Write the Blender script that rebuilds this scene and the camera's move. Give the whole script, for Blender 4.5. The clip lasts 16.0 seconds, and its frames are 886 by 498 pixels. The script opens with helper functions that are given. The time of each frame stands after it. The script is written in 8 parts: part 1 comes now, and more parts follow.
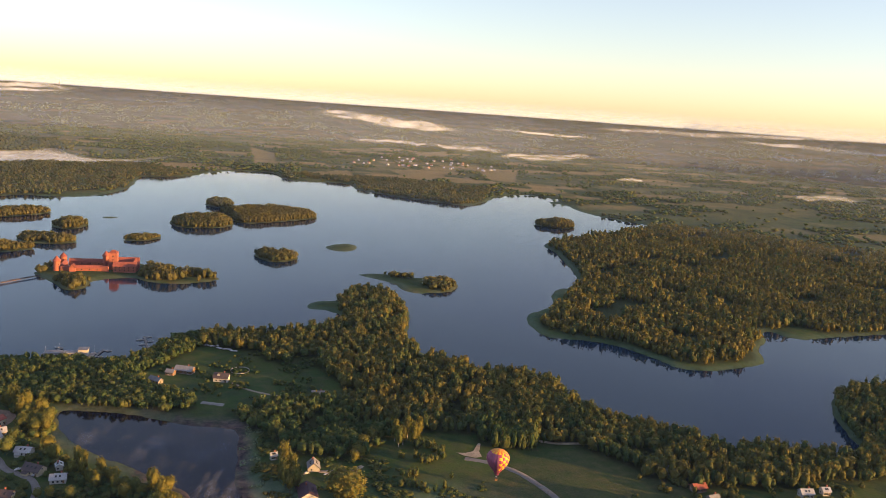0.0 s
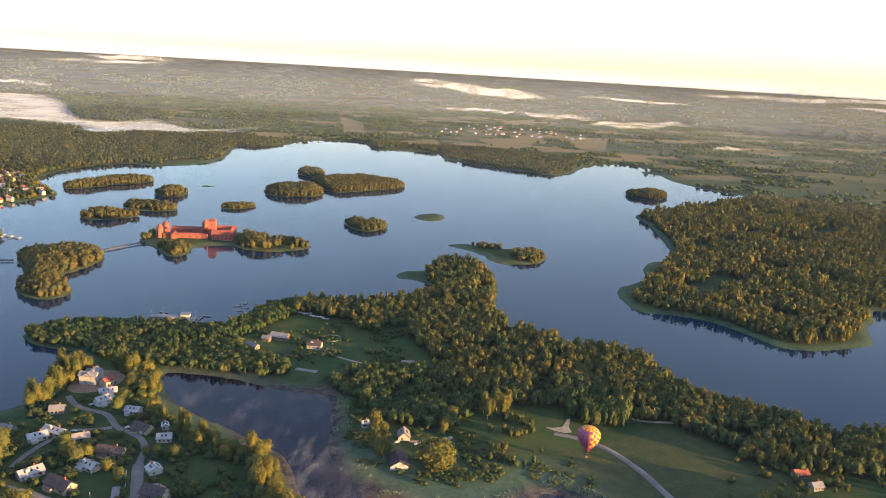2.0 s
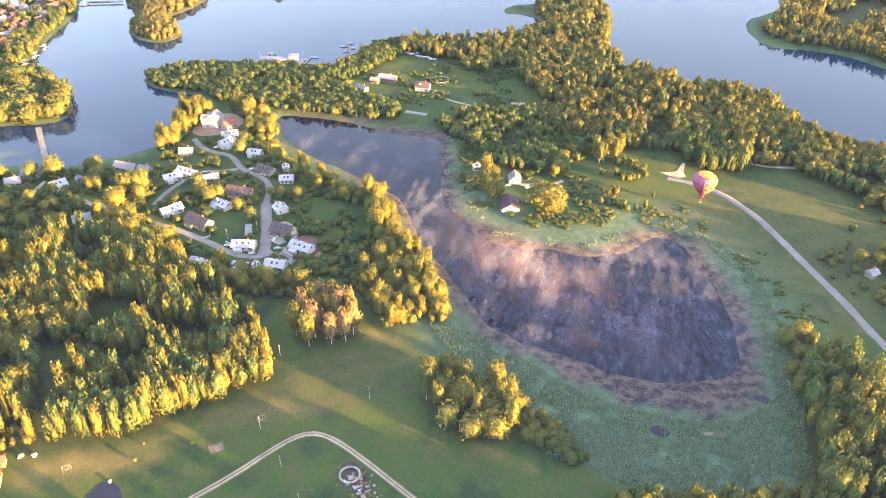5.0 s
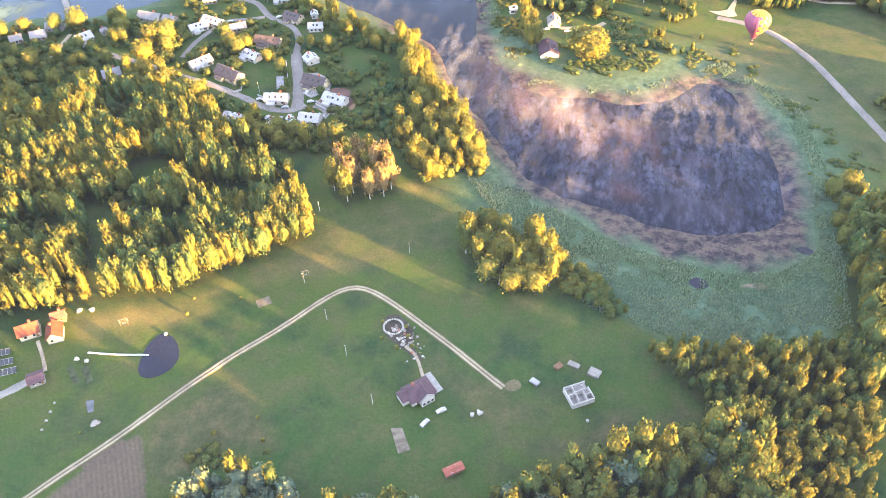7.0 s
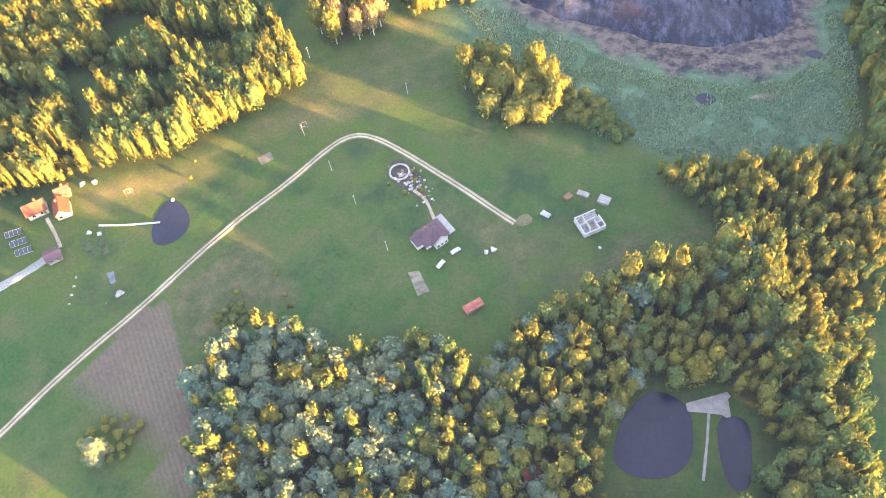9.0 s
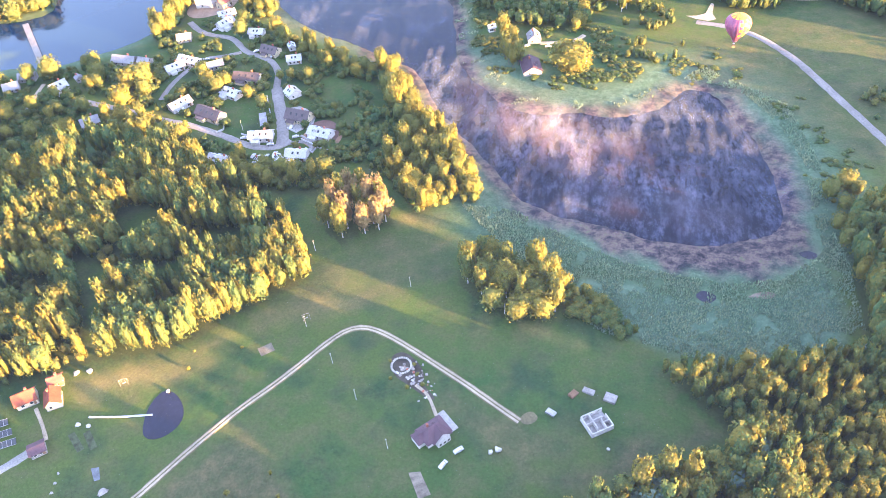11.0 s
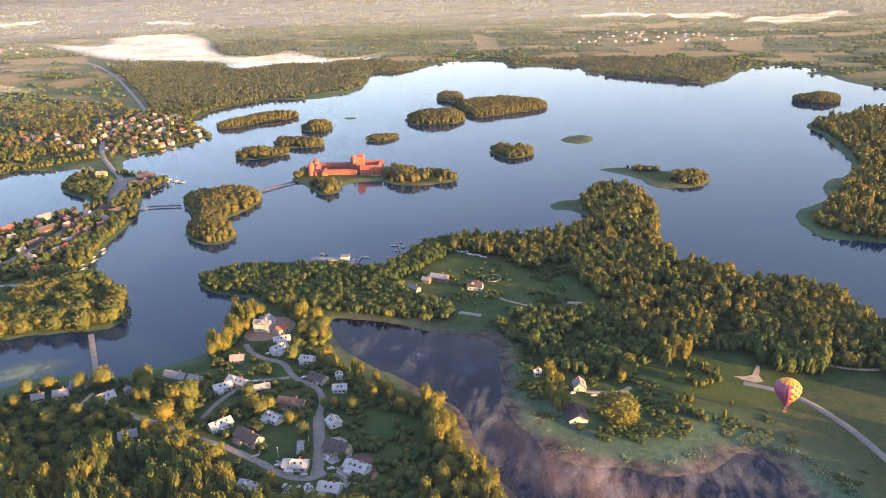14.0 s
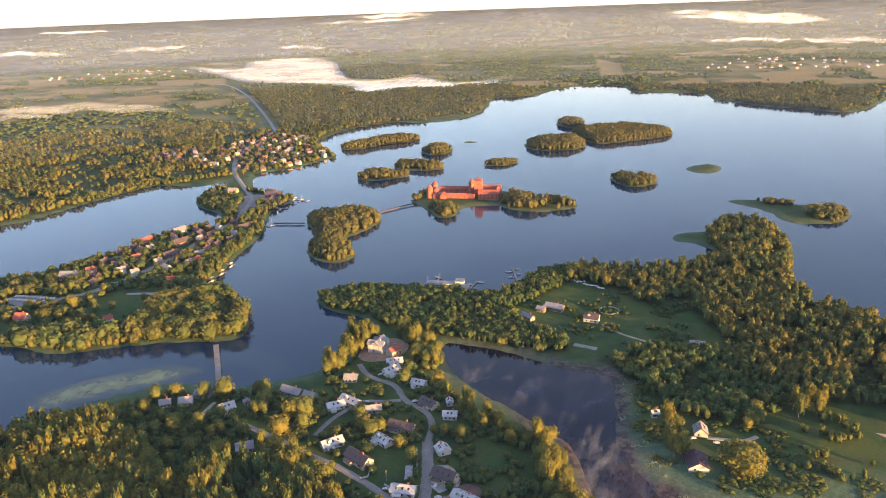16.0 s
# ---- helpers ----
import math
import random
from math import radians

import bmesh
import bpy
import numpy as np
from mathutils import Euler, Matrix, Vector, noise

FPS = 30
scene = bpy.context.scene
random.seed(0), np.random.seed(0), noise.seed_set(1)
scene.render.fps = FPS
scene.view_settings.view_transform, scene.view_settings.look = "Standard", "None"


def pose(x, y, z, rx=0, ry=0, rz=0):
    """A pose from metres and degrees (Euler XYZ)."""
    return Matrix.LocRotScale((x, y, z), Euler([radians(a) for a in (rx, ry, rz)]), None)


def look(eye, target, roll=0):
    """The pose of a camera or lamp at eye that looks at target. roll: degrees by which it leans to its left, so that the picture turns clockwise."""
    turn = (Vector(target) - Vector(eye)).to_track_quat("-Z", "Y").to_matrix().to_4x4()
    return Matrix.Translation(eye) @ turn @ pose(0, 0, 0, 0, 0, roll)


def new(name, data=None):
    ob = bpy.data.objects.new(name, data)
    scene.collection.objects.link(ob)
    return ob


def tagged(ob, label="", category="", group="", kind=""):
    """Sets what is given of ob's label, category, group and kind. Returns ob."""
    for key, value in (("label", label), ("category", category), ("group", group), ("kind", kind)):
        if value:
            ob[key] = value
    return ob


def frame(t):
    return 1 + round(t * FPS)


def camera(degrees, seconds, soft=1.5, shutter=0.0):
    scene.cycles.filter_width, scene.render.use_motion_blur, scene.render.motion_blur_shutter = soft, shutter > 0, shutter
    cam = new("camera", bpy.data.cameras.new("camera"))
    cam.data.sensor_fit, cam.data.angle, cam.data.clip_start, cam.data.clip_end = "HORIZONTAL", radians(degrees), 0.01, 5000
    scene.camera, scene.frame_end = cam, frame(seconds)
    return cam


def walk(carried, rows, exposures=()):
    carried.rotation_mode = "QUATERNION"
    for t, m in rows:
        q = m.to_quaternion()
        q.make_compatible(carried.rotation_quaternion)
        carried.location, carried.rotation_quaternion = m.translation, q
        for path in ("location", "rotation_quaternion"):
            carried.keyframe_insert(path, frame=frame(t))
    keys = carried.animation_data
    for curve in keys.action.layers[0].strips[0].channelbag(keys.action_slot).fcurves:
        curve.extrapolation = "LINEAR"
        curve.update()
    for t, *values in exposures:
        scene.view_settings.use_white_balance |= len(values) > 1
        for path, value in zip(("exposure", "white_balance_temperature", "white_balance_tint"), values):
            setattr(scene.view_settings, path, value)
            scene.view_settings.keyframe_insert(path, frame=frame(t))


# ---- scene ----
# the camera drifts with a balloon: a steady glide and climb, with the holder's turns
# seconds, yaw to the left, pitch, lean
ROWS = [
    (0.00, -3.00, -10.71, 4.12),
    (0.50, -1.72, -11.60, 4.21),
    (1.00, 0.79, -12.86, 3.84),
    (1.50, 2.16, -13.41, 3.68),
    (2.00, 3.37, -13.48, 3.42),
    (2.50, 4.65, -15.62, 2.99),
    (3.00, 6.02, -20.88, 2.69),
    (3.50, 7.46, -25.46, 2.06),
    (4.00, 8.66, -29.26, 1.46),
    (4.20, 9.20, -30.33, 1.09),
    (4.72, 10.43, -32.76, 0.51),
    (5.25, 11.52, -33.82, 0.06),
    (5.78, 12.48, -35.20, -0.44),
    (6.30, 13.29, -38.54, -1.22),
    (6.50, 13.61, -39.44, -1.28),
    (7.00, 14.29, -45.04, -2.52),
    (7.50, 14.98, -50.20, -4.61),
    (8.00, 15.88, -54.14, -6.91),
    (8.20, 16.24, -55.69, -7.82),
    (8.72, 16.47, -57.98, -9.18),
    (9.25, 15.67, -57.22, -8.96),
    (9.78, 14.46, -54.33, -7.92),
    (10.30, 13.49, -50.25, -6.81),
    (10.50, 13.20, -48.65, -6.43),
    (11.00, 12.61, -44.43, -5.62),
    (11.50, 12.04, -38.40, -4.33),
    (12.00, 11.68, -33.30, -2.91),
    (12.50, 11.51, -28.55, -2.09),
    (13.00, 11.54, -23.53, -1.71),
    (13.50, 12.11, -20.97, -1.53),
    (14.00, 13.79, -19.96, -1.69),
    (14.50, 16.88, -19.56, -1.93),
    (15.00, 19.16, -19.37, -2.16),
    (15.50, 21.18, -18.65, -2.21),
    (16.00, 22.68, -17.98, -2.11),
]


def view(t, yaw, pitch, lean):
    return pose(-2.29 * (t - 8), 2.56 * (t - 8), 260 + 0.80 * (t - 8), 90 + pitch, 0, yaw) @ pose(0, 0, 0, 0, 0, lean)


EXPOSURES = [(0.0, 1.45, 6100, 14), (1.0, 1.81, 5850, 10), (2.0, 1.91, 5600, 8), (2.6, 2.16, 5700, 8), (3.2, 2.91, 6250, 13), (4.0, 3.44, 6350, 14), (6.5, 3.92, 6350, 11), (8.0, 4.12, 6650, 9), (11.0, 4.1, 5500, 17), (12.4, 3.36, 5750, 21), (13.2, 2.76, 5700, 17), (14.0, 2.48, 5900, 15), (15.0, 2.38, 5850, 13), (16.0, 2.26, 5850, 12)]
cam = camera(60.4, 16.0, soft=0.85)
walk(cam, [(t, view(t, yaw, pitch, lean)) for t, yaw, pitch, lean in ROWS], EXPOSURES)

# ---- light: a low morning sun, clear sky ----
SUN_AZIMUTH, SUN_HEIGHT = radians(110), radians(6.0)
SUN_WAY = Vector((math.sin(SUN_AZIMUTH) * math.cos(SUN_HEIGHT), math.cos(SUN_AZIMUTH) * math.cos(SUN_HEIGHT), math.sin(SUN_HEIGHT)))
world = bpy.data.worlds.new("sky")
scene.world = world
world.use_nodes = True
tree = world.node_tree
tree.nodes.clear()
sky = tree.nodes.new("ShaderNodeTexSky")
sky.sky_type, sky.sun_disc = "NISHITA", False
sky.sun_elevation, sky.sun_rotation = SUN_HEIGHT, SUN_AZIMUTH
sky.altitude, sky.air_density, sky.dust_density, sky.ozone_density = 800, 1.0, 0.8, 1.4
background = tree.nodes.new("ShaderNodeBackground")
background.inputs["Strength"].default_value = 0.142
world_out = tree.nodes.new("ShaderNodeOutputWorld")
warmth = tree.nodes.new("ShaderNodeMix")
warmth.data_type, warmth.blend_type = "RGBA", "MULTIPLY"
warmth.inputs[0].default_value, warmth.inputs[7].default_value = 1.0, (1.06, 0.97, 0.97, 1)
tree.links.new(sky.outputs[0], warmth.inputs[6])
veil = tree.nodes.new("ShaderNodeMix")
veil.data_type = "RGBA"
veil.inputs[0].default_value, veil.inputs[7].default_value = 0.25, (2.3, 1.85, 1.75, 1)
tree.links.new(warmth.outputs[2], veil.inputs[6])
tree.links.new(veil.outputs[2], background.inputs["Color"])
tree.links.new(background.outputs[0], world_out.inputs["Surface"])
sun = new("sun", bpy.data.lights.new("sun", "SUN"))
sun.data.energy, sun.data.angle, sun.data.color = 5.0, radians(0.6), (1.0, 0.52, 0.14)
sun.matrix_world = look(SUN_WAY * 1000, (0, 0, 0))


# ---- materials ----
class Nodes:
    """A small builder for node materials."""

    def __init__(self, name):
        self.material = bpy.data.materials.new(name)
        self.material.use_nodes = True
        self.tree = self.material.node_tree
        self.tree.nodes.clear()
        self.place = self.add("ShaderNodeNewGeometry").outputs["Position"]

    def add(self, kind):
        return self.tree.nodes.new(kind)

    def put(self, socket, value):
        if isinstance(value, bpy.types.NodeSocket):
            self.tree.links.new(value, socket)
        elif isinstance(value, (tuple, list)) and len(value) == 3 and len(socket.default_value) == 4:
            socket.default_value = (*value, 1)
        else:
            socket.default_value = value

    def noise(self, scale, detail=3.0, rough=0.55, place=None, stretch=None):
        node = self.add("ShaderNodeTexNoise")
        node.inputs["Scale"].default_value, node.inputs["Detail"].default_value, node.inputs["Roughness"].default_value = scale, detail, rough
        source = place or self.place
        if stretch:
            mapping = self.add("ShaderNodeMapping")
            mapping.inputs["Scale"].default_value = stretch
            self.tree.links.new(source, mapping.inputs["Vector"])
            source = mapping.outputs[0]
        self.tree.links.new(source, node.inputs["Vector"])
        return node.outputs["Fac"]

    def ramp(self, value, *stops):
        node = self.add("ShaderNodeValToRGB")
        elements = node.color_ramp.elements
        while len(elements) < len(stops):
            elements.new(0.5)
        for element, (at, colour) in zip(elements, stops):
            element.position = at
            element.color = (*colour, 1) if isinstance(colour, tuple) else (colour, colour, colour, 1)
        self.tree.links.new(value, node.inputs[0])
        return node.outputs["Color"]

    def mix(self, factor, a, b, blend="MIX"):
        node = self.add("ShaderNodeMix")
        node.data_type, node.blend_type = "RGBA", blend
        self.put(node.inputs[0], factor)
        self.put(node.inputs[6], a)
        self.put(node.inputs[7], b)
        return node.outputs[2]

    def sum(self, operation, a, b):
        node = self.add("ShaderNodeMath")
        node.operation = operation
        self.put(node.inputs[0], a)
        self.put(node.inputs[1], b)
        return node.outputs[0]

    def scaled(self, value, by, more):
        node = self.add("ShaderNodeMath")
        node.operation = "MULTIPLY_ADD"
        self.put(node.inputs[0], value)
        self.put(node.inputs[1], by)
        self.put(node.inputs[2], more)
        return node.outputs[0]

    def attribute(self, name, output="Fac"):
        node = self.add("ShaderNodeAttribute")
        node.attribute_name = name
        return node.outputs[output]

    def bump(self, height, strength=0.4, distance=0.1):
        node = self.add("ShaderNodeBump")
        node.inputs["Strength"].default_value, node.inputs["Distance"].default_value = strength, distance
        self.tree.links.new(height, node.inputs["Height"])
        return node.outputs[0]

    def principled(self, colour, rough=0.8, metal=0.0, normal=None, specular=0.3):
        node = self.add("ShaderNodeBsdfPrincipled")
        self.put(node.inputs["Base Color"], colour)
        self.put(node.inputs["Roughness"], rough)
        self.put(node.inputs["Metallic"], metal)
        self.put(node.inputs["Specular IOR Level"], specular)
        if normal:
            self.tree.links.new(normal, node.inputs["Normal"])
        return node.outputs[0]

    def done(self, shader):
        self.tree.links.new(shader, self.add("ShaderNodeOutputMaterial").inputs["Surface"])
        return self.material


def plain(name, colour, rough=0.75, metal=0.0, grain=2.0, spread=0.25, relief=0.25, specular=0.3):
    """A worn, slightly mottled surface: broad stains over fine grain, tinted from object to object."""
    n = Nodes(name)
    dark = tuple(c * (1 - spread) for c in colour)
    light = tuple(min(1, c * (1 + spread * 0.6)) for c in colour)
    broad = n.ramp(n.noise(grain * 0.15, 4), (0.3, dark), (0.7, light))
    fine = n.ramp(n.noise(grain * 1.7, 3), (0.35, 0.72), (0.65, 1.0))
    both = n.mix(1.0, broad, fine, "MULTIPLY")
    tint = n.ramp(n.add("ShaderNodeObjectInfo").outputs["Random"], (0.0, 0.82), (1.0, 1.0))
    both = n.mix(1.0, both, tint, "MULTIPLY")
    return n.done(n.principled(both, rough, metal, n.bump(n.noise(grain * 2.5), relief, 0.05), specular))


def foliage(name, deep, fresh, ripe):
    """Leaves: tone from tree to tree and from tuft to tuft, part of the light passing through."""
    n = Nodes(name)
    tone = n.sum("ADD", n.attribute("tone"), n.scaled(n.add("ShaderNodeObjectInfo").outputs["Random"], 0.14, 0.2))
    island = n.add("ShaderNodeNewGeometry").outputs["Random Per Island"]
    tone = n.sum("ADD", tone, n.sum("MULTIPLY", island, 0.4))
    colour = n.ramp(tone, (0.12, deep), (0.5, fresh), (0.95, ripe))
    speckle = n.ramp(n.noise(1.5, 5, 0.75), (0.34, 0.5), (0.66, 1.35))
    colour = n.mix(1.0, colour, speckle, "MULTIPLY")
    passing = n.add("ShaderNodeBsdfTranslucent")
    n.put(passing.inputs["Color"], n.mix(1.0, colour, (1.0, 0.95, 0.5), "MULTIPLY"))
    mixed = n.add("ShaderNodeMixShader")
    mixed.inputs[0].default_value = 0.32
    n.tree.links.new(n.principled(colour, 0.65, 0, n.bump(n.noise(2.2, 4, 0.7), 0.35, 0.4), 0.08), mixed.inputs[1])
    n.tree.links.new(passing.outputs[0], mixed.inputs[2])
    return n.done(mixed.outputs[0])


def ground_material():
    n = Nodes("ground_cover")
    wide = n.noise(0.012, 5, 0.6)
    mid = n.noise(0.09, 5, 0.65)
    fine = n.noise(0.9, 4, 0.7)
    grass = n.mix(n.ramp(wide, (0.35, 0.0), (0.65, 1.0)), (0.032, 0.072, 0.018), (0.066, 0.092, 0.019))
    grass = n.mix(n.ramp(mid, (0.44, 0.0), (0.64, 0.7)), grass, (0.082, 0.084, 0.032))
    grass = n.mix(n.ramp(n.noise(0.035, 4, 0.6), (0.5, 0.0), (0.66, 0.75)), grass, (0.02, 0.046, 0.02))
    litter = n.mix(mid, (0.03, 0.045, 0.015), (0.065, 0.075, 0.025))
    reed = n.mix(n.ramp(n.noise(0.22, 6, 0.75), (0.38, 0.0), (0.62, 1.0)), (0.055, 0.10, 0.06), (0.105, 0.155, 0.10))
    furrow = n.add("ShaderNodeTexWave")
    furrow.inputs["Scale"].default_value, furrow.inputs["Distortion"].default_value = 0.17, 0.3
    across = n.add("ShaderNodeMapping")
    across.inputs["Rotation"].default_value = (0, 0, radians(-34))
    n.tree.links.new(n.place, across.inputs["Vector"])
    n.tree.links.new(across.outputs[0], furrow.inputs["Vector"])
    soil = n.mix(furrow.outputs["Fac"], (0.108, 0.085, 0.06), (0.13, 0.102, 0.072))
    soil = n.mix(n.ramp(n.noise(0.05, 4, 0.6), (0.45, 0.0), (0.65, 0.6)), soil, (0.10, 0.075, 0.06))
    dry = n.mix(n.noise(0.008, 5, 0.65), (0.14, 0.125, 0.045), (0.36, 0.25, 0.10))
    mud = n.ramp(n.noise(0.16, 7, 0.75), (0.40, (0.02, 0.018, 0.028)), (0.48, (0.06, 0.045, 0.05)), (0.57, (0.125, 0.09, 0.08)), (0.66, (0.10, 0.11, 0.06)))
    cover = n.add("ShaderNodeSeparateColor")
    n.tree.links.new(n.attribute("cover", "Color"), cover.inputs[0])
    more = n.add("ShaderNodeSeparateColor")
    n.tree.links.new(n.attribute("cover_more", "Color"), more.inputs[0])
    colour = n.mix(cover.outputs[0], grass, litter)
    colour = n.mix(more.outputs[0], colour, dry)
    colour = n.mix(cover.outputs[1], colour, reed)
    colour = n.mix(cover.outputs[2], colour, soil)
    rough = n.ramp(n.noise(0.12, 5, 0.7), (0.35, (0.042, 0.06, 0.024)), (0.52, (0.075, 0.074, 0.034)), (0.68, (0.12, 0.098, 0.048)))
    colour = n.mix(more.outputs[2], colour, rough)
    colour = n.mix(more.outputs[1], colour, mud)
    colour = n.mix(1.0, colour, n.ramp(fine, (0.3, 0.7), (0.7, 1.1)), "MULTIPLY")
    return n.done(n.principled(colour, 0.9, 0, n.bump(n.noise(0.5, 5, 0.7), 0.7, 0.6), 0.15))


def water_material():
    n = Nodes("lake_water")
    ripple = n.sum("ADD", n.noise(0.35, 3, 0.6, stretch=(1, 0.5, 1)), n.sum("MULTIPLY", n.noise(0.03, 3), 1.5))
    calm = n.ramp(n.noise(0.004, 4, 0.6, stretch=(1, 2.2, 1)), (0.35, 0.03), (0.7, 0.10))
    colour = n.mix(n.noise(0.006, 3), (0.008, 0.022, 0.045), (0.014, 0.032, 0.06))
    return n.done(n.principled(colour, calm, 0, n.bump(ripple, 0.03, 0.4), 0.155))


def weedy_material():
    """Dark pond water under floating weed, in broken patches."""
    n = Nodes("weedy_pond")
    fine = n.ramp(n.noise(0.17, 7, 0.78, stretch=(1.5, 0.6, 1)), (0.46, 0.0), (0.6, 1.0))
    weed = n.mix(n.ramp(n.noise(0.035, 4, 0.6), (0.35, 0.15), (0.65, 1.0)), (0, 0, 0), fine)
    # the northern arm is clear, deeper water
    axes = n.add("ShaderNodeSeparateXYZ")
    n.tree.links.new(n.place, axes.inputs[0])
    north = n.add("ShaderNodeMapRange")
    north.inputs["From Min"].default_value, north.inputs["From Max"].default_value = 385, 450
    n.tree.links.new(axes.outputs["Y"], north.inputs["Value"])
    weed = n.mix(n.sum("MULTIPLY", north.outputs[0], 0.8), weed, (0, 0, 0))
    colour = n.mix(weed, (0.003, 0.005, 0.014), (0.05, 0.052, 0.082))
    return n.done(n.principled(colour, n.mix(weed, (0.08, 0.08, 0.08), (0.25, 0.25, 0.25)), 0, n.bump(n.noise(0.8, 4), 0.04, 0.2), 0.14))


def mist_material(name, strength, scale, low=0.45, high=0.75, tint=(1.0, 1.0, 1.0), stretch=None):
    """Thin drifting vapour: mostly see-through, in wisps; the mesh's attribute thins it out to its rim."""
    n = Nodes(name)
    shift = n.add("ShaderNodeVectorMath")
    shift.operation = "ADD"
    n.tree.links.new(n.place, shift.inputs[0])
    n.tree.links.new(n.add("ShaderNodeObjectInfo").outputs["Location"], shift.inputs[1])
    wisp = n.ramp(n.noise(scale, 5, 0.6, place=shift.outputs[0], stretch=stretch), (low, 0.0), (high, 1.0))
    amount = n.sum("MULTIPLY", n.sum("MULTIPLY", wisp, n.attribute("thickness")), strength)
    mixed = n.add("ShaderNodeMixShader")
    n.tree.links.new(amount, mixed.inputs[0])
    n.tree.links.new(n.add("ShaderNodeBsdfTransparent").outputs[0], mixed.inputs[1])
    both = n.add("ShaderNodeAddShader")
    half = n.add("ShaderNodeBsdfDiffuse")
    half.inputs["Color"].default_value = (0.62 * tint[0], 0.62 * tint[1], 0.62 * tint[2], 1)
    other = n.add("ShaderNodeBsdfTranslucent")
    other.inputs["Color"].default_value = (0.35 * tint[0], 0.35 * tint[1], 0.35 * tint[2], 1)
    n.tree.links.new(half.outputs[0], both.inputs[0])
    n.tree.links.new(other.outputs[0], both.inputs[1])
    n.tree.links.new(both.outputs[0], mixed.inputs[2])
    return n.done(mixed.outputs[0])


def glass_material():
    n = Nodes("window_glass")
    return n.done(n.principled((0.03, 0.035, 0.04), 0.08, 0, None, 0.6))


GROUND, WATER, WEEDY, GLASS = ground_material(), water_material(), weedy_material(), glass_material()
LEAF = foliage("broad_leaves", (0.036, 0.076, 0.038), (0.076, 0.112, 0.042), (0.16, 0.14, 0.038))
LEAF_GREY = foliage("willow_leaves", (0.07, 0.13, 0.10), (0.12, 0.185, 0.14), (0.19, 0.205, 0.11))
LEAF_LIGHT = foliage("birch_leaves", (0.044, 0.10, 0.05), (0.088, 0.138, 0.05), (0.185, 0.165, 0.034))
LEAF_DARK = foliage("forest_leaves", (0.036, 0.066, 0.032), (0.07, 0.095, 0.04), (0.14, 0.13, 0.045))
# greener leaf copy, also carrying the shade of unlit crowns in its colour
LEAF_GREEN = foliage("shaded_green_leaves", (0.036, 0.075, 0.032), (0.071, 0.112, 0.038), (0.145, 0.14, 0.04))
REED = foliage("reed_blades", (0.13, 0.21, 0.14), (0.17, 0.26, 0.185), (0.24, 0.29, 0.2))
NEEDLE = foliage("needles", (0.022, 0.045, 0.02), (0.045, 0.068, 0.026), (0.10, 0.10, 0.028))
DRY_LEAF = foliage("dry_leaves", (0.12, 0.10, 0.05), (0.2, 0.16, 0.075), (0.28, 0.2, 0.09))
BARK = plain("bark", (0.16, 0.12, 0.085), 0.9, grain=3)
BIRCH_BARK = plain("birch_bark", (0.6, 0.56, 0.5), 0.8, grain=4, spread=0.4)
ASPHALT = plain("worn_asphalt", (0.24, 0.225, 0.215), 0.85, grain=0.5, spread=0.2)
EARTH = plain("trodden_earth", (0.16, 0.14, 0.075), 0.95, grain=0.8, spread=0.35)
GRAVEL = plain("pale_gravel", (0.40, 0.34, 0.25), 0.95, grain=0.8, spread=0.3)
CONCRETE = plain("concrete", (0.32, 0.31, 0.3), 0.9, grain=0.8)
WHITE_WALL = plain("white_plaster", (0.55, 0.53, 0.5), 0.85, spread=0.12)
CREAM_WALL = plain("cream_plaster", (0.62, 0.52, 0.36), 0.85, spread=0.15)
YELLOW_WALL = plain("yellow_boards", (0.6, 0.42, 0.12), 0.8, spread=0.15)
WOOD_WALL = plain("brown_boards", (0.22, 0.13, 0.075), 0.8, spread=0.3)
TARRED = plain("tarred_wood", (0.05, 0.042, 0.04), 0.9, spread=0.3)
GREY_WOOD = plain("grey_boards", (0.3, 0.28, 0.26), 0.85, spread=0.3)
PALE_ROOF = plain("pale_sheet_roof", (0.46, 0.47, 0.5), 0.45, 0.1, spread=0.15)
GREY_ROOF = plain("grey_slate_roof", (0.27, 0.27, 0.29), 0.75, spread=0.25)
PURPLE_ROOF = plain("purple_tile_roof", (0.105, 0.062, 0.078), 0.7, spread=0.25)
BROWN_ROOF = plain("brown_tile_roof", (0.095, 0.075, 0.078), 0.7, spread=0.25)
RED_ROOF = plain("red_tile_roof", (0.32, 0.10, 0.07), 0.75, spread=0.25)
ORANGE_ROOF = plain("orange_tile_roof", (0.204, 0.059, 0.032), 0.75, spread=0.25)
BRICK = plain("red_brick", (0.40, 0.14, 0.09), 0.85, grain=1.2, spread=0.25)
STONE = plain("field_stone", (0.34, 0.31, 0.28), 0.9, grain=1.5, spread=0.35)
YARD_EARTH = plain("reddish_earth", (0.17, 0.105, 0.085), 0.9, grain=1.0, spread=0.3)
POND_WATER = plain("shallow_pool", (0.016, 0.016, 0.034), 0.15, grain=0.3, spread=0.3, relief=0.02, specular=0.3)
METAL = plain("galvanised_steel", (0.5, 0.5, 0.5), 0.4, 0.8)
CAR_PAINT = plain("car_paint", (0.6, 0.6, 0.62), 0.25, 0.2, spread=0.05, relief=0.0, specular=0.6)
RUBBER = plain("rubber", (0.03, 0.03, 0.03), 0.8)
HAY_WRAP = plain("pale_wrap", (0.5, 0.48, 0.43), 0.5)


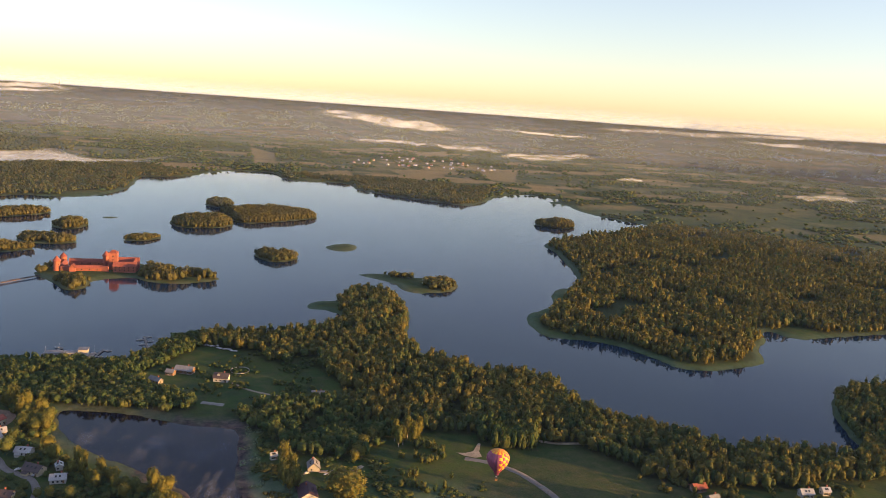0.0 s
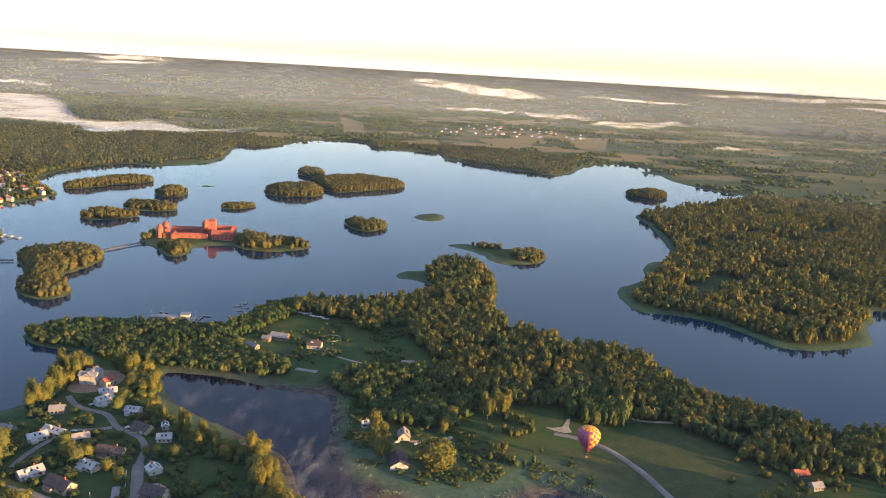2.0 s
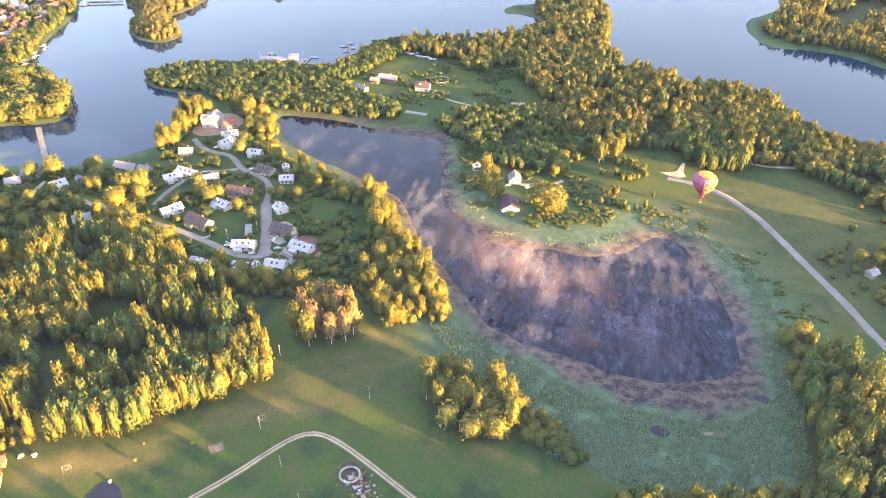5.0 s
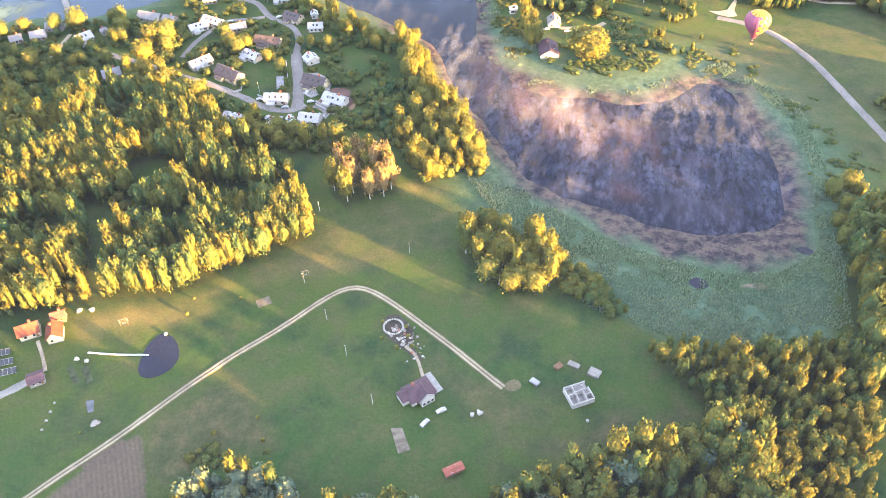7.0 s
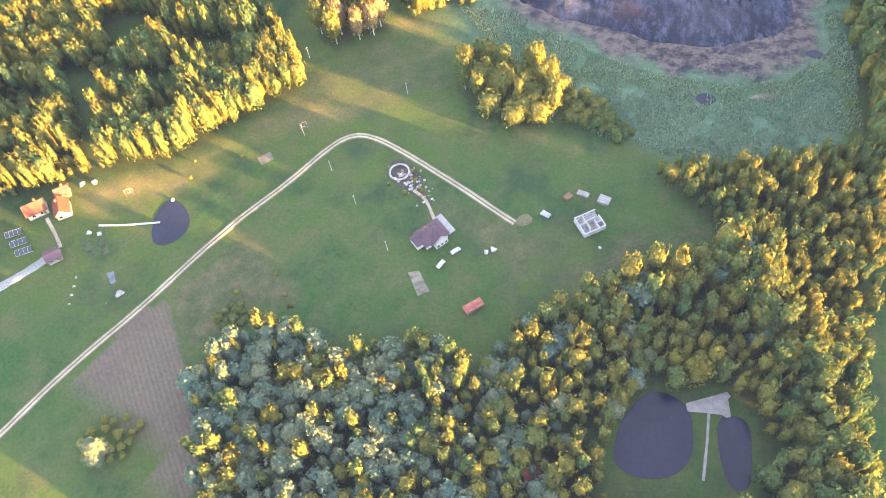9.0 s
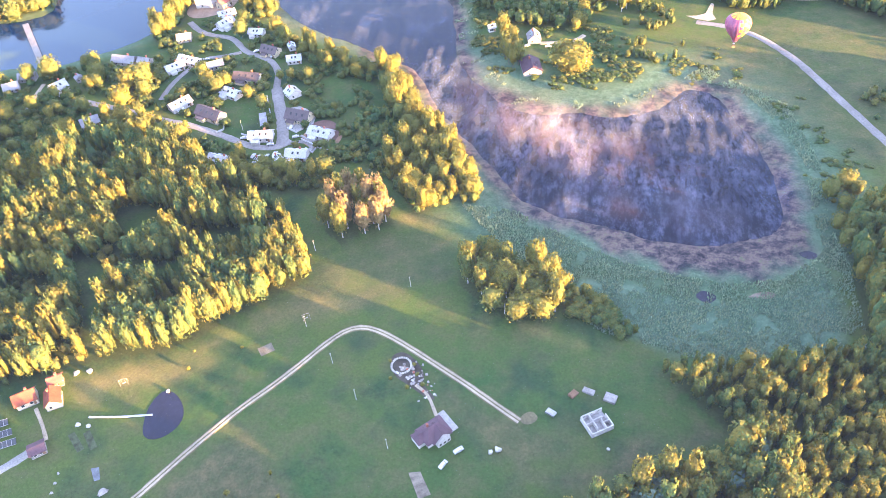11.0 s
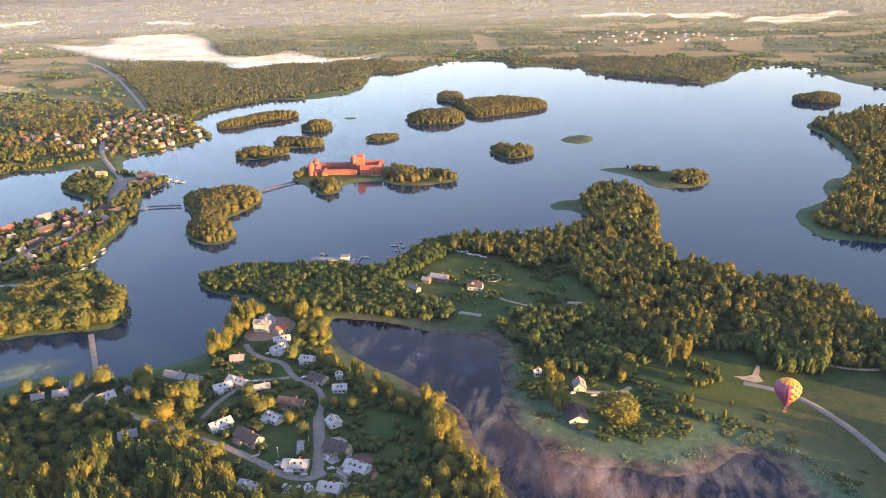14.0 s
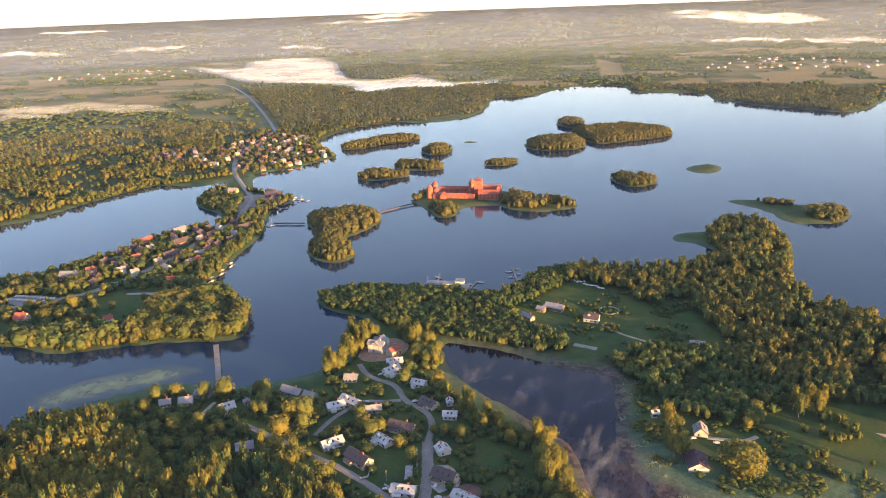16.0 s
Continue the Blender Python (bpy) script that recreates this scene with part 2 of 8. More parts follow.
# ---- mesh helpers ----
def mesh_object(name, verts, faces, material, parent=None, label="", smooth=False):
    me = bpy.data.meshes.new(name)
    me.from_pydata([tuple(map(float, v)) for v in verts], [], faces)
    me.materials.append(material)
    if smooth:
        me.polygons.foreach_set("use_smooth", [True] * len(me.polygons))
    me.update()
    ob = new(name, me)
    if parent:
        ob.parent = parent
    if label:
        ob["label"] = label
    return ob


def bulk_mesh(name, verts, tris, material, tone=None, normals=None):
    """A large triangle mesh from arrays; tone and normals hold one row for each point."""
    me = bpy.data.meshes.new(name)
    verts, tris = np.asarray(verts, np.float32), np.asarray(tris, np.int32)
    me.vertices.add(len(verts))
    me.vertices.foreach_set("co", verts.ravel())
    me.loops.add(tris.size)
    me.loops.foreach_set("vertex_index", tris.ravel())
    me.polygons.add(len(tris))
    me.polygons.foreach_set("loop_start", np.arange(0, tris.size, 3, dtype=np.int32))
    if tone is not None:
        me.attributes.new("tone", "FLOAT", "POINT").data.foreach_set("value", np.asarray(tone, np.float32))
    me.update(calc_edges=True)
    if normals is not None:
        me.polygons.foreach_set("use_smooth", np.ones(len(tris), bool))
        me.attributes.new("custom_normal", "FLOAT_VECTOR", "POINT").data.foreach_set("vector", np.asarray(normals, np.float32).ravel())
        me.update()
    me.materials.append(material)
    return me


def box(sx, sy, sz, at=(0, 0, 0), turn=0.0, taper=1.0):
    """Corners and faces of a block that stands on at."""
    c, s = math.cos(turn), math.sin(turn)
    verts = []
    for z, k in ((0, 1.0), (sz, taper)):
        for x, y in ((-1, -1), (1, -1), (1, 1), (-1, 1)):
            px, py = x * sx / 2 * k, y * sy / 2 * k
            verts.append((at[0] + c * px - s * py, at[1] + s * px + c * py, at[2] + z))
    return verts, [(3, 2, 1, 0), (4, 5, 6, 7), (0, 1, 5, 4), (1, 2, 6, 5), (2, 3, 7, 6), (3, 0, 4, 7)]


def merged(*shapes):
    verts, faces = [], []
    for v, f in shapes:
        faces += [tuple(i + len(verts) for i in face) for face in f]
        verts += v
    return verts, faces


def lathe(profile, at=(0, 0, 0), steps=16, squash=1.0):
    """A turned solid: rows of radius and height."""
    verts, faces = [], []
    for r, z in profile:
        for k in range(steps):
            a = 2 * math.pi * k / steps
            verts.append((at[0] + r * math.cos(a), at[1] + r * squash * math.sin(a), at[2] + z))
    for i in range(len(profile) - 1):
        for k in range(steps):
            j = (k + 1) % steps
            faces.append((i * steps + k, i * steps + j, (i + 1) * steps + j, (i + 1) * steps + k))
    faces.append(tuple(range(steps - 1, -1, -1)))
    faces.append(tuple((len(profile) - 1) * steps + k for k in range(steps)))
    return verts, faces


def empty(name, x, y, z, turn=0.0):
    ob = new(name)
    ob.empty_display_size = 0.5
    ob.matrix_basis = pose(x, y, z, 0, 0, turn)
    return ob


# ---- plan: shores, woods, ways (metres; the eye's drift is centred on 0, 0) ----
SHORE_WEST = [
    (-5000, -700), (-900, -60), (-640, 60), (-520, 160), (-470, 261), (-471, 299), (-465, 342), (-449, 372),
    (-424, 401), (-405, 422), (-369, 422), (-338, 442), (-314, 467), (-306, 489), (-322, 529), (-315, 565),
    (-332, 576), (-355, 574), (-383, 588), (-397, 606), (-385, 628), (-356, 646), (-311, 653), (-278, 660),
    (-246, 651), (-225, 666), (-217, 704), (-207, 742), (-178, 758), (-133, 764), (-99, 767), (-68, 786), (-38, 840),
    (-64, 874)]
SHORE_EAST = [
    (-97, 873), (-93, 910), (-60, 925), (-56, 945), (-42, 972), (-6, 976), (22, 925), (32, 865), (25, 770),
    (57, 708), (111, 690), (162, 668), (177, 640), (178, 612), (206, 572), (248, 564), (280, 542), (291, 525),
    (287, 537), (337, 535), (379, 534), (404, 545), (409, 578), (418, 615), (438, 660), (475, 692), (521, 702),
    (640, 716), (900, 640), (1500, 420), (5000, 100), (5000, -5000), (-5000, -5000)]
NORTH_WEST = [
    (-5000, 200), (-1300, 420), (-1003, 590), (-946, 703), (-929, 742), (-929, 810), (-923, 880), (-911, 952),
    (-898, 963), (-830, 964), (-810, 1009), (-799, 1063), (-781, 1095), (-754, 1124), (-743, 1181), (-728, 1247),
    (-791, 1292), (-860, 1380), (-867, 1434), (-870, 1539), (-809, 1650), (-761, 1640), (-697, 1659), (-656, 1745),
    (-662, 1903), (-727, 2121), (-670, 2126), (-602, 2212), (-587, 2358), (-503, 2457), (-403, 2447), (-369, 2300),
    (-287, 2253), (-154, 2290), (-130, 2143)]
NORTH_EAST = [
    (-104, 2113), (24, 2006), (98, 1976), (169, 1925), (228, 2022), (269, 2166), (364, 2302), (500, 2215),
    (401, 2113), (477, 2106), (469, 1991), (545, 1836), (617, 1800), (577, 1719), (494, 1654), (469, 1588),
    (431, 1586), (333, 1508), (282, 1416), (298, 1367), (299, 1278), (298, 1158), (279, 1086), (236, 1034),
    (226, 1000), (231, 972), (212, 945), (173, 898), (178, 842), (189, 811), (215, 813), (262, 801), (294, 763),
    (314, 727), (344, 724), (398, 745), (425, 765), (435, 814), (463, 844), (467, 871), (487, 900), (506, 859),
    (560, 880), (800, 960), (1500, 900), (5000, 700), (5000, 5000), (-5000, 5000)]
TOWN = [
    (-767, 1019), (-725, 967), (-664, 952), (-621, 928), (-630, 875), (-597, 814), (-574, 778), (-558, 712),
    (-546, 673), (-525, 623), (-535, 597), (-485, 600), (-429, 546), (-408, 511), (-416, 492), (-463, 477),
    (-502, 452), (-526, 433), (-548, 425), (-578, 428), (-601, 425), (-702, 395), (-860, 330), (-1010, 330),
    (-930, 430), (-801, 460), (-743, 540), (-713, 585), (-700, 629), (-700, 681), (-692, 740), (-662, 780),
    (-658, 809), (-686, 836), (-744, 858), (-784, 901), (-795, 996), (-835, 1045), (-790, 1075)]
POND = [
    (-243, 546), (-224, 549), (-185, 547), (-144, 531), (-108, 531), (-96, 525), (-95, 502), (-86, 481), (-87, 457),
    (-78, 436), (-66, 416), (-50, 396), (-32, 385), (-5, 388), (11, 384), (33, 386), (50, 401), (57, 415), (68, 415),
    (80, 404), (86, 384), (96, 355), (101, 325), (98, 301), (86, 288), (66, 282), (41, 281), (21, 289), (-11, 296),
    (-32, 309), (-49, 334), (-65, 357), (-81, 377), (-98, 412), (-115, 438), (-138, 450), (-163, 467), (-187, 477),
    (-217, 501)]
FAR_LAKE = [
    (-2865, 3268), (-2472, 3065), (-2190, 2947), (-2599, 3537), (-2439, 3757), (-2052, 3535), (-1592, 2795),
    (-1350, 2504), (-1254, 2586), (-1279, 2820), (-1091, 2572), (-938, 2451), (-802, 2801), (-843, 2526),
    (-933, 2335), (-1121, 2306), (-1171, 2163), (-1332, 2394), (-1469, 2386), (-1798, 2445), (-2185, 2740)]
ISLES_A = {
    "karaim": [
        (-555, 836), (-562, 880), (-522, 879), (-496, 903), (-461, 884), (-453, 842), (-456, 801), (-468, 783),
        (-436, 751), (-416, 723), (-427, 692), (-463, 705), (-488, 732), (-494, 762), (-519, 803)],
    "castle": [
        (-465, 968), (-462, 1006), (-455, 1033), (-364, 1062), (-339, 1054), (-310, 1027), (-252, 1019), (-224, 998),
        (-241, 973), (-278, 955), (-314, 960), (-336, 979), (-363, 962), (-380, 946), (-368, 903), (-388, 892),
        (-416, 930)],
    "flat": [
        (-121, 1262), (-104, 1301), (-77, 1316), (-58, 1285), (-73, 1239), (-91, 1235)],
    "round": [
        (-227, 1195), (-214, 1224), (-165, 1218), (-146, 1190), (-155, 1142), (-175, 1116), (-204, 1153)],
    "long": [
        (-400, 1640), (-342, 1722), (-283, 1763), (-223, 1741), (-179, 1670), (-171, 1638), (-194, 1576), (-242, 1503), (-281, 1449), (-320, 1479), (-360, 1590)],
    "lump": [
        (-441, 1459), (-438, 1553), (-344, 1556), (-312, 1458), (-318, 1387), (-376, 1364), (-413, 1391)],
}
ISLES_B = {
    "cap": [
        (-439, 1691), (-436, 1795), (-386, 1750), (-357, 1672), (-383, 1621)],
    "slim": [
        (-784, 1317), (-766, 1397), (-741, 1507), (-676, 1504), (-665, 1457), (-701, 1396), (-734, 1291)],
    "spit": [
        (-613, 1351), (-614, 1426), (-566, 1397), (-540, 1331), (-551, 1274), (-594, 1309)],
    "twin": [
        (-608, 1200), (-593, 1244), (-531, 1227), (-493, 1197), (-512, 1156), (-562, 1163)],
    "westi": [
        (-621, 1096), (-620, 1141), (-568, 1143), (-528, 1135), (-551, 1087), (-580, 1064)],
    "tiny": [
        (-559, 1424), (-548, 1445), (-520, 1431), (-535, 1409)],
}
ISLES_C = {
    "small": [
        (-456, 1243), (-437, 1287), (-389, 1293), (-396, 1237), (-423, 1212)],
    "northi": [
        (308, 1713), (359, 1787), (425, 1782), (405, 1676), (359, 1642), (320, 1671)],
    "marsh": [
        (-53, 1071), (-22, 1093), (12, 1081), (45, 1077), (95, 1071), (101, 1032), (83, 995), (44, 983), (21, 989),
        (13, 1025), (-21, 1056)],
    "reed": [
        (233, 1033), (259, 1074), (271, 1057), (249, 1019)],
}
GROVE_WEST = [
    (-295, 143), (-250, 164), (-220, 176), (-209, 183), (-179, 192), (-154, 214), (-127, 239), (-127, 253),
    (-157, 289), (-183, 306), (-225, 325), (-277, 334), (-304, 319), (-316, 287), (-363, 261)]
GROVE_FAR_WEST = [
    (-538, 272), (-463, 294), (-455, 334), (-416, 355), (-365, 338), (-329, 318), (-294, 296), (-403, 232)]
GLADE_A = [
    (-243, 277), (-229, 286), (-204, 272), (-207, 259), (-226, 258)]
GLADE_GAP = [
    (-211, 184), (-208, 193), (-216, 217), (-215, 227), (-188, 229), (-176, 252), (-184, 260), (-200, 243),
    (-223, 241), (-248, 242), (-246, 234), (-232, 223), (-218, 194)]
GLADE_B = [
    (-198, 261), (-177, 272), (-160, 267), (-163, 255), (-187, 251)]
STREET_ROW = [
    (-295, 361), (-262, 367), (-237, 348), (-197, 331), (-146, 319), (-129, 317), (-140, 301), (-185, 303),
    (-221, 318), (-262, 322)]
BANK = [
    (-133, 431), (-119, 432), (-92, 371), (-77, 362), (-57, 324), (-49, 303), (-68, 301), (-82, 292), (-101, 316),
    (-109, 336), (-96, 357), (-115, 383)]
BANK_BIRCH = [
    (-134, 295), (-122, 303), (-99, 298), (-92, 281), (-108, 274), (-116, 265), (-127, 275)]
POND_ROW = [
    (-217, 476), (-172, 445), (-132, 427), (-131, 411), (-167, 426), (-207, 450)]
GARDENS_WEST = [
    (-426, 350), (-400, 396), (-351, 419), (-288, 432), (-264, 413), (-257, 373), (-297, 361), (-294, 315),
    (-326, 300), (-363, 280)]
TIP_WEST = [
    (-300, 457), (-295, 480), (-295, 523), (-288, 532), (-314, 543), (-318, 512), (-312, 478)]
TIP_EAST = [
    (-283, 547), (-241, 540), (-226, 508), (-230, 488), (-245, 501), (-259, 524)]
CLUMP = [
    (-54, 243), (-41, 232), (-28, 224), (-8, 227), (-5, 242), (-18, 261), (-40, 263), (-54, 262)]
GROVE_SOUTH = [
    (-131, 93), (-124, 101), (-113, 114), (-97, 117), (-78, 108), (-65, 112), (-49, 119), (-38, 112), (-26, 106),
    (-20, 117), (-7, 134), (15, 143), (29, 151), (50, 158), (60, 166), (57, 180), (46, 192), (34, 203), (62, 206),
    (92, 213), (115, 220), (121, 195), (118, 172), (111, 150), (105, 123), (100, 98), (97, 60), (77, 45), (-41, 25),
    (-105, 25)]
RIDGE_SOUTH = [
    (20, 147), (48, 158), (62, 166), (70, 150), (79, 135), (86, 115), (92, 95), (97, 75)]
GLADE_POOL = [
    (18, 83), (22, 98), (36, 110), (61, 112), (70, 99), (69, 71), (19, 63)]
FIELD_COPSE = [
    (-169, 66), (-157, 77), (-144, 74), (-142, 64), (-159, 57)]
EAST_WOOD = [
    (123, 295), (147, 316), (178, 236), (171, 201), (118, 195), (121, 259)]
MARSH_BUSH = [
    (120, 327), (134, 330), (131, 293), (117, 278)]
SAND_BUSH = [
    (135, 286), (155, 297), (175, 287), (137, 268)]
GARDEN_EAST = [
    (177, 405), (203, 433), (220, 433), (202, 398), (177, 388)]
SHORE_EAST_WOOD = [
    (124, 525), (161, 523), (194, 491), (204, 473), (248, 467), (208, 453), (242, 468), (281, 464), (342, 478),
    (387, 490), (449, 496), (673, 802), (449, 681), (395, 581), (394, 538), (286, 536), (281, 560), (218, 588),
    (177, 605), (130, 604), (82, 587)]
FARM_ROW = [
    (-59, 475), (-50, 472), (-40, 439), (-44, 428), (-53, 448)]
BIRCHES = [
    (18, 523), (40, 531), (39, 507), (19, 502)]
THICKET = [
    (20, 500), (38, 514), (58, 503), (64, 465), (60, 448), (43, 440), (22, 440), (24, 470)]
THICKET_B = [
    (-12, 500), (4, 506), (8, 484), (-8, 478)]
BALLOON_GROVE = [
    (80, 518), (86, 538), (97, 555), (134, 548), (127, 513), (88, 509)]
WOOD_SLOPE = [
    (-104, 545), (-98, 566), (-74, 577), (-40, 590), (-24, 585), (0, 552), (30, 541), (30, 522), (4, 500), (-15, 524),
    (-21, 558), (-48, 546), (-91, 560)]
YOUNG_BIRCH = [
    (-119, 565), (-91, 564), (-48, 548), (-21, 562), (-15, 527), (2, 490), (-19, 483), (-47, 484), (-59, 498),
    (-83, 522), (-98, 538)]
WOOD_NORTH = [
    (-176, 709), (-138, 703), (-101, 673), (-58, 666), (-31, 629), (-23, 573), (-1, 548), (41, 534), (97, 537),
    (134, 545), (178, 538), (231, 541), (261, 633), (191, 700), (184, 759), (82, 801), (30, 860), (27, 903), (10, 945), (-10, 972),
    (-48, 972), (-60, 905), (-85, 850), (-96, 824), (-195, 796)]
HEDGE_WEST = [
    (-379, 574), (-347, 563), (-299, 561), (-226, 553), (-158, 550), (-139, 559), (-147, 576), (-189, 597),
    (-207, 625), (-188, 673), (-173, 709), (-202, 785), (-234, 719), (-270, 683), (-346, 668), (-407, 624)]
GLADE_MANOR = [
    (-198, 619), (-192, 668), (-177, 674), (-136, 689), (-89, 664), (-51, 641), (-32, 612), (-56, 580), (-92, 571),
    (-138, 588), (-175, 602)]
WOOD_CAPE = [
    (183, 852), (216, 821), (264, 808), (298, 777), (319, 743), (349, 740), (420, 769), (461, 851), (474, 887),
    (533, 913), (696, 828), (1168, 1471), (892, 1625), (778, 1718), (611, 1746), (420, 1592), (274, 1420),
    (289, 1182), (274, 1066), (227, 946)]
WOOD_TOWN = [
    (-993, 658), (-954, 710), (-935, 816), (-925, 969), (-828, 1034), (-934, 1235), (-1002, 1421), (-1123, 1528),
    (-1372, 1524), (-1593, 1224), (-1733, 1126)]
WOOD_RIDGE = [
    (-1027, 1462), (-1629, 2211), (-1452, 2360), (-1150, 2125), (-1076, 2298), (-812, 2430), (-621, 2284),
    (-691, 2013), (-645, 1852), (-800, 1632), (-858, 1418), (-852, 1351)]
WOOD_FAR = [
    (-376, 2302), (-154, 2291), (-124, 2096), (53, 1924), (198, 1900), (282, 2350), (66, 2446), (-380, 2452)]
WOOD_PARK = [
    (-494, 467), (-534, 506), (-527, 567), (-477, 590), (-423, 540), (-401, 503), (-459, 472)]
WOOD_CASTLE_SHORE = [
    (-597, 422), (-603, 445), (-554, 460), (-524, 476), (-500, 451), (-524, 432), (-556, 422)]
WAY_HIGHWAY = [
    (72, 493), (95, 487), (113, 471), (131, 440), (147, 399), (161, 363), (170, 333), (180, 310), (190, 281)]
WAY_LANE_FORK = [
    (87, 518), (81, 500), (75, 493)]
WAY_FOREST_LANE = [
    (128, 531), (145, 526), (170, 529)]
WAY_GRAVEL = [
    (-202, 58), (-197, 66), (-184, 91), (-163, 120), (-141, 158), (-119, 186), (-104, 209), (-95, 215), (-84, 213),
    (-66, 203), (-44, 189), (-20, 173)]
WAY_TOWN_ROAD = [
    (-1019, 1464), (-1192, 1676), (-1523, 2063), (-1797, 2340), (-1927, 2410)]
WAY_MAIN_STREET = [
    (-1019, 1464), (-965, 1290), (-905, 1160), (-837, 1066), (-770, 996), (-699, 926), (-672, 880), (-640, 800), (-620, 690),
    (-610, 610), (-620, 530), (-652, 500), (-700, 440)]
WAY_FARM_LANE = [
    (-30, 463), (-11, 465), (-6, 468), (-1, 474)]
WAY_FARM_LANE2 = [
    (-6, 468), (-3, 455), (1, 445), (0, 438)]
WAY_WEST_PATH = [
    (-325, 299), (-313, 312), (-309, 327)]
WAY_WEST_LANE = [
    (-351, 370), (-355, 390), (-357, 401)]
PLOT_TILLED = [
    (-178, 89), (-163, 119), (-153, 124), (-135, 93), (-121, 77), (-109, 55), (-125, 52), (-150, 73)]
MUD_BELT = [
    (-52, 335), (-42, 307), (-30, 296), (-8, 282), (19, 266), (44, 259), (68, 255), (92, 260), (113, 280), (112, 306),
    (103, 330), (90, 330), (80, 300), (40, 290), (0, 300), (-30, 320)]
MEADOW_DRY = [
    (-150, 205), (-122, 250), (-95, 275), (-60, 280), (-52, 256), (-85, 230), (-120, 213)]
EAST_MEADOW = [
    (60, 420), (70, 470), (100, 480), (150, 520), (230, 520), (240, 420), (200, 330), (150, 330), (110, 400)]
PLOT_ROUGH = [
    (-156, 126), (-131, 162), (-123, 157), (-107, 138), (-98, 131), (-107, 126), (-122, 122), (-130, 110), (-138, 100),
    (-149, 116)]
PLOT_TRACK_END = [
    (-56, 189), (-39, 181), (-24, 174), (-9, 171), (4, 167), (1, 157), (-13, 154), (-25, 153), (-36, 161), (-40, 169), (-49, 176)]
PLOT_BARE_ARC = [
    (-18, 155), (-7, 152), (6, 155), (12, 158), (18, 168), (25, 171), (40, 172), (52, 180), (56, 174), (40, 160), (16, 152), (4, 146), (-10, 146)]
PLOT_FARM_DRY_LIT = [
    (-212, 170), (-189, 187), (-172, 182), (-160, 190), (-150, 198), (-152, 188), (-172, 174), (-186, 170), (-203, 163)]
PLOT_REEDS = [
    (-9, 248), (18, 259), (48, 243), (92, 251), (112, 272), (114, 241), (107, 216), (66, 212), (41, 212), (22, 222),
    (2, 232)]
PLOT_REEDS_NORTH = [
    (57, 414), (81, 416), (103, 391), (115, 348), (115, 310), (101, 295), (100, 326), (89, 382), (70, 403)]
PLOT_SAND = [
    (139, 306), (160, 314), (171, 300), (182, 287), (161, 283), (150, 300)]
PLOT_EDGE_DRY_LIT = [
    (-213, 174), (-178, 187), (-152, 209), (-121, 234), (-90, 230), (-107, 220), (-131, 211), (-150, 201),
    (-166, 180), (-184, 170), (-205, 167)]
PLOT_SLOPE_DRY_LIT = [
    (-97, 288), (-84, 296), (-60, 285), (-67, 280), (-86, 279)]
PLOT_PATH_DRY = [
    (-24, 224), (6, 214), (1, 211), (-21, 219)]
PLOT_SHALLOWS = [
    (-471, 353), (-454, 377), (-411, 417), (-397, 445), (-433, 442), (-475, 403), (-499, 363)]


def rounded(outline, rounds=1, closed=True):
    """Cut the corners of an outline."""
    p = np.array(outline, float)
    for _ in range(rounds):
        q = np.roll(p, -1, 0) if closed else p[1:]
        a = p if closed else p[:-1]
        cut = np.empty((2 * len(a), 2))
        cut[0::2], cut[1::2] = 0.75 * a + 0.25 * q, 0.25 * a + 0.75 * q
        p = cut if closed else np.vstack([p[:1], cut, p[-1:]])
    return p


def inside(outline, x, y):
    """Which of the points lie within the outline."""
    p = np.asarray(outline, float)
    hit = np.zeros(len(x), bool)
    near = (x >= p[:, 0].min()) & (x <= p[:, 0].max()) & (y >= p[:, 1].min()) & (y <= p[:, 1].max())
    xs, ys = x[near], y[near]
    odd = np.zeros(len(xs), bool)
    for (ax, ay), (bx, by) in zip(p, np.roll(p, -1, 0)):
        if ay != by:
            odd ^= ((ay > ys) != (by > ys)) & (xs < (bx - ax) * (ys - ay) / (by - ay) + ax)
    hit[near] = odd
    return hit


def away(line, x, y, reach=45.0, closed=True):
    """The distance from each point to the line, up to reach."""
    p = np.asarray(line, float)
    best = np.full(len(x), reach)
    ends = np.roll(p, -1, 0) if closed else p[1:]
    for (ax, ay), (bx, by) in zip(p, ends):
        near = np.nonzero((x > min(ax, bx) - reach) & (x < max(ax, bx) + reach) & (y > min(ay, by) - reach) & (y < max(ay, by) + reach))[0]
        if not len(near):
            continue
        xs, ys, dx, dy = x[near], y[near], bx - ax, by - ay
        u = np.clip(((xs - ax) * dx + (ys - ay) * dy) / (dx * dx + dy * dy + 1e-9), 0, 1)
        best[near] = np.minimum(best[near], np.hypot(xs - ax - u * dx, ys - ay - u * dy))
    return best


def signed(outline, x, y, reach=45.0):
    d = away(outline, x, y, reach)
    return np.where(inside(outline, x, y), d, -d)


def waves(x, y, size, seed=0):
    """Cheap smooth noise in -1..1: a few crossed sines."""
    total = 0
    for k in range(5):
        a = 1.7 * k + seed
        total = total + np.sin((x * math.cos(a) + y * math.sin(a)) / size * (1 + 0.37 * k) * 2 + 3.1 * k + seed)
    return total / 5


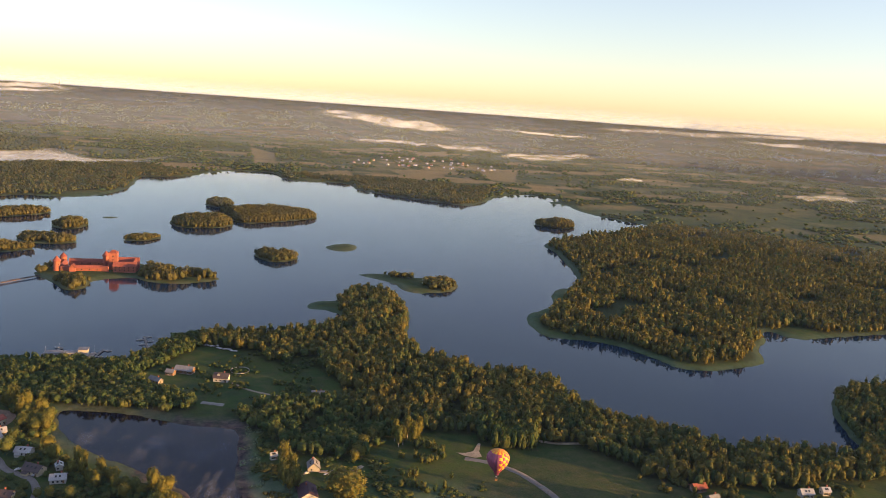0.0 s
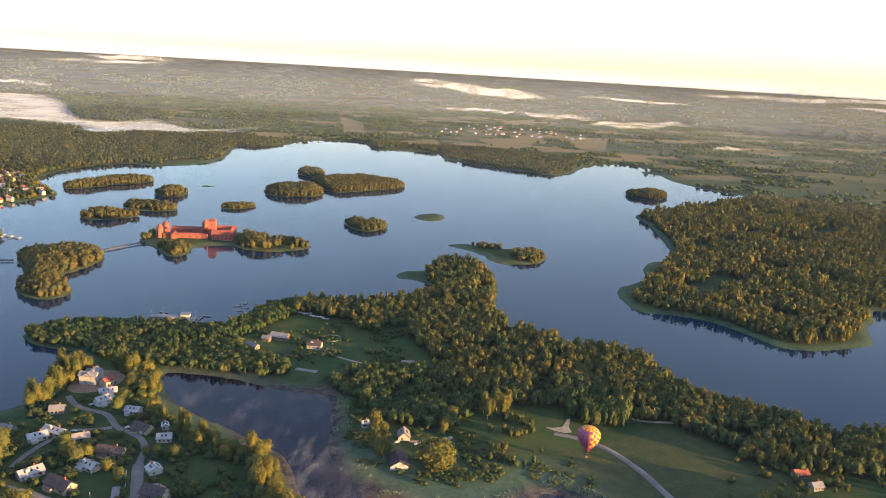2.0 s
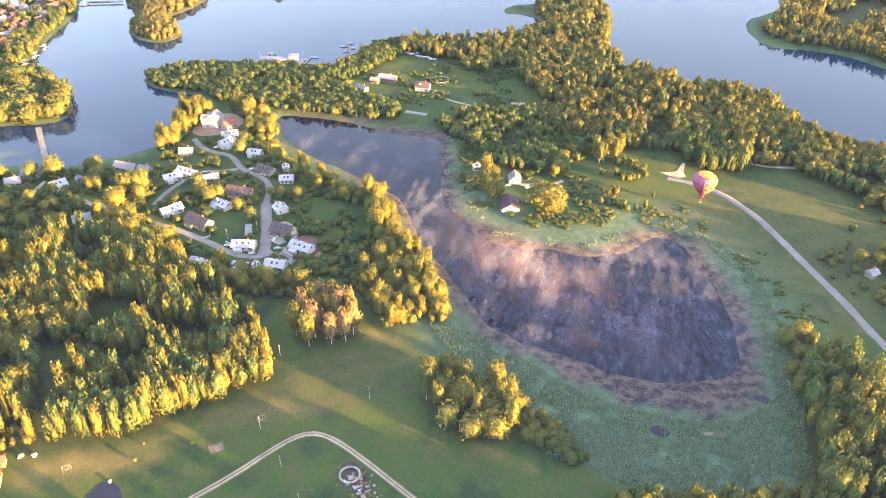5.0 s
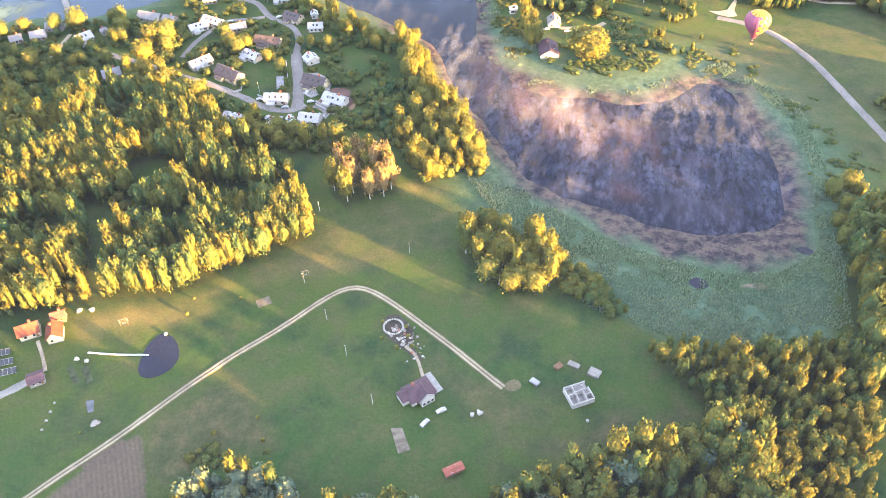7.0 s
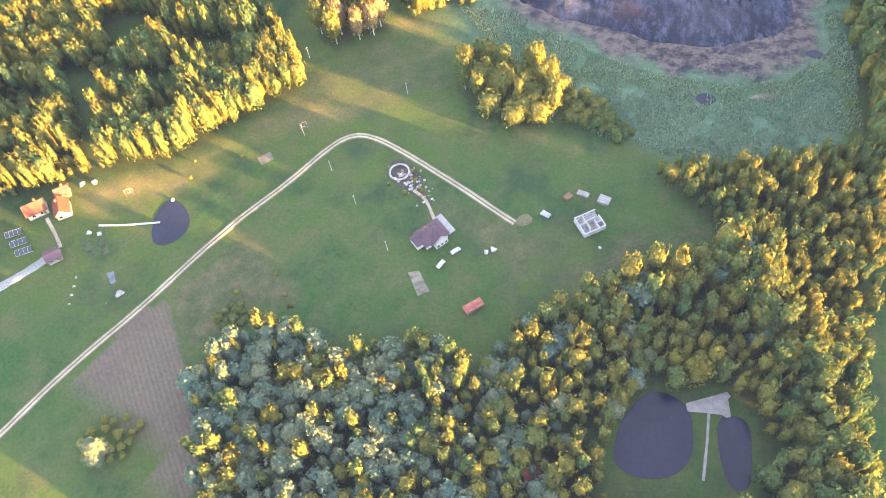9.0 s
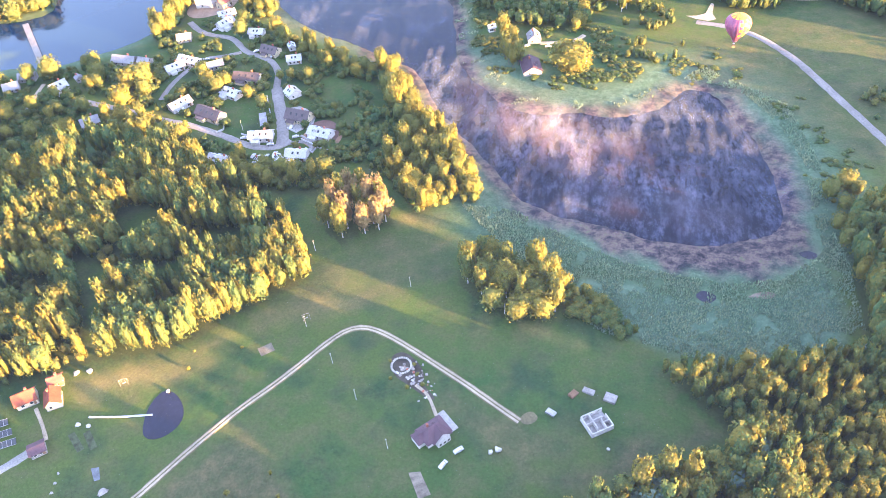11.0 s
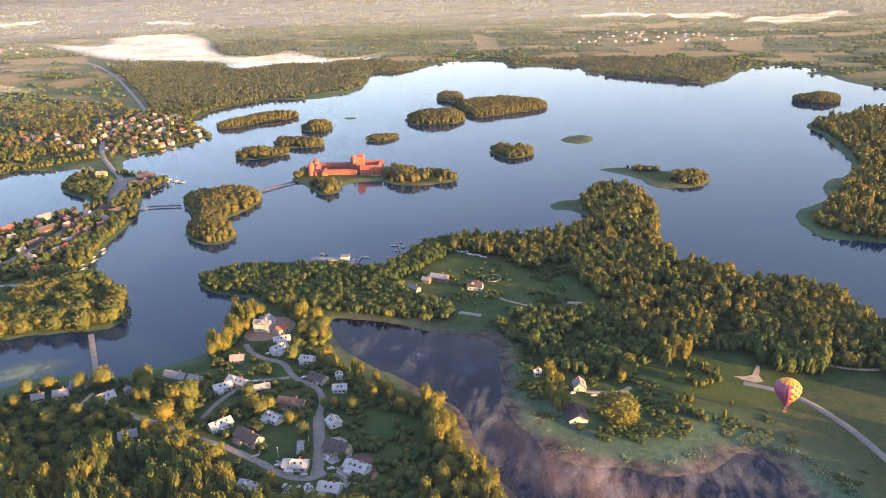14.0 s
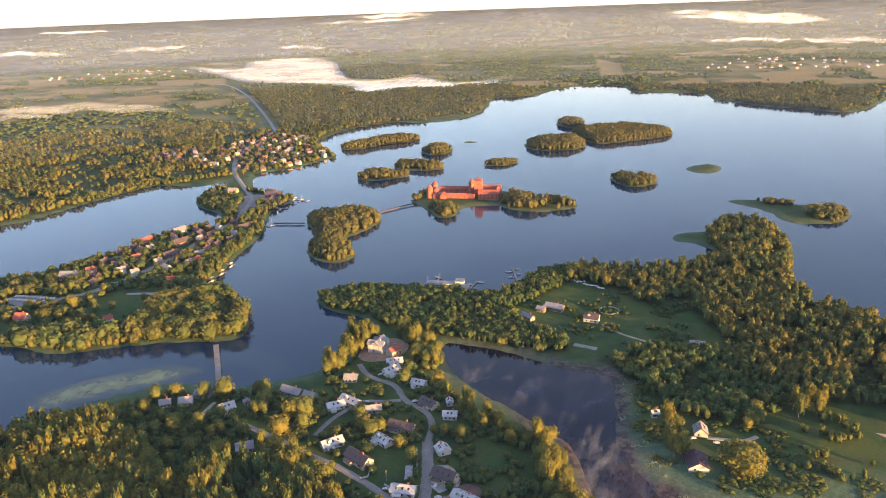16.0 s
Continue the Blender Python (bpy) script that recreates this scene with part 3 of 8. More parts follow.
MAINLAND = rounded(SHORE_WEST + SHORE_EAST)
NORTHLAND = rounded(NORTH_WEST + NORTH_EAST)
TOWN_SHORE, POND_SHORE, FAR_SHORE = rounded(TOWN), rounded(POND, 2), rounded(FAR_LAKE)
ISLES = {name: rounded(outline, 2) for part_of in (ISLES_A, ISLES_B, ISLES_C) for name, outline in part_of.items()}
for name in ("round", "long", "lump", "cap", "slim", "spit", "twin", "westi", "small", "northi"):
    p = ISLES[name]
    reach = np.hypot(p[:, 0], p[:, 1])
    ISLES[name] = p * ((reach.min() + (reach - reach.min()) * 0.66) / reach)[:, None]



def shore(x, y):
    """How far inland a point lies (negative: out on the water)."""
    x, y = np.asarray(x, float), np.asarray(y, float)
    d = np.minimum(signed(MAINLAND, x, y), -signed(POND_SHORE, x, y))
    d = np.maximum(d, np.minimum(signed(NORTHLAND, x, y), -signed(FAR_SHORE, x, y)))
    d = np.maximum(d, signed(TOWN_SHORE, x, y))
    for outline in ISLES.values():
        d = np.maximum(d, signed(outline, x, y))
    d = np.maximum(d, np.minimum(np.hypot(x, y) - 4200, 45.0))
    return d + 2.2 * waves(x, y, 17, 2) * np.clip(1.2 - np.abs(d) / 20, 0, 1)


def height(x, y, d=None):
    """The land's height over the lake."""
    x, y = np.asarray(x, float), np.asarray(y, float)
    d = shore(x, y) if d is None else d
    inland = np.clip(d / 45, 0, 1)
    rise = np.where(d > 0, 0.25 + 0.10 * np.minimum(d, 8) + inland * (1.6 + 1.1 * waves(x, y, 90, 1) + 0.4 * waves(x, y, 23, 5)), np.maximum(d * 0.25, -2.5))
    return rise


HEIGHT_NEAR, EYE = 4400.0, 260.0


def far_place(x, y):
    """Beyond 4.4 km the land climbs towards the skyline: place, height and size of what stands there."""
    x, y = np.asarray(x, float), np.asarray(y, float)
    true = np.maximum(np.hypot(x, y), 1e-6)
    r = np.where(true > HEIGHT_NEAR, HEIGHT_NEAR + 480 * (1 - HEIGHT_NEAR / true), true)
    return x * r / true, y * r / true, np.where(true > HEIGHT_NEAR, EYE * (1 - r / true), 0.0), r / true


def patchwork(x, y):
    """The far country: 1 where woods stand, and how dry the open fields are."""
    true = np.maximum(np.hypot(x, y), 1.0)
    beyond = true > HEIGHT_NEAR
    x, y = np.where(beyond, np.arctan2(x, y) * HEIGHT_NEAR, x), np.where(beyond, HEIGHT_NEAR + 10e6 * (1 / HEIGHT_NEAR - 1 / true), y)
    wood = waves(x, y * 0.8, 330, 3) + 0.6 * waves(x, y, 130, 7)
    # oblong plots, each with one crop
    u, v = x * 0.94 + y * 0.34 + 25 * waves(x, y, 150, 5), y * 0.94 - x * 0.34 + 25 * waves(x, y, 120, 6)
    row = np.floor(v / 95)
    plot = np.sin(row * 127.1 + np.floor((u + 61 * row) / 190) * 311.7) * 43758.5453
    crop = plot - np.floor(plot)
    wooded = wood + 1.5 * (crop - 0.52) > 0.0
    dry = np.where(crop < 0.22, 1.0, np.where(crop < 0.34, 0.55, 0.2)) * np.clip(0.8 + waves(x, y, 400, 13), 0, 1)
    return np.clip(wooded * 1.0, 0, 1), np.where(wooded, 0.0, dry)


# unseen woods to the east, added to throw shade over meadow and fields
SHADE_GROVE_OUTER = [(168, 30), (225, 30), (225, 225), (168, 215), (160, 120)]
SHADE_GROVE_ROADSIDE = [(250, 230), (330, 230), (345, 400), (262, 395)]
BANK_BUSH = [(-6, 248), (4, 244), (17, 235), (26, 223), (20, 218), (6, 226), (-4, 230)]
# lit stubble and hay fields of the far shore
FAR_FIELDS = [
    [(-701, 3478), (-552, 3257), (-452, 2721), (-531, 2723)], [(-52, 2825), (139, 2980), (153, 2586), (25, 2476)],
    [(37, 3901), (216, 4177), (205, 3727), (57, 3622)], [(68, 3075), (222, 3156), (185, 2854), (80, 2820)],
    [(-1600, 1876), (-1559, 2010), (-1397, 1821), (-1481, 1768)], [(-2289, 2476), (-2035, 2625), (-1833, 2365), (-2110, 2322)],
    [(-2971, 2471), (-2845, 2562), (-2599, 2350), (-2732, 2268)], [(-307, 2538), (-197, 2677), (-147, 2428), (-252, 2352)],
    [(305, 3056), (462, 3088), (401, 2665), (298, 2667)]]
OPEN_NORTH = [(-330, 2480), (-60, 2420), (330, 2400), (620, 2300), (760, 2700), (620, 3350), (-120, 3450), (-420, 3000)]
WOODS = [GROVE_WEST, STREET_ROW, BANK, BANK_BIRCH, POND_ROW, TIP_WEST, TIP_EAST, CLUMP, GROVE_SOUTH, EAST_WOOD, SHORE_EAST_WOOD, YOUNG_BIRCH, WOOD_NORTH,
         HEDGE_WEST, WOOD_CAPE, WOOD_TOWN, WOOD_RIDGE, WOOD_FAR, WOOD_PARK, WOOD_CASTLE_SHORE, BALLOON_GROVE]
SPIT = [(-115, 862), (-55, 855), (-58, 905), (-66, 935), (-66, 965), (-115, 960)]
GLADES = [SPIT, GLADE_A, GLADE_B, GLADE_GAP, GLADE_POOL, GLADE_MANOR]
FIELDS_WEST = [(-1700, 1700), (-1000, 1480), (-1080, 1640), (-1500, 2060), (-1900, 2330), (-3300, 2300), (-3200, 1500), (-2200, 1300)]


def build_ground():
    fine = np.radians(np.linspace(-62, 46, 420))
    rest = np.radians(np.linspace(46, 298, 66)[1:-1])
    angles = np.concatenate([fine, rest])
    rings = np.concatenate([[0.02, 8, 30, 45, 60, 70, 80, 86, 92, 98, 104, 110, 115], np.geomspace(120, HEIGHT_NEAR, 290), HEIGHT_NEAR / (1 - np.linspace(0, 1 - HEIGHT_NEAR / 30000, 36)[1:])])
    r, a = np.meshgrid(rings, angles, indexing="ij")
    x, y = (r * np.sin(a)).ravel(), (r * np.cos(a)).ravel()
    d = shore(x, y)
    z = height(x, y, d)
    true = np.hypot(x, y)
    z = np.where(true > 3000, np.maximum(z, np.where(d > 0, 0.4, -2.5)), z)
    px, py, pz, size = far_place(x, y)
    wood, dry = patchwork(x, y)
    far = np.clip((true - 1800) / 600, 0, 1) * (d > 20)
    # land cover: woods' litter, reeds, tilled soil; dry fields, mud
    litter, reed, soil, sand, mud = (np.zeros(len(x)) for _ in range(5))
    for outline in WOODS:
        litter = np.maximum(litter, inside(outline, x, y) * 0.9)
    for outline in ISLES.values():
        litter = np.maximum(litter, inside(outline, x, y) * 0.5)
    for outline in GLADES:
        litter = np.where(inside(outline, x, y), 0.1, litter)
    fields = inside(FIELDS_WEST, x, y)
    litter = np.where(fields, 0.1 * (waves(x, y, 60, 4) > 0.2), litter)
    litter = np.maximum(litter * (1 - far), far * wood * ~fields)
    open_north = inside(OPEN_NORTH, x, y)
    litter = np.where(open_north, 0.15 * wood, litter)
    dryness = far * dry * (1 - wood) + (fields | open_north) * np.clip(0.12 + dry * 0.7 + 0.45 * waves(x, y * 2, 140, 9), 0, 0.85)
    reed = np.clip(1.5 - away(POND_SHORE, x, y, 60) / 34, 0, 0.85) * (y < 460) * (x > -90)
    for outline in (PLOT_REEDS, PLOT_REEDS_NORTH):
        reed = np.maximum(reed, np.clip(signed(rounded(outline, 2), x, y, 12) / 6 + 0.5, 0, 1))
    rim = np.clip(1.2 - np.abs(d - 4) / 9, 0, 1) * (true < 2200)
    belt = np.clip(signed(rounded(MUD_BELT, 2), x, y, 30) / 8 + 0.1 + 0.7 * waves(x, y, 9, 16), 0, 1)
    pond_rim = np.clip(1.5 - away(POND_SHORE, x, y, 40) / (9 + 7 * waves(x, y, 28, 14)), 0, 1)
    reed = np.maximum(reed, rim * 0.65 * (d > 0))
    soil = inside(PLOT_TILLED, x, y) * 1.0
    isle_rim = np.zeros(len(x))
    for outline in ISLES.values():
        isle_rim = np.maximum(isle_rim, inside(outline, x, y) * np.clip(1.3 - away(outline, x, y, 20) / 10, 0, 1))
    sand = np.maximum(np.maximum(inside(PLOT_SAND, x, y) * 0.8, isle_rim * 0.35), np.clip(dryness, 0, 1))
    for outline in FAR_FIELDS:
        sand = np.maximum(sand, 0.85 * inside(outline, x, y))
        litter = np.where(inside(outline, x, y), 0.0, litter)
    # dry grass; the first three also have sunlight painted into their pale colour
    for outline, share in ((PLOT_EDGE_DRY_LIT, 0.45), (PLOT_FARM_DRY_LIT, 0.7), (PLOT_SLOPE_DRY_LIT, 0.55), (PLOT_PATH_DRY, 0.8)):
        sand = np.maximum(sand, share * np.clip(signed(rounded(outline), x, y, 12) / 8 + 0.3, 0, 1) * np.clip(0.8 + 0.5 * waves(x, y, 9, 3), 0, 1))
    mud = pond_rim * np.clip(0.9 + 0.5 * waves(x, y, 9, 6), 0, 1) * np.where(x < -150, 0.35, 1.0)
    mud = np.maximum(mud, 0.95 * belt)
    bare = np.zeros(len(x))
    for outline, share in ((PLOT_ROUGH, 0.85), (PLOT_TRACK_END, 0.7), (PLOT_BARE_ARC, 0.85), (EAST_MEADOW, 0.5), (MEADOW_DRY, 0.5)):
        bare = np.maximum(bare, share * np.clip(signed(rounded(outline, 2), x, y, 12) / 7 + 0.4 + 0.4 * waves(x, y, 11, 17), 0, 1))
    columns, rows = len(angles), len(rings)
    i, j = np.meshgrid(np.arange(rows - 1), np.arange(columns), indexing="ij")
    k = (j + 1) % columns
    quads = np.stack([i * columns + j, i * columns + k, (i + 1) * columns + k, (i + 1) * columns + j], -1).reshape(-1, 4)[:, ::-1]
    me = bpy.data.meshes.new("ground")
    me.vertices.add(len(x))
    me.vertices.foreach_set("co", np.stack([px, py, z * size + pz], 1).astype(np.float32).ravel())
    me.loops.add(quads.size)
    me.loops.foreach_set("vertex_index", quads.astype(np.int32).ravel())
    me.polygons.add(len(quads))
    me.polygons.foreach_set("loop_start", np.arange(0, quads.size, 4, dtype=np.int32))
    me.update(calc_edges=True)
    for name, channels in (("cover", (litter, reed, soil)), ("cover_more", (sand, mud, bare))):
        layer = me.attributes.new(name, "FLOAT_COLOR", "POINT")
        layer.data.foreach_set("color", np.stack([*(np.clip(c, 0, 1) for c in channels), np.ones(len(x))], 1).astype(np.float32).ravel())
    me.polygons.foreach_set("use_smooth", np.ones(len(quads), bool))
    # beyond the bend the fields lie level, though the sheet climbs
    upright = np.zeros(len(x) * 3, np.float32)
    me.vertices.foreach_get("normal", upright)
    upright = upright.reshape(-1, 3)
    upright[true > HEIGHT_NEAR * 0.99] = (0, 0, 1)
    me.normals_split_custom_set_from_vertices(upright.tolist())
    me.materials.append(GROUND)
    tagged(new("ground", me), "grassy meadows, woodland floor and reedy shores round the lakes", "ground", kind="structure")


build_ground()
water_verts = [(0, 0, 0)] + [(r * math.sin(a), r * math.cos(a), 0.0) for r in (1500, 4390) for a in np.linspace(0, 2 * math.pi, 96, endpoint=False)]
water_faces = [(0, 1 + (k + 1) % 96, 1 + k) for k in range(96)] + [(1 + k, 1 + (k + 1) % 96, 97 + (k + 1) % 96, 97 + k) for k in range(96)]
tagged(mesh_object("water", water_verts, water_faces, WATER), "calm dark blue lake water mirroring the pale sky", "lake", kind="structure")

gx, gy = np.meshgrid(np.arange(-245, 105, 6.0), np.arange(278, 552, 6.0))
deep = signed(POND_SHORE, gx.ravel(), gy.ravel(), 20) > -9
ids = -np.ones(gx.size, int)
ids[deep] = np.arange(deep.sum())
ids = ids.reshape(gx.shape)
pond_faces = [tuple(int(ids[r + dr, s + ds]) for dr, ds in ((0, 0), (0, 1), (1, 1), (1, 0))) for r in range(gx.shape[0] - 1) for s in range(gx.shape[1] - 1)
              if min(ids[r, s], ids[r, s + 1], ids[r + 1, s + 1], ids[r + 1, s]) >= 0]
tagged(mesh_object("water", np.column_stack([gx.ravel()[deep], gy.ravel()[deep], np.full(deep.sum(), 0.05)]), pond_faces, WEEDY),
       "dark weedy pond water between reedy banks", "pond", kind="structure")


def on_ground(x, y):
    return float(height(np.array([x]), np.array([y]))[0])


STREET_SOUTH = [(-320, 383), (-299, 377), (-278, 372), (-256, 364), (-236, 360), (-219, 354), (-204, 348), (-191, 342), (-182, 340), (-172, 342), (-167, 348)]
STREET_MIDDLE = [(-171, 343), (-177, 362), (-184, 379), (-193, 401), (-195, 411), (-198, 422), (-206, 434), (-218, 441), (-230, 446), (-241, 460), (-248, 465), (-262, 467), (-275, 474), (-287, 487)]
STREET_WEST = [(-265, 385), (-266, 399), (-264, 414), (-259, 429), (-254, 437), (-243, 439), (-232, 445)]
STREET_SPUR = [(-168, 345), (-160, 348), (-154, 345), (-152, 340), (-155, 335)]


def way(name, line, width, material, label, lift=0.22, step=4.0, category="road", aside=0.0):
    """A road that lies on the land, its edges a little lower than its crown."""
    p = rounded(line, 3, False)
    steps = np.concatenate([[0], np.cumsum(np.hypot(*np.diff(p, axis=0).T))])
    at = np.linspace(0, steps[-1], max(3, int(steps[-1] / step)))
    x, y = np.interp(at, steps, p[:, 0]), np.interp(at, steps, p[:, 1])
    tx, ty = np.gradient(x), np.gradient(y)
    length = np.hypot(tx, ty)
    nx, ny = -ty / length, tx / length
    x, y = x + nx * aside, y + ny * aside
    z = height(x, y) + lift
    z = np.maximum(z, 0.6)
    verts = []
    ragged = 1 + 0.06 * np.sin(at * 0.9) + 0.05 * np.sin(at * 0.37 + 1)
    for side, drop in ((-0.5, -0.3), (-0.46, 0.0), (0.0, 0.06), (0.46, 0.0), (0.5, -0.3)):
        verts.append(np.stack([x + nx * side * width * ragged, y + ny * side * width * ragged, z + drop], 1))
    n = len(x)
    faces = [(s * n + k, s * n + k + 1, (s + 1) * n + k + 1, (s + 1) * n + k)[::-1] for s in range(4) for k in range(n - 1)]
    return tagged(mesh_object(name, np.vstack(verts), faces, material, smooth=True), label, category, kind="structure")


way("road", WAY_HIGHWAY, 5.2, ASPHALT, "grey asphalt country road curving across the meadow")
fork = [(66, 501), (73, 501.5), (79, 505), (84, 520), (86, 519.5), (83.5, 505), (85, 497), (80, 494.5), (72, 497)]
tagged(mesh_object("road", [(x, y, on_ground(x, y) + 0.25) for x, y in fork], [(0, 1, 8), (1, 2, 7, 8), (2, 5, 6, 7), (2, 3, 4, 5)], GRAVEL), "pale gravel fork joining the country road", "road", kind="structure")
way("road", WAY_FOREST_LANE, 3.5, GRAVEL, "pale dirt lane along the edge of the wood")
way("road", WAY_GRAVEL, 3.4, EARTH, "trodden brown verge of the gravel track", lift=0.18)
for side in (-0.75, 0.75):
    way("road", WAY_GRAVEL, 1.0, GRAVEL, "pale wheel track of gravel bending round the green fields", lift=0.26, aside=side)
way("road", STREET_SOUTH, 4.8, ASPHALT, "pale grey asphalt street along the village's edge")
way("road", STREET_MIDDLE, 4.6, ASPHALT, "pale grey asphalt street climbing between the village houses", lift=0.24)
way("road", STREET_WEST, 3.8, ASPHALT, "pale grey asphalt side street between gardens", lift=0.26)
way("road", [(-171, 344), (-175.5, 360), (-181, 374), (-188, 390), (-193, 402)], 7.2, ASPHALT, "wide pale grey asphalt street between white houses", lift=0.3, step=3)
way("road", STREET_SPUR, 2.6, ASPHALT, "short pale paved drive between white houses", lift=0.23, step=2)
way("road", WAY_TOWN_ROAD, 8.0, ASPHALT, "grey highway cut through the woods behind the town", step=25, lift=0.8)
way("road", WAY_MAIN_STREET, 8.0, ASPHALT, "grey main street of the lakeside town", step=8, lift=0.4)
way("road", WAY_FARM_LANE, 3.5, GRAVEL, "pale gravel farm lane", step=2)
way("road", WAY_FARM_LANE2, 3.5, GRAVEL, "pale gravel farm drive beside the oak", step=2)
way("path", WAY_WEST_PATH, 3.0, GRAVEL, "pale footpath in the woods", step=2, category="path")
way("path", WAY_WEST_LANE, 3.0, GRAVEL, "pale garden lane between old houses", step=2, category="path")


# ---- trees ----
GOLD = (1 + 5**0.5) / 2
ICO = np.array([(-1, GOLD, 0), (1, GOLD, 0), (-1, -GOLD, 0), (1, -GOLD, 0), (0, -1, GOLD), (0, 1, GOLD), (0, -1, -GOLD), (0, 1, -GOLD),
                (GOLD, 0, -1), (GOLD, 0, 1), (-GOLD, 0, -1), (-GOLD, 0, 1)]) / math.sqrt(1 + GOLD**2)
ICO_TRIS = np.array([(0, 11, 5), (0, 5, 1), (0, 1, 7), (0, 7, 10), (0, 10, 11), (1, 5, 9), (5, 11, 4), (11, 10, 2), (10, 7, 6), (7, 1, 8),
                     (3, 9, 4), (3, 4, 2), (3, 2, 6), (3, 6, 8), (3, 8, 9), (4, 9, 5), (2, 4, 11), (6, 2, 10), (8, 6, 7), (9, 8, 1)])


def finer(verts, tris):
    """Each triangle cut into four, on the unit ball."""
    verts, found, cut = [tuple(v) for v in verts], {}, []

    def middle(i, j):
        key = (min(i, j), max(i, j))
        if key not in found:
            m = np.add(verts[i], verts[j])
            found[key] = len(verts)
            verts.append(tuple(m / np.linalg.norm(m)))
        return found[key]

    for i, j, k in tris:
        a, b, c = middle(i, j), middle(j, k), middle(k, i)
        cut += [(i, a, c), (j, b, a), (k, c, b), (a, b, c)]
    return np.array(verts), np.array(cut)


BALL, BALL_TRIS = finer(ICO, ICO_TRIS)


def crown_surface(form, way_out, lobes):
    """Where a crown's leafy surface lies in each direction, and which way it faces: boughs bulge out round the lobes."""
    rise, flat = way_out[:, 2], np.sqrt(np.clip(1 - way_out[:, 2] ** 2, 1e-6, 1))
    near = way_out @ lobes.T
    nearest = lobes[near.argmax(1)]
    bulge = 0.62 + 0.48 * np.exp((near.max(1) - 1) / 0.11)
    if form == "cone":
        z = 0.5 + 0.5 * rise
        reach = 0.5 * np.clip(1.04 - z, 0.02, 1) ** 0.9 * np.clip(z * 7, 0, 1)
    elif form == "tall":
        z = 0.5 + 0.47 * rise
        reach = 0.5 * flat**0.52 * (1 - 0.14 * rise)
    else:
        z = np.maximum(0.46 + 0.5 * rise, 0.04)
        reach = 0.5 * flat**0.65 * (1 - 0.05 * rise)
    at = np.column_stack([way_out[:, :2] / flat[:, None] * (reach * bulge)[:, None], z * (0.86 + 0.14 * bulge)])
    facing = way_out * (1, 1, 0.9) + 0.9 * (way_out - nearest) + (0, 0, 0.12)
    return at, facing / np.linalg.norm(facing, axis=1)[:, None]


def crown(rng, form, lumps, tufts, leaf, coarse=False):
    """Points, triangles and facings of a crown 1 m wide and 1 m high on z 0: a leafy body of boughs under loose tufts."""
    lobes = rng.normal(size=(lumps, 3)) + (0, 0, 0.25)
    lobes /= np.linalg.norm(lobes, axis=1)[:, None]
    ball, ball_tris = (ICO, ICO_TRIS) if coarse else (BALL, BALL_TRIS)
    body, facing = crown_surface(form, ball, lobes)
    middle = np.array([0, 0, 0.45])
    body = middle + (body - middle) * rng.uniform(0.72, 1.0, (len(body), 1))
    if not tufts:
        return body, ball_tris, facing
    way_out = rng.normal(size=(tufts, 3)) + (0, 0, 0.35)
    way_out /= np.linalg.norm(way_out, axis=1)[:, None]
    at, out = crown_surface(form, way_out, lobes)
    tilt = out + 0.6 * rng.normal(size=out.shape)
    tilt /= np.linalg.norm(tilt, axis=1)[:, None]
    side = np.cross(tilt, rng.normal(size=out.shape))
    side /= np.linalg.norm(side, axis=1)[:, None]
    up = np.cross(tilt, side)
    size = leaf * rng.uniform(0.55, 1.4, (tufts, 1))
    at = middle + (at - middle) * rng.uniform(0.9, 1.14, (tufts, 1))
    corners = np.stack([at - side * size - up * size * 0.6, at + side * size - up * size * 0.5, at + up * size * 1.1], 1).reshape(-1, 3)
    soft = out + 0.85 * (tilt - out)
    soft /= np.linalg.norm(soft, axis=1)[:, None]
    return np.vstack([body, corners]), np.vstack([ball_tris, np.arange(3 * tufts).reshape(-1, 3) + len(body)]), np.vstack([facing, np.repeat(soft, 3, 0)])


def trunk_shape(rng, tall, wide, limbs=4):
    """A tapered trunk with limbs that reach into the crown."""
    shapes = [lathe([(wide, -0.6), (wide * 0.8, tall * 0.2), (wide * 0.55, tall * 0.6), (wide * 0.15, tall)], steps=6)]
    for k in range(limbs):
        a, z = k * 2.4 + rng.uniform(0, 1), tall * rng.uniform(0.4, 0.7)
        out, lift = tall * 0.17, tall * 0.16
        verts, faces = box(wide * 0.5, wide * 0.5, 1, taper=0.3)
        bent = [(x + z2 * out * math.cos(a), y + z2 * out * math.sin(a), z + z2 * lift) for x, y, z2 in verts]
        shapes.append((bent, faces))
    return merged(*shapes)


def crowns(form, number, lumps, tufts, leaf, seed, coarse=False):
    rng = np.random.default_rng(seed)
    return [crown(rng, form, lumps, tufts, leaf, coarse) for _ in range(number)]


FORMS = (("round", 9), ("tall", 8), ("cone", 7))
NEAR = {form: crowns(form, 9, lumps, 180, 0.066, 3) for form, lumps in FORMS}
MIDDLE = {form: crowns(form, 9, lumps, 44, 0.1, 5) for form, lumps in FORMS}
DISTANT = {form: crowns(form, 9, lumps - 2, 30, 0.13, 6, True) for form, lumps in FORMS}
FAR = {form: crowns(form, 9, lumps - 3, 12, 0.16, 8, True) for form, lumps in FORMS}
OCTA, OCTA_TRIS = np.array([(1, 0, 0), (0, 1, 0), (-1, 0, 0), (0, -1, 0), (0, 0, 1), (0, 0, -1)]) * 0.5 + (0, 0, 0.5), np.array([(0, 1, 4), (1, 2, 4), (2, 3, 4), (3, 0, 4), (1, 0, 5), (2, 1, 5), (3, 2, 5), (0, 3, 5)])
far_rng = np.random.default_rng(7)
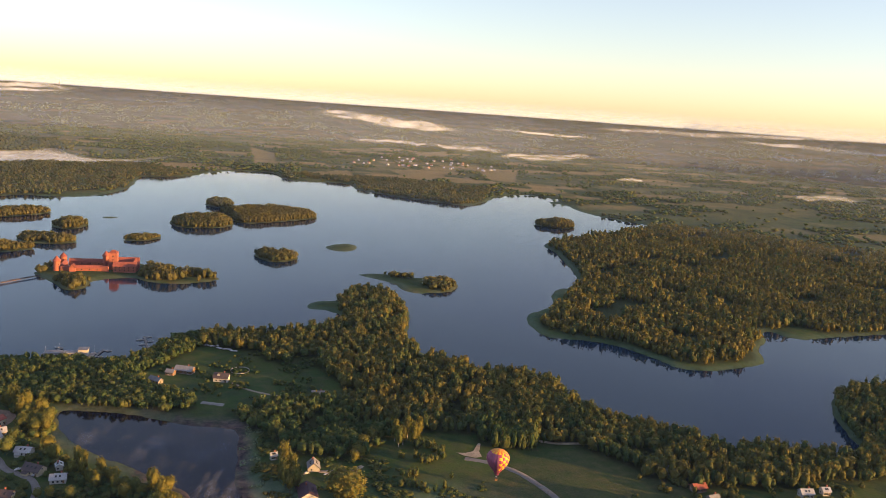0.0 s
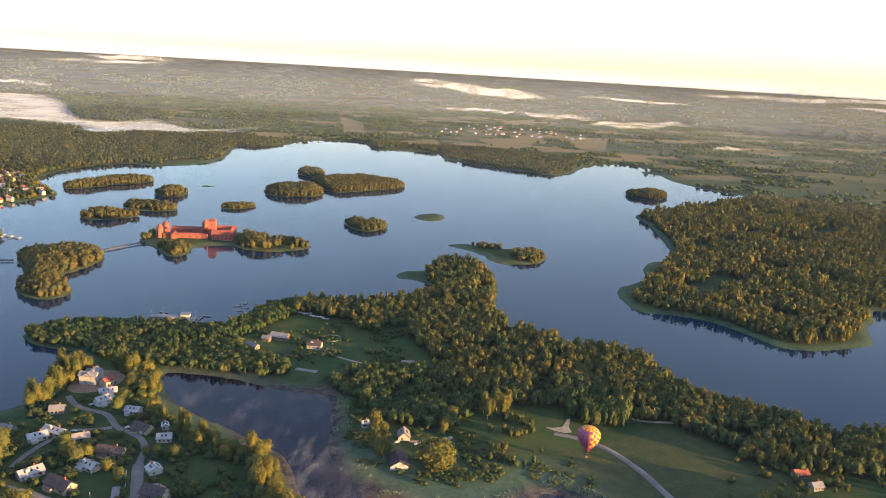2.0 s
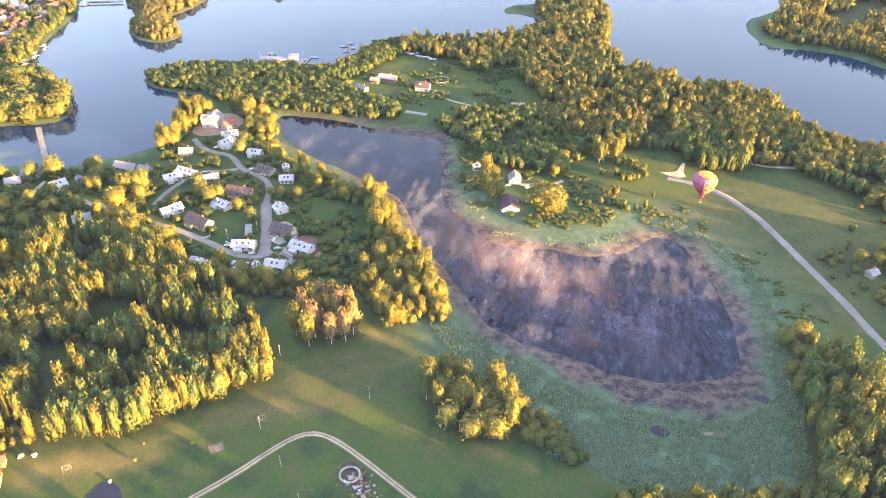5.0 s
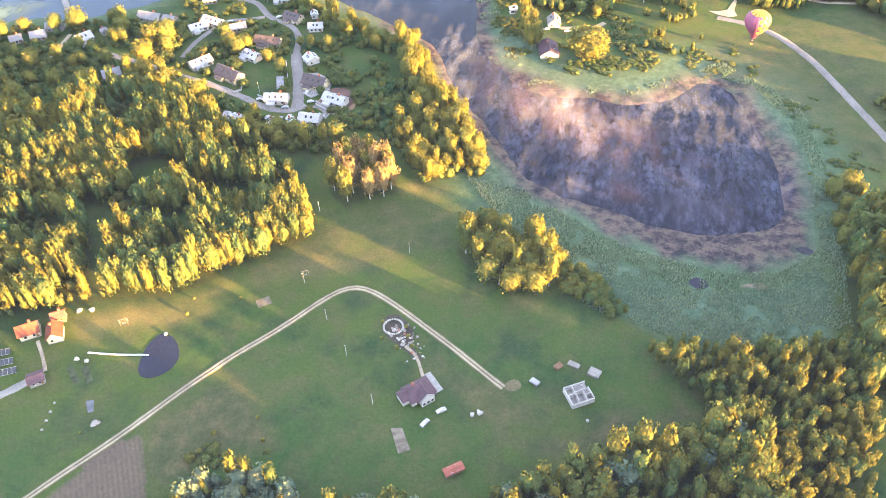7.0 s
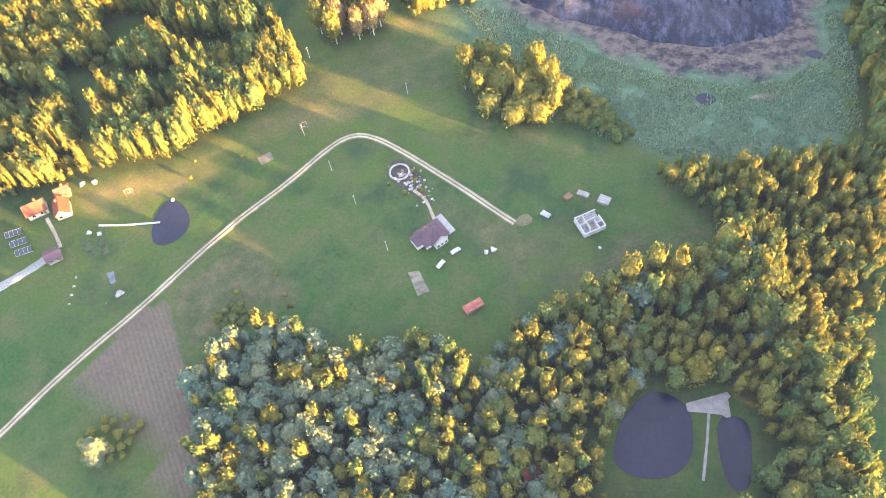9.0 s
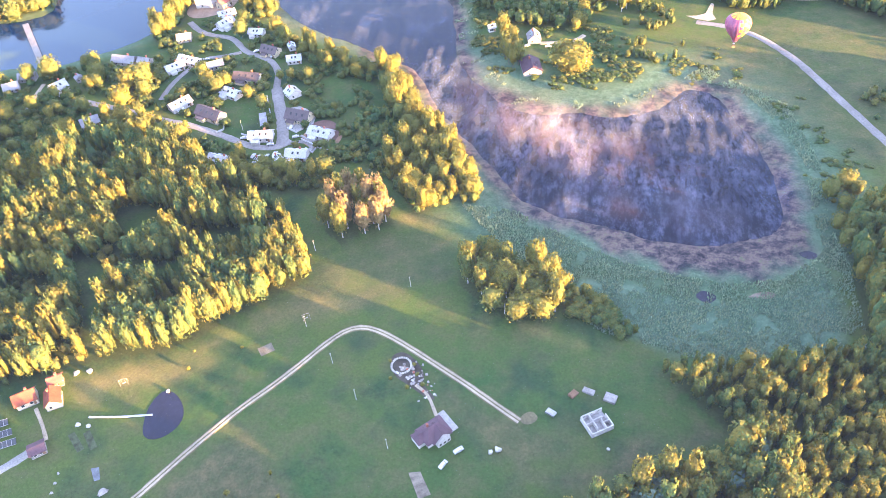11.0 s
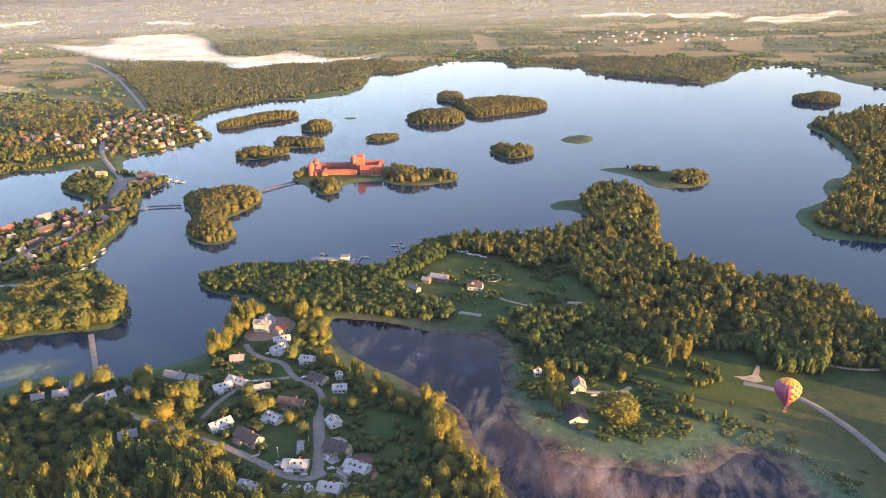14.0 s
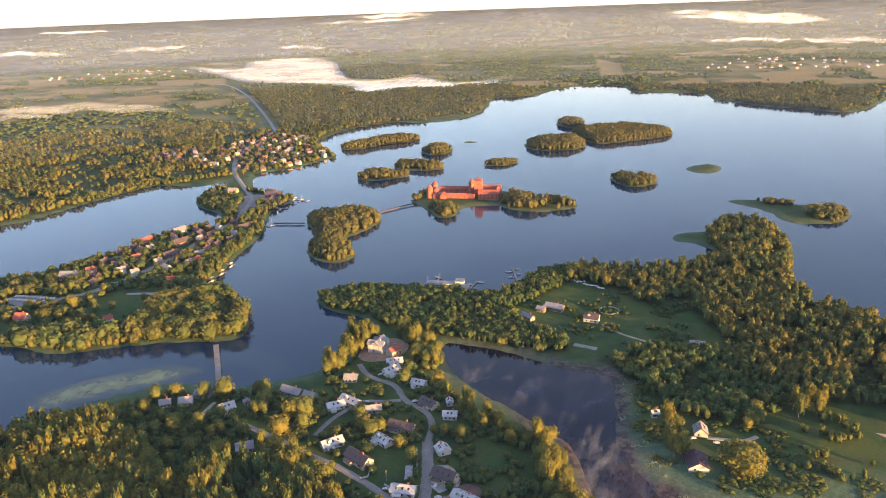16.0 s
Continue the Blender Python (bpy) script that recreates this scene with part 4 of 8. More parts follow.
TINY = {form: [((OCTA + far_rng.uniform(-0.14, 0.14, (6, 3))) * (1, 1, 1.0 if form != "round" else 0.9), OCTA_TRIS, (OCTA - (0, 0, 0.5)) * 2) for _ in range(5)] for form in ("round", "tall", "cone")}


def scatter(outline, spacing, rng, exclude=(), land=4.0, lanes=()):
    """Places about spacing apart within the outline, on land and off the lanes."""
    p = np.asarray(outline, float)
    gx, gy = np.meshgrid(np.arange(p[:, 0].min(), p[:, 0].max() + spacing, spacing), np.arange(p[:, 1].min(), p[:, 1].max() + spacing, spacing * 0.9))
    gx = gx + spacing * 0.5 * (np.arange(gx.shape[0]) % 2)[:, None]
    x = gx.ravel() + rng.uniform(-0.38, 0.38, gx.size) * spacing
    y = gy.ravel() + rng.uniform(-0.38, 0.38, gx.size) * spacing
    keep = inside(p, x, y)
    for hole in exclude:
        keep &= ~inside(hole, x, y)
    x, y = x[keep], y[keep]
    d = shore(x, y)
    keep = d > land
    for line, width in lanes:
        keep &= away(line, x, y, 20, False) > width
    return x[keep], y[keep], height(x[keep], y[keep], d[keep])


def woodland(x, y, z, tall, wide, shapes, rng, label, mix=(("tall", 0.6), ("round", 0.4)), material=None, bole=0.12, size=None, tone=(0.05, 0.55), emergent=0.45):
    """Many trees joined into one stretch of wood."""
    forms, odds = [m[0] for m in mix], np.array([m[1] for m in mix])
    chosen = rng.choice(len(forms), len(x), p=odds / odds.sum())
    patch = 0.5 + 0.5 * waves(x, y, 48, 8) + 0.35 * waves(x, y, 19, 9)
    groups = {}
    for form_at, form in enumerate(forms):
        for variant, (v, f, facing) in enumerate(shapes[form]):
            pick = np.nonzero((chosen == form_at) & (np.arange(len(x)) % len(shapes[form]) == variant))[0]
            if not len(pick):
                continue
            n = len(pick)
            # most trees stand in their neighbours' shade; a share of old ones overtops them
            grown = np.where(rng.random(n) < emergent, rng.uniform(0.75, 1.0, n), rng.uniform(0.0, 0.55, n))
            h = tall * (0.72 + 0.4 * grown) * (1.04 if form != "round" else 0.88)
            w = wide * (0.6 + 0.62 * grown) * rng.uniform(0.82, 1.18, n) * (0.8 if form != "round" else 1.12)
            h = h * (1 + 0.2 * waves(x[pick], y[pick], 34, 31) + 0.18 * waves(x[pick], y[pick], 110, 33))
            if size is not None:
                h, w = h * size[pick], w * size[pick]
            a = rng.uniform(0, 2 * math.pi, n)
            c, s = np.cos(a)[:, None], np.sin(a)[:, None]
            vx, vy = v[None, :, 0], v[None, :, 1]
            pts = np.stack([x[pick, None] + (vx * c - vy * s) * w[:, None], y[pick, None] + (vx * s + vy * c) * w[:, None],
                            z[pick, None] + bole * h[:, None] + v[None, :, 2] * (h * (1 - bole))[:, None]], -1).reshape(-1, 3)
            tris = (f[None] + (np.arange(n) * len(v))[:, None, None]).reshape(-1, 3)
            shade = np.repeat(rng.uniform(*tone, n) * 0.6 + patch[pick] * 0.3 - 0.12, len(v))
            fx, fy = facing[None, :, 0], facing[None, :, 1]
            normals = np.stack([fx * c - fy * s, fx * s + fy * c, np.repeat(facing[None, :, 2], n, 0)], -1).reshape(-1, 3)
            key = "needle" if form == "cone" else "leaf"
            groups.setdefault(key, []).append((pts, tris, shade, normals))
    for key, pieces in groups.items():
        starts = np.cumsum([0] + [len(p[0]) for p in pieces])
        me = bulk_mesh("woodland", np.vstack([p[0] for p in pieces]), np.vstack([p[1] + st for p, st in zip(pieces, starts)]),
                       NEEDLE if key == "needle" else (material or LEAF), np.concatenate([p[2] for p in pieces]), np.vstack([p[3] for p in pieces]))
        tagged(new("woodland", me), label if key == "leaf" else "dark green conifers standing among the leafy trees", "trees", kind="stuff")


def tree_kind(form, tall, wide, leaf, bark, seed, lumps=11, tufts=320):
    """Meshes of one kind of tree, in four shapes."""
    rng = np.random.default_rng(seed)
    kinds = []
    for _ in range(4):
        v, f, facing = crown(rng, form, lumps, tufts, 0.045 if form == "round" else 0.055)
        bole = 0.16 if form != "cone" else 0.08
        v = v * (wide, wide, tall * (1 - bole)) + (0, 0, tall * bole)
        top = bulk_mesh("crown", v, f, leaf, np.full(len(v), rng.uniform(0.2, 0.42)), facing)
        tv, tf = trunk_shape(rng, tall * 0.75, max(0.12, tall * 0.014))
        stem = bpy.data.meshes.new("trunk")
        stem.from_pydata(tv, [], tf)
        stem.materials.append(bark)
        kinds.append((stem, top))
    return kinds


def tree_at(kind, x, y, z, rng, label, group, name="tree", size=1.0):
    stem, top = kind[rng.integers(len(kind))]
    root = empty(name, x, y, z, rng.uniform(0, 360))
    k = size * rng.uniform(0.78, 1.2)
    root.scale = (k * rng.uniform(0.9, 1.1), k * rng.uniform(0.9, 1.1), k)
    for part_name, me in (("trunk", stem), ("crown", top)):
        new(part_name, me).parent = root
    return tagged(root, label, "tree" if name == "tree" else "bush", group)


BROAD = tree_kind("round", 15, 12, LEAF_LIGHT, BARK, 21)
TALL = tree_kind("tall", 21, 9, LEAF_LIGHT, BARK, 22)
BIRCH = tree_kind("tall", 19, 7.5, LEAF_LIGHT, BIRCH_BARK, 23)
WILLOW = tree_kind("round", 12, 11, LEAF_GREY, BARK, 24)
ASPEN = tree_kind("tall", 20, 8, DRY_LEAF, BIRCH_BARK, 26)
BUSH = tree_kind("round", 4.5, 5.5, LEAF_LIGHT, BARK, 27, 6, 120)
OAK_KIND = tree_kind("round", 17, 19, LEAF_LIGHT, BARK, 28, 22, 900)

ROADS = [(WAY_HIGHWAY, 7), (WAY_LANE_FORK, 6), (STREET_SOUTH, 6), (STREET_MIDDLE, 5.5), (STREET_WEST, 5), (WAY_GRAVEL, 5), (WAY_FARM_LANE, 5), (WAY_FARM_LANE2, 5), (WAY_WEST_LANE, 4)]
HOUSE_SPOTS = []


def clear_of_houses(x, y, reach=9.0):
    keep = np.ones(len(x), bool)
    for hx, hy in HOUSE_SPOTS:
        keep &= np.hypot(x - hx, y - hy) > reach
    return keep


def planted(outline, spacing, kinds, odds, label, group, seed, size=1.0, land=3.0, name="tree", exclude=()):
    """Single trees within an outline."""
    rng = np.random.default_rng(seed)
    x, y, z = scatter(outline, spacing, rng, exclude, land, ROADS)
    free = clear_of_houses(x, y)
    for px, py, pz in zip(x[free], y[free], z[free]):
        tree_at(kinds[rng.choice(len(kinds), p=odds)], px, py, pz, rng, label, group, name, size)


# ---- houses ----
def gable_body(l, w, h, rise, sink=0.8):
    """Walls with two gables, from below ground to the eaves."""
    x, y = l / 2, w / 2
    verts = [(-x, -y, -sink), (x, -y, -sink), (x, y, -sink), (-x, y, -sink), (-x, -y, h), (x, -y, h), (x, y, h), (-x, y, h), (-x, 0, h + rise), (x, 0, h + rise)]
    return verts, [(3, 2, 1, 0), (0, 1, 5, 4), (2, 3, 7, 6), (1, 2, 6, 9, 5), (3, 0, 4, 8, 7), (4, 5, 9, 8), (6, 7, 8, 9)]


def gable_roof(l, w, h, rise, over=0.6, thick=0.22):
    """Two slopes with eaves and a ridge, as one slab folded over the gables."""
    x, y = l / 2 + over, w / 2 + over
    low = h - rise * over / (w / 2)
    rows = [(-y, low), (0, h + rise), (y, low), (y, low + thick), (0, h + rise + thick * 1.3), (-y, low + thick)]
    verts = [(sx * x, ry, rz + 0.03) for sx in (-1, 1) for ry, rz in rows]
    return verts, [(0, 1, 4, 5), (1, 2, 3, 4), (6, 11, 10, 7), (7, 10, 9, 8), (0, 6, 7, 1), (1, 7, 8, 2), (2, 8, 9, 3), (3, 9, 10, 4), (4, 10, 11, 5), (5, 11, 6, 0)]


def hip_roof(l, w, h, rise, over=0.5, ridge=0.45):
    x, y, k = l / 2 + over, w / 2 + over, l * ridge / 2
    verts = [(-x, -y, h), (x, -y, h), (x, y, h), (-x, y, h), (-x, -y, h - 0.2), (x, -y, h - 0.2), (x, y, h - 0.2), (-x, y, h - 0.2), (-k, 0, h + rise), (k, 0, h + rise)]
    return verts, [(0, 1, 9, 8), (1, 2, 9), (2, 3, 8, 9), (3, 0, 8), (0, 4, 5, 1), (1, 5, 6, 2), (2, 6, 7, 3), (3, 7, 4, 0), (7, 6, 5, 4)]


STYLES = {
    "pale": (WHITE_WALL, PALE_ROOF, 3.2, 0.62, "village house with pale sheet roof and white walls"),
    "brown": (CREAM_WALL, BROWN_ROOF, 3.4, 0.75, "village house with dark brown tiled roof and cream walls"),
    "villa": (WHITE_WALL, GREY_ROOF, 7.0, 0.6, "large white two-storey villa with a grey roof"),
    "pink": (CREAM_WALL, RED_ROOF, 4.5, 0.6, "small rosy house with a red roof beside the villa"),
    "white": (WHITE_WALL, PALE_ROOF, 3.6, 0.8, "white gabled house with a pale roof"),
    "grey": (GREY_WOOD, GREY_ROOF, 3.0, 0.75, "old wooden cottage with a grey slate roof"),
    "steep": (WHITE_WALL, GREY_ROOF, 2.8, 0.9, "small white house with a steep grey gabled roof"),
    "darkwhite": (WHITE_WALL, PURPLE_ROOF, 2.7, 0.55, "farmhouse with a dark steep roof and white gables"),
    "manor": (WHITE_WALL, BROWN_ROOF, 4.0, 0.85, "white manor with dark brown roof on the peninsula meadow"),
    "barn": (WOOD_WALL, GREY_ROOF, 3.2, 0.7, "long wooden barn with a grey roof"),
    "red": (WOOD_WALL, RED_ROOF, 3.2, 0.7, "wooden cottage with a red roof among trees"),
    "redwhite": (WHITE_WALL, RED_ROOF, 4.0, 0.7, "white house with a red roof on a paved yard"),
    "orange": (CREAM_WALL, ORANGE_ROOF, 3.4, 0.85, "farmhouse with a warm orange tiled roof at the wood's edge"),
    "greyshed": (GREY_WOOD, PURPLE_ROOF, 2.6, 0.4, "low shed with dark roof at the end of the drive"),
    "redshed": (WOOD_WALL, RED_ROOF, 2.2, 0.25, "narrow shed with a rusty red roof on the lawn"),
    "town_red": (CREAM_WALL, RED_ROOF, 4.5, 0.8, "town house with a red tiled roof near the lake"),
    "town_brown": (WOOD_WALL, BROWN_ROOF, 4.0, 0.85, "wooden town house with a brown roof"),
    "town_yellow": (YELLOW_WALL, GREY_ROOF, 4.2, 0.85, "yellow boarded town house with a grey roof"),
    "town_white": (WHITE_WALL, GREY_ROOF, 5.5, 0.7, "white plastered town house with a grey roof"),
}


def window(root, x, y, z, wide, tall, turn):
    """A window: frame with a dark pane a little inside it."""
    c, s = math.cos(turn), math.sin(turn)
    frame_shape = merged(box(wide, 0.12, 0.12, (x, y, z), turn), box(wide, 0.12, 0.12, (x, y, z + tall), turn),
                         box(0.12, 0.12, tall + 0.1, (x + c * wide / 2, y + s * wide / 2, z), turn), box(0.12, 0.12, tall + 0.1, (x - c * wide / 2, y - s * wide / 2, z), turn))
    framed = mesh_object("window", *frame_shape, WHITE_WALL, root)
    mesh_object("pane", *box(wide - 0.1, 0.06, tall - 0.05, (x, y, z + 0.08), turn), GLASS, framed)


def house(x, y, turn, l, w, style, windows=3, group="village houses", name="house"):
    wall, roof, h, pitch, label = STYLES[style]
    if w > l:
        l, w, turn = w, l, turn + 90
    l, w = l * 0.88, w * 0.88
    HOUSE_SPOTS.append((x, y))
    root = empty(name, x, y, max(0.5, on_ground(x, y)), turn)
    rise = w / 2 * pitch
    mesh_object("wall", *gable_body(l, w, h, rise), wall, root)
    mesh_object("roof", *gable_roof(l, w, h, rise), roof, root)
    mesh_object("plinth", *box(l + 0.2, w + 0.2, 1.1, (0, 0, -0.8)), CONCRETE, root)
    if name != "shed":
        mesh_object("chimney", *merged(box(0.8, 0.8, rise + 1.1, (l * 0.2, 0.6, h)), box(1.0, 1.0, 0.25, (l * 0.2, 0.6, h + rise + 1.1))), BRICK, root)
    for k in range(windows):
        at = (k - (windows - 1) / 2) * l / max(windows, 1) * 0.85
        for side in (-1, 1):
            window(root, at, side * (w / 2 + 0.02), 0.95, 1.3, 1.4, 0)
    if windows:
        window(root, l / 2 + 0.02, 0, h + 0.2 if rise > 2 else 1.0, 1.2, 1.2, math.pi / 2)
        window(root, -l / 2 - 0.02, w * 0.2, 1.0, 1.2, 1.3, math.pi / 2)
        mesh_object("door", *box(1.1, 0.14, 2.1, (l * 0.36, -w / 2 - 0.03, 0.2)), WOOD_WALL, root)
    if style in ("villa", "manor", "darkwhite", "pale") and l > 12:
        # a dormer on the slope
        dv, df = gable_body(2.6, 2.4, 1.6, 0.9, 0.4)
        mesh_object("dormer", [(b + l * -0.15, -w * 0.24 - a * 0.5, c + h + rise * 0.35) for a, b, c in dv], df, wall, root)
        rv, rf = gable_roof(2.6, 2.4, 1.6, 0.9, 0.3, 0.15)
        mesh_object("dormer_roof", [(b + l * -0.15, -w * 0.24 - a * 0.5, c + h + rise * 0.35) for a, b, c in rv], rf, roof, root)
    if style in ("pale", "white", "steep", "brown") and windows > 2:
        # dark roof windows or panels on the slopes
        slope = math.atan2(rise, w / 2)
        for side in (-1, 1):
            for k in range(2 if l < 12 else 3):
                at = (k - (0.5 if l < 12 else 1.0)) * l * 0.26
                flat = box(1.1, 1.5, 0.12, (0, 0, 0))
                c, d = math.cos(slope), math.sin(slope)
                mid_y, mid_z = side * w * 0.26, h + rise * (1 - 0.52) + 0.3
                mesh_object("roof_window", [(a + at, mid_y + b * c - side * e * -d, mid_z - side * b * d + e * c) for a, b, e in flat[0]], flat[1], GLASS, root)
        if l > 10:
            # a low porch against the long wall
            mesh_object("porch", *merged(box(l * 0.34, 2.6, 2.3, (-l * 0.2, -w / 2 - 1.2, -0.3), 0, 0.98)), wall, root)
            mesh_object("porch_roof", [(-l * 0.39, -w / 2 - 2.8, 2.0), (-l * 0.01, -w / 2 - 2.8, 2.0), (-l * 0.01, -w / 2 + 0.1, 2.8), (-l * 0.39, -w / 2 + 0.1, 2.8),
                                       (-l * 0.39, -w / 2 - 2.8, 2.16), (-l * 0.01, -w / 2 - 2.8, 2.16), (-l * 0.01, -w / 2 + 0.1, 2.96), (-l * 0.39, -w / 2 + 0.1, 2.96)],
                        [(3, 2, 1, 0), (4, 5, 6, 7), (0, 1, 5, 4), (1, 2, 6, 5), (2, 3, 7, 6), (3, 0, 4, 7)], roof, root)
    if style == "villa":
        for at, reach, top in ((-l * 0.3, 3.4, 0.0), (l * 0.3, 2.6, -1.2)):
            for side in (-1, 1):
                cv, cf = gable_body(reach, 6.5, h + top, 2.6, 0.8)
                mesh_object("cross_wing", [(at - b * 1.0, side * (w / 2 + reach / 2 - 0.6) + a * 1.0, c) for a, b, c in cv], cf, wall, root)
                cv, cf = gable_roof(reach + 3.0, 6.5, h + top, 2.6, 0.4, 0.2)
                mesh_object("cross_roof", [(at - b * 1.0, side * (w / 2 + reach / 2 - 1.8) + a * 1.0, c) for a, b, c in cv], cf, roof, root)
    return tagged(root, label, "house", group)


# x, y, turn, length, width, style
VILLAGE_SOUTH = [
    (-185.1, 349.0, 8, 15.4, 9, "pale"),
    (-201.2, 325.2, -15, 16.0, 9, "pale"),
    (-248.5, 378.3, 53, 15.4, 9, "pale"),
    (-223.8, 368.0, -24, 20.8, 10, "brown"),
    (-219.5, 391.8, -24, 15.3, 8, "pale"),
    (-270.4, 421.0, 43, 13.2, 8, "pale"),
    (-263.0, 429.7, -18, 18.0, 8, "pale"),
    (-242.6, 424.6, 31, 11.4, 7, "grey"),
    (-179.4, 393.9, 44, 8.9, 9, "pale"),
    (-167.3, 368.4, -13, 16.8, 11, "brown"),
    (-149.8, 352.9, -17, 15.9, 9, "pale"),
    (-158.6, 333.3, -1, 13.4, 9, "pale"),
    (-179.4, 325.7, -4, 4.8, 6, "pale"),
    (-168.6, 328.8, 35, 4.5, 6, "pale"),
]
VILLAGE_NORTH = [
    (-284.0, 516.0, 91, 17, 8.5, "villa"),
    (-268.7, 511.0, 69, 11.3, 8, "pink"),
    (-260.1, 494.3, 31, 13.7, 8, "pale"),
    (-255.3, 479.0, 58, 14.1, 8, "white"),
    (-279.8, 460.7, 17, 10.6, 8, "grey"),
    (-228.5, 468.9, -2, 11.5, 8, "pale"),
    (-209.9, 443.7, -19, 14.2, 9, "brown"),
    (-190.6, 434.4, 16, 10.4, 8, "pale"),
    (-197.4, 450.9, 27, 4.8, 6, "pale"),
    (-214.7, 410.5, -5, 19.8, 9, "brown"),
]
VILLAGE_WEST = [
    (-310.8, 429.9, -7, 19.0, 9, "grey"),
    (-294.9, 428.0, -11, 9.9, 7, "grey"),
    (-340.4, 393.2, 54, 12.0, 9, "white"),
    (-374.5, 392.3, 32, 10.5, 9, "grey"),
    (-371.1, 406.3, 15, 12.3, 8, "grey"),
    (-386.5, 384.8, 39, 8.2, 7, "grey"),
    (-299.5, 357.5, 39, 11.9, 9, "grey"),
    (-224.4, 332.4, -8, 16.0, 6, "pale"),
    (-332.9, 406.0, 46, 4.8, 5, "grey"),
]
PENINSULA = [
    (-33.5, 432, 104, 17, 13, "darkwhite"),
    (-34.1, 467.0, 100, 10.5, 9, "steep"),
    (-63.5, 479.4, 26, 5.1, 4, "white"),
    (-134.2, 622.0, -3, 14, 9, "manor"),
    (-170.6, 638.0, -11, 18.1, 9, "barn"),
    (-180.8, 630.2, -13, 8.0, 6, "barn"),
    (-46.2, 593.9, 6, 12.1, 9, "barn"),
    (-187.1, 609.9, -33, 14, 6, "grey"),
]
EAST_SIDE = [
    (206.1, 411.6, 23, 17.4, 9, "grey"),
    (198.7, 385.2, 24, 14.4, 9, "grey"),
    (182.2, 393.6, 37, 8.1, 7, "grey"),
    (233.3, 461.8, 17, 14.2, 9, "red"),
    (221.1, 488.1, 38, 21.3, 8, "grey"),
    (238.1, 447.0, 19, 10.8, 8, "grey"),
    (209.2, 359.5, 20, 18.0, 11, "redwhite"),
    (211.6, 376.6, 20, 6.7, 5, "grey"),
    (308.5, 458.4, 5, 12.8, 8, "white"),
    (324.8, 463.0, 5, 7.8, 7, "white"),
]
FIELD_SIDE = [
    (-227.3, 161.2, 36, 9.5, 7.5, "orange"),
    (-215.3, 162.2, 121, 9, 7, "orange"),
    (-219.0, 171.1, 31, 6.0, 5, "red"),
    (-209.3, 139, 38, 6.5, 6, "greyshed"),
    (-31.9, 133, 38, 7.6, 2.8, "redshed"),
    (-3.9, 74.4, 21, 8.7, 8, "red"),
]

for row in VILLAGE_SOUTH + VILLAGE_NORTH + VILLAGE_WEST:
    house(*row)
for row in PENINSULA:
    house(*row, group="peninsula houses")
for x, y, turn, long, wide, style in EAST_SIDE:
    house(x, y, turn, long * 0.8, wide * 0.8, style, group="roadside houses")
for row in FIELD_SIDE:
    house(*row, windows=2, group="field houses", name="shed" if "shed" in row[5] else "house")


BIG_SPOTS = [(-672, 569), (-674, 739), (-686, 694), (-745, 942), (-560, 591), (-622, 466), (-542, 489), (-668, 936), (-655, 912), (-682, 952), (-606, 778), (-905, 1100), (-640, 700), (-620, 660)]


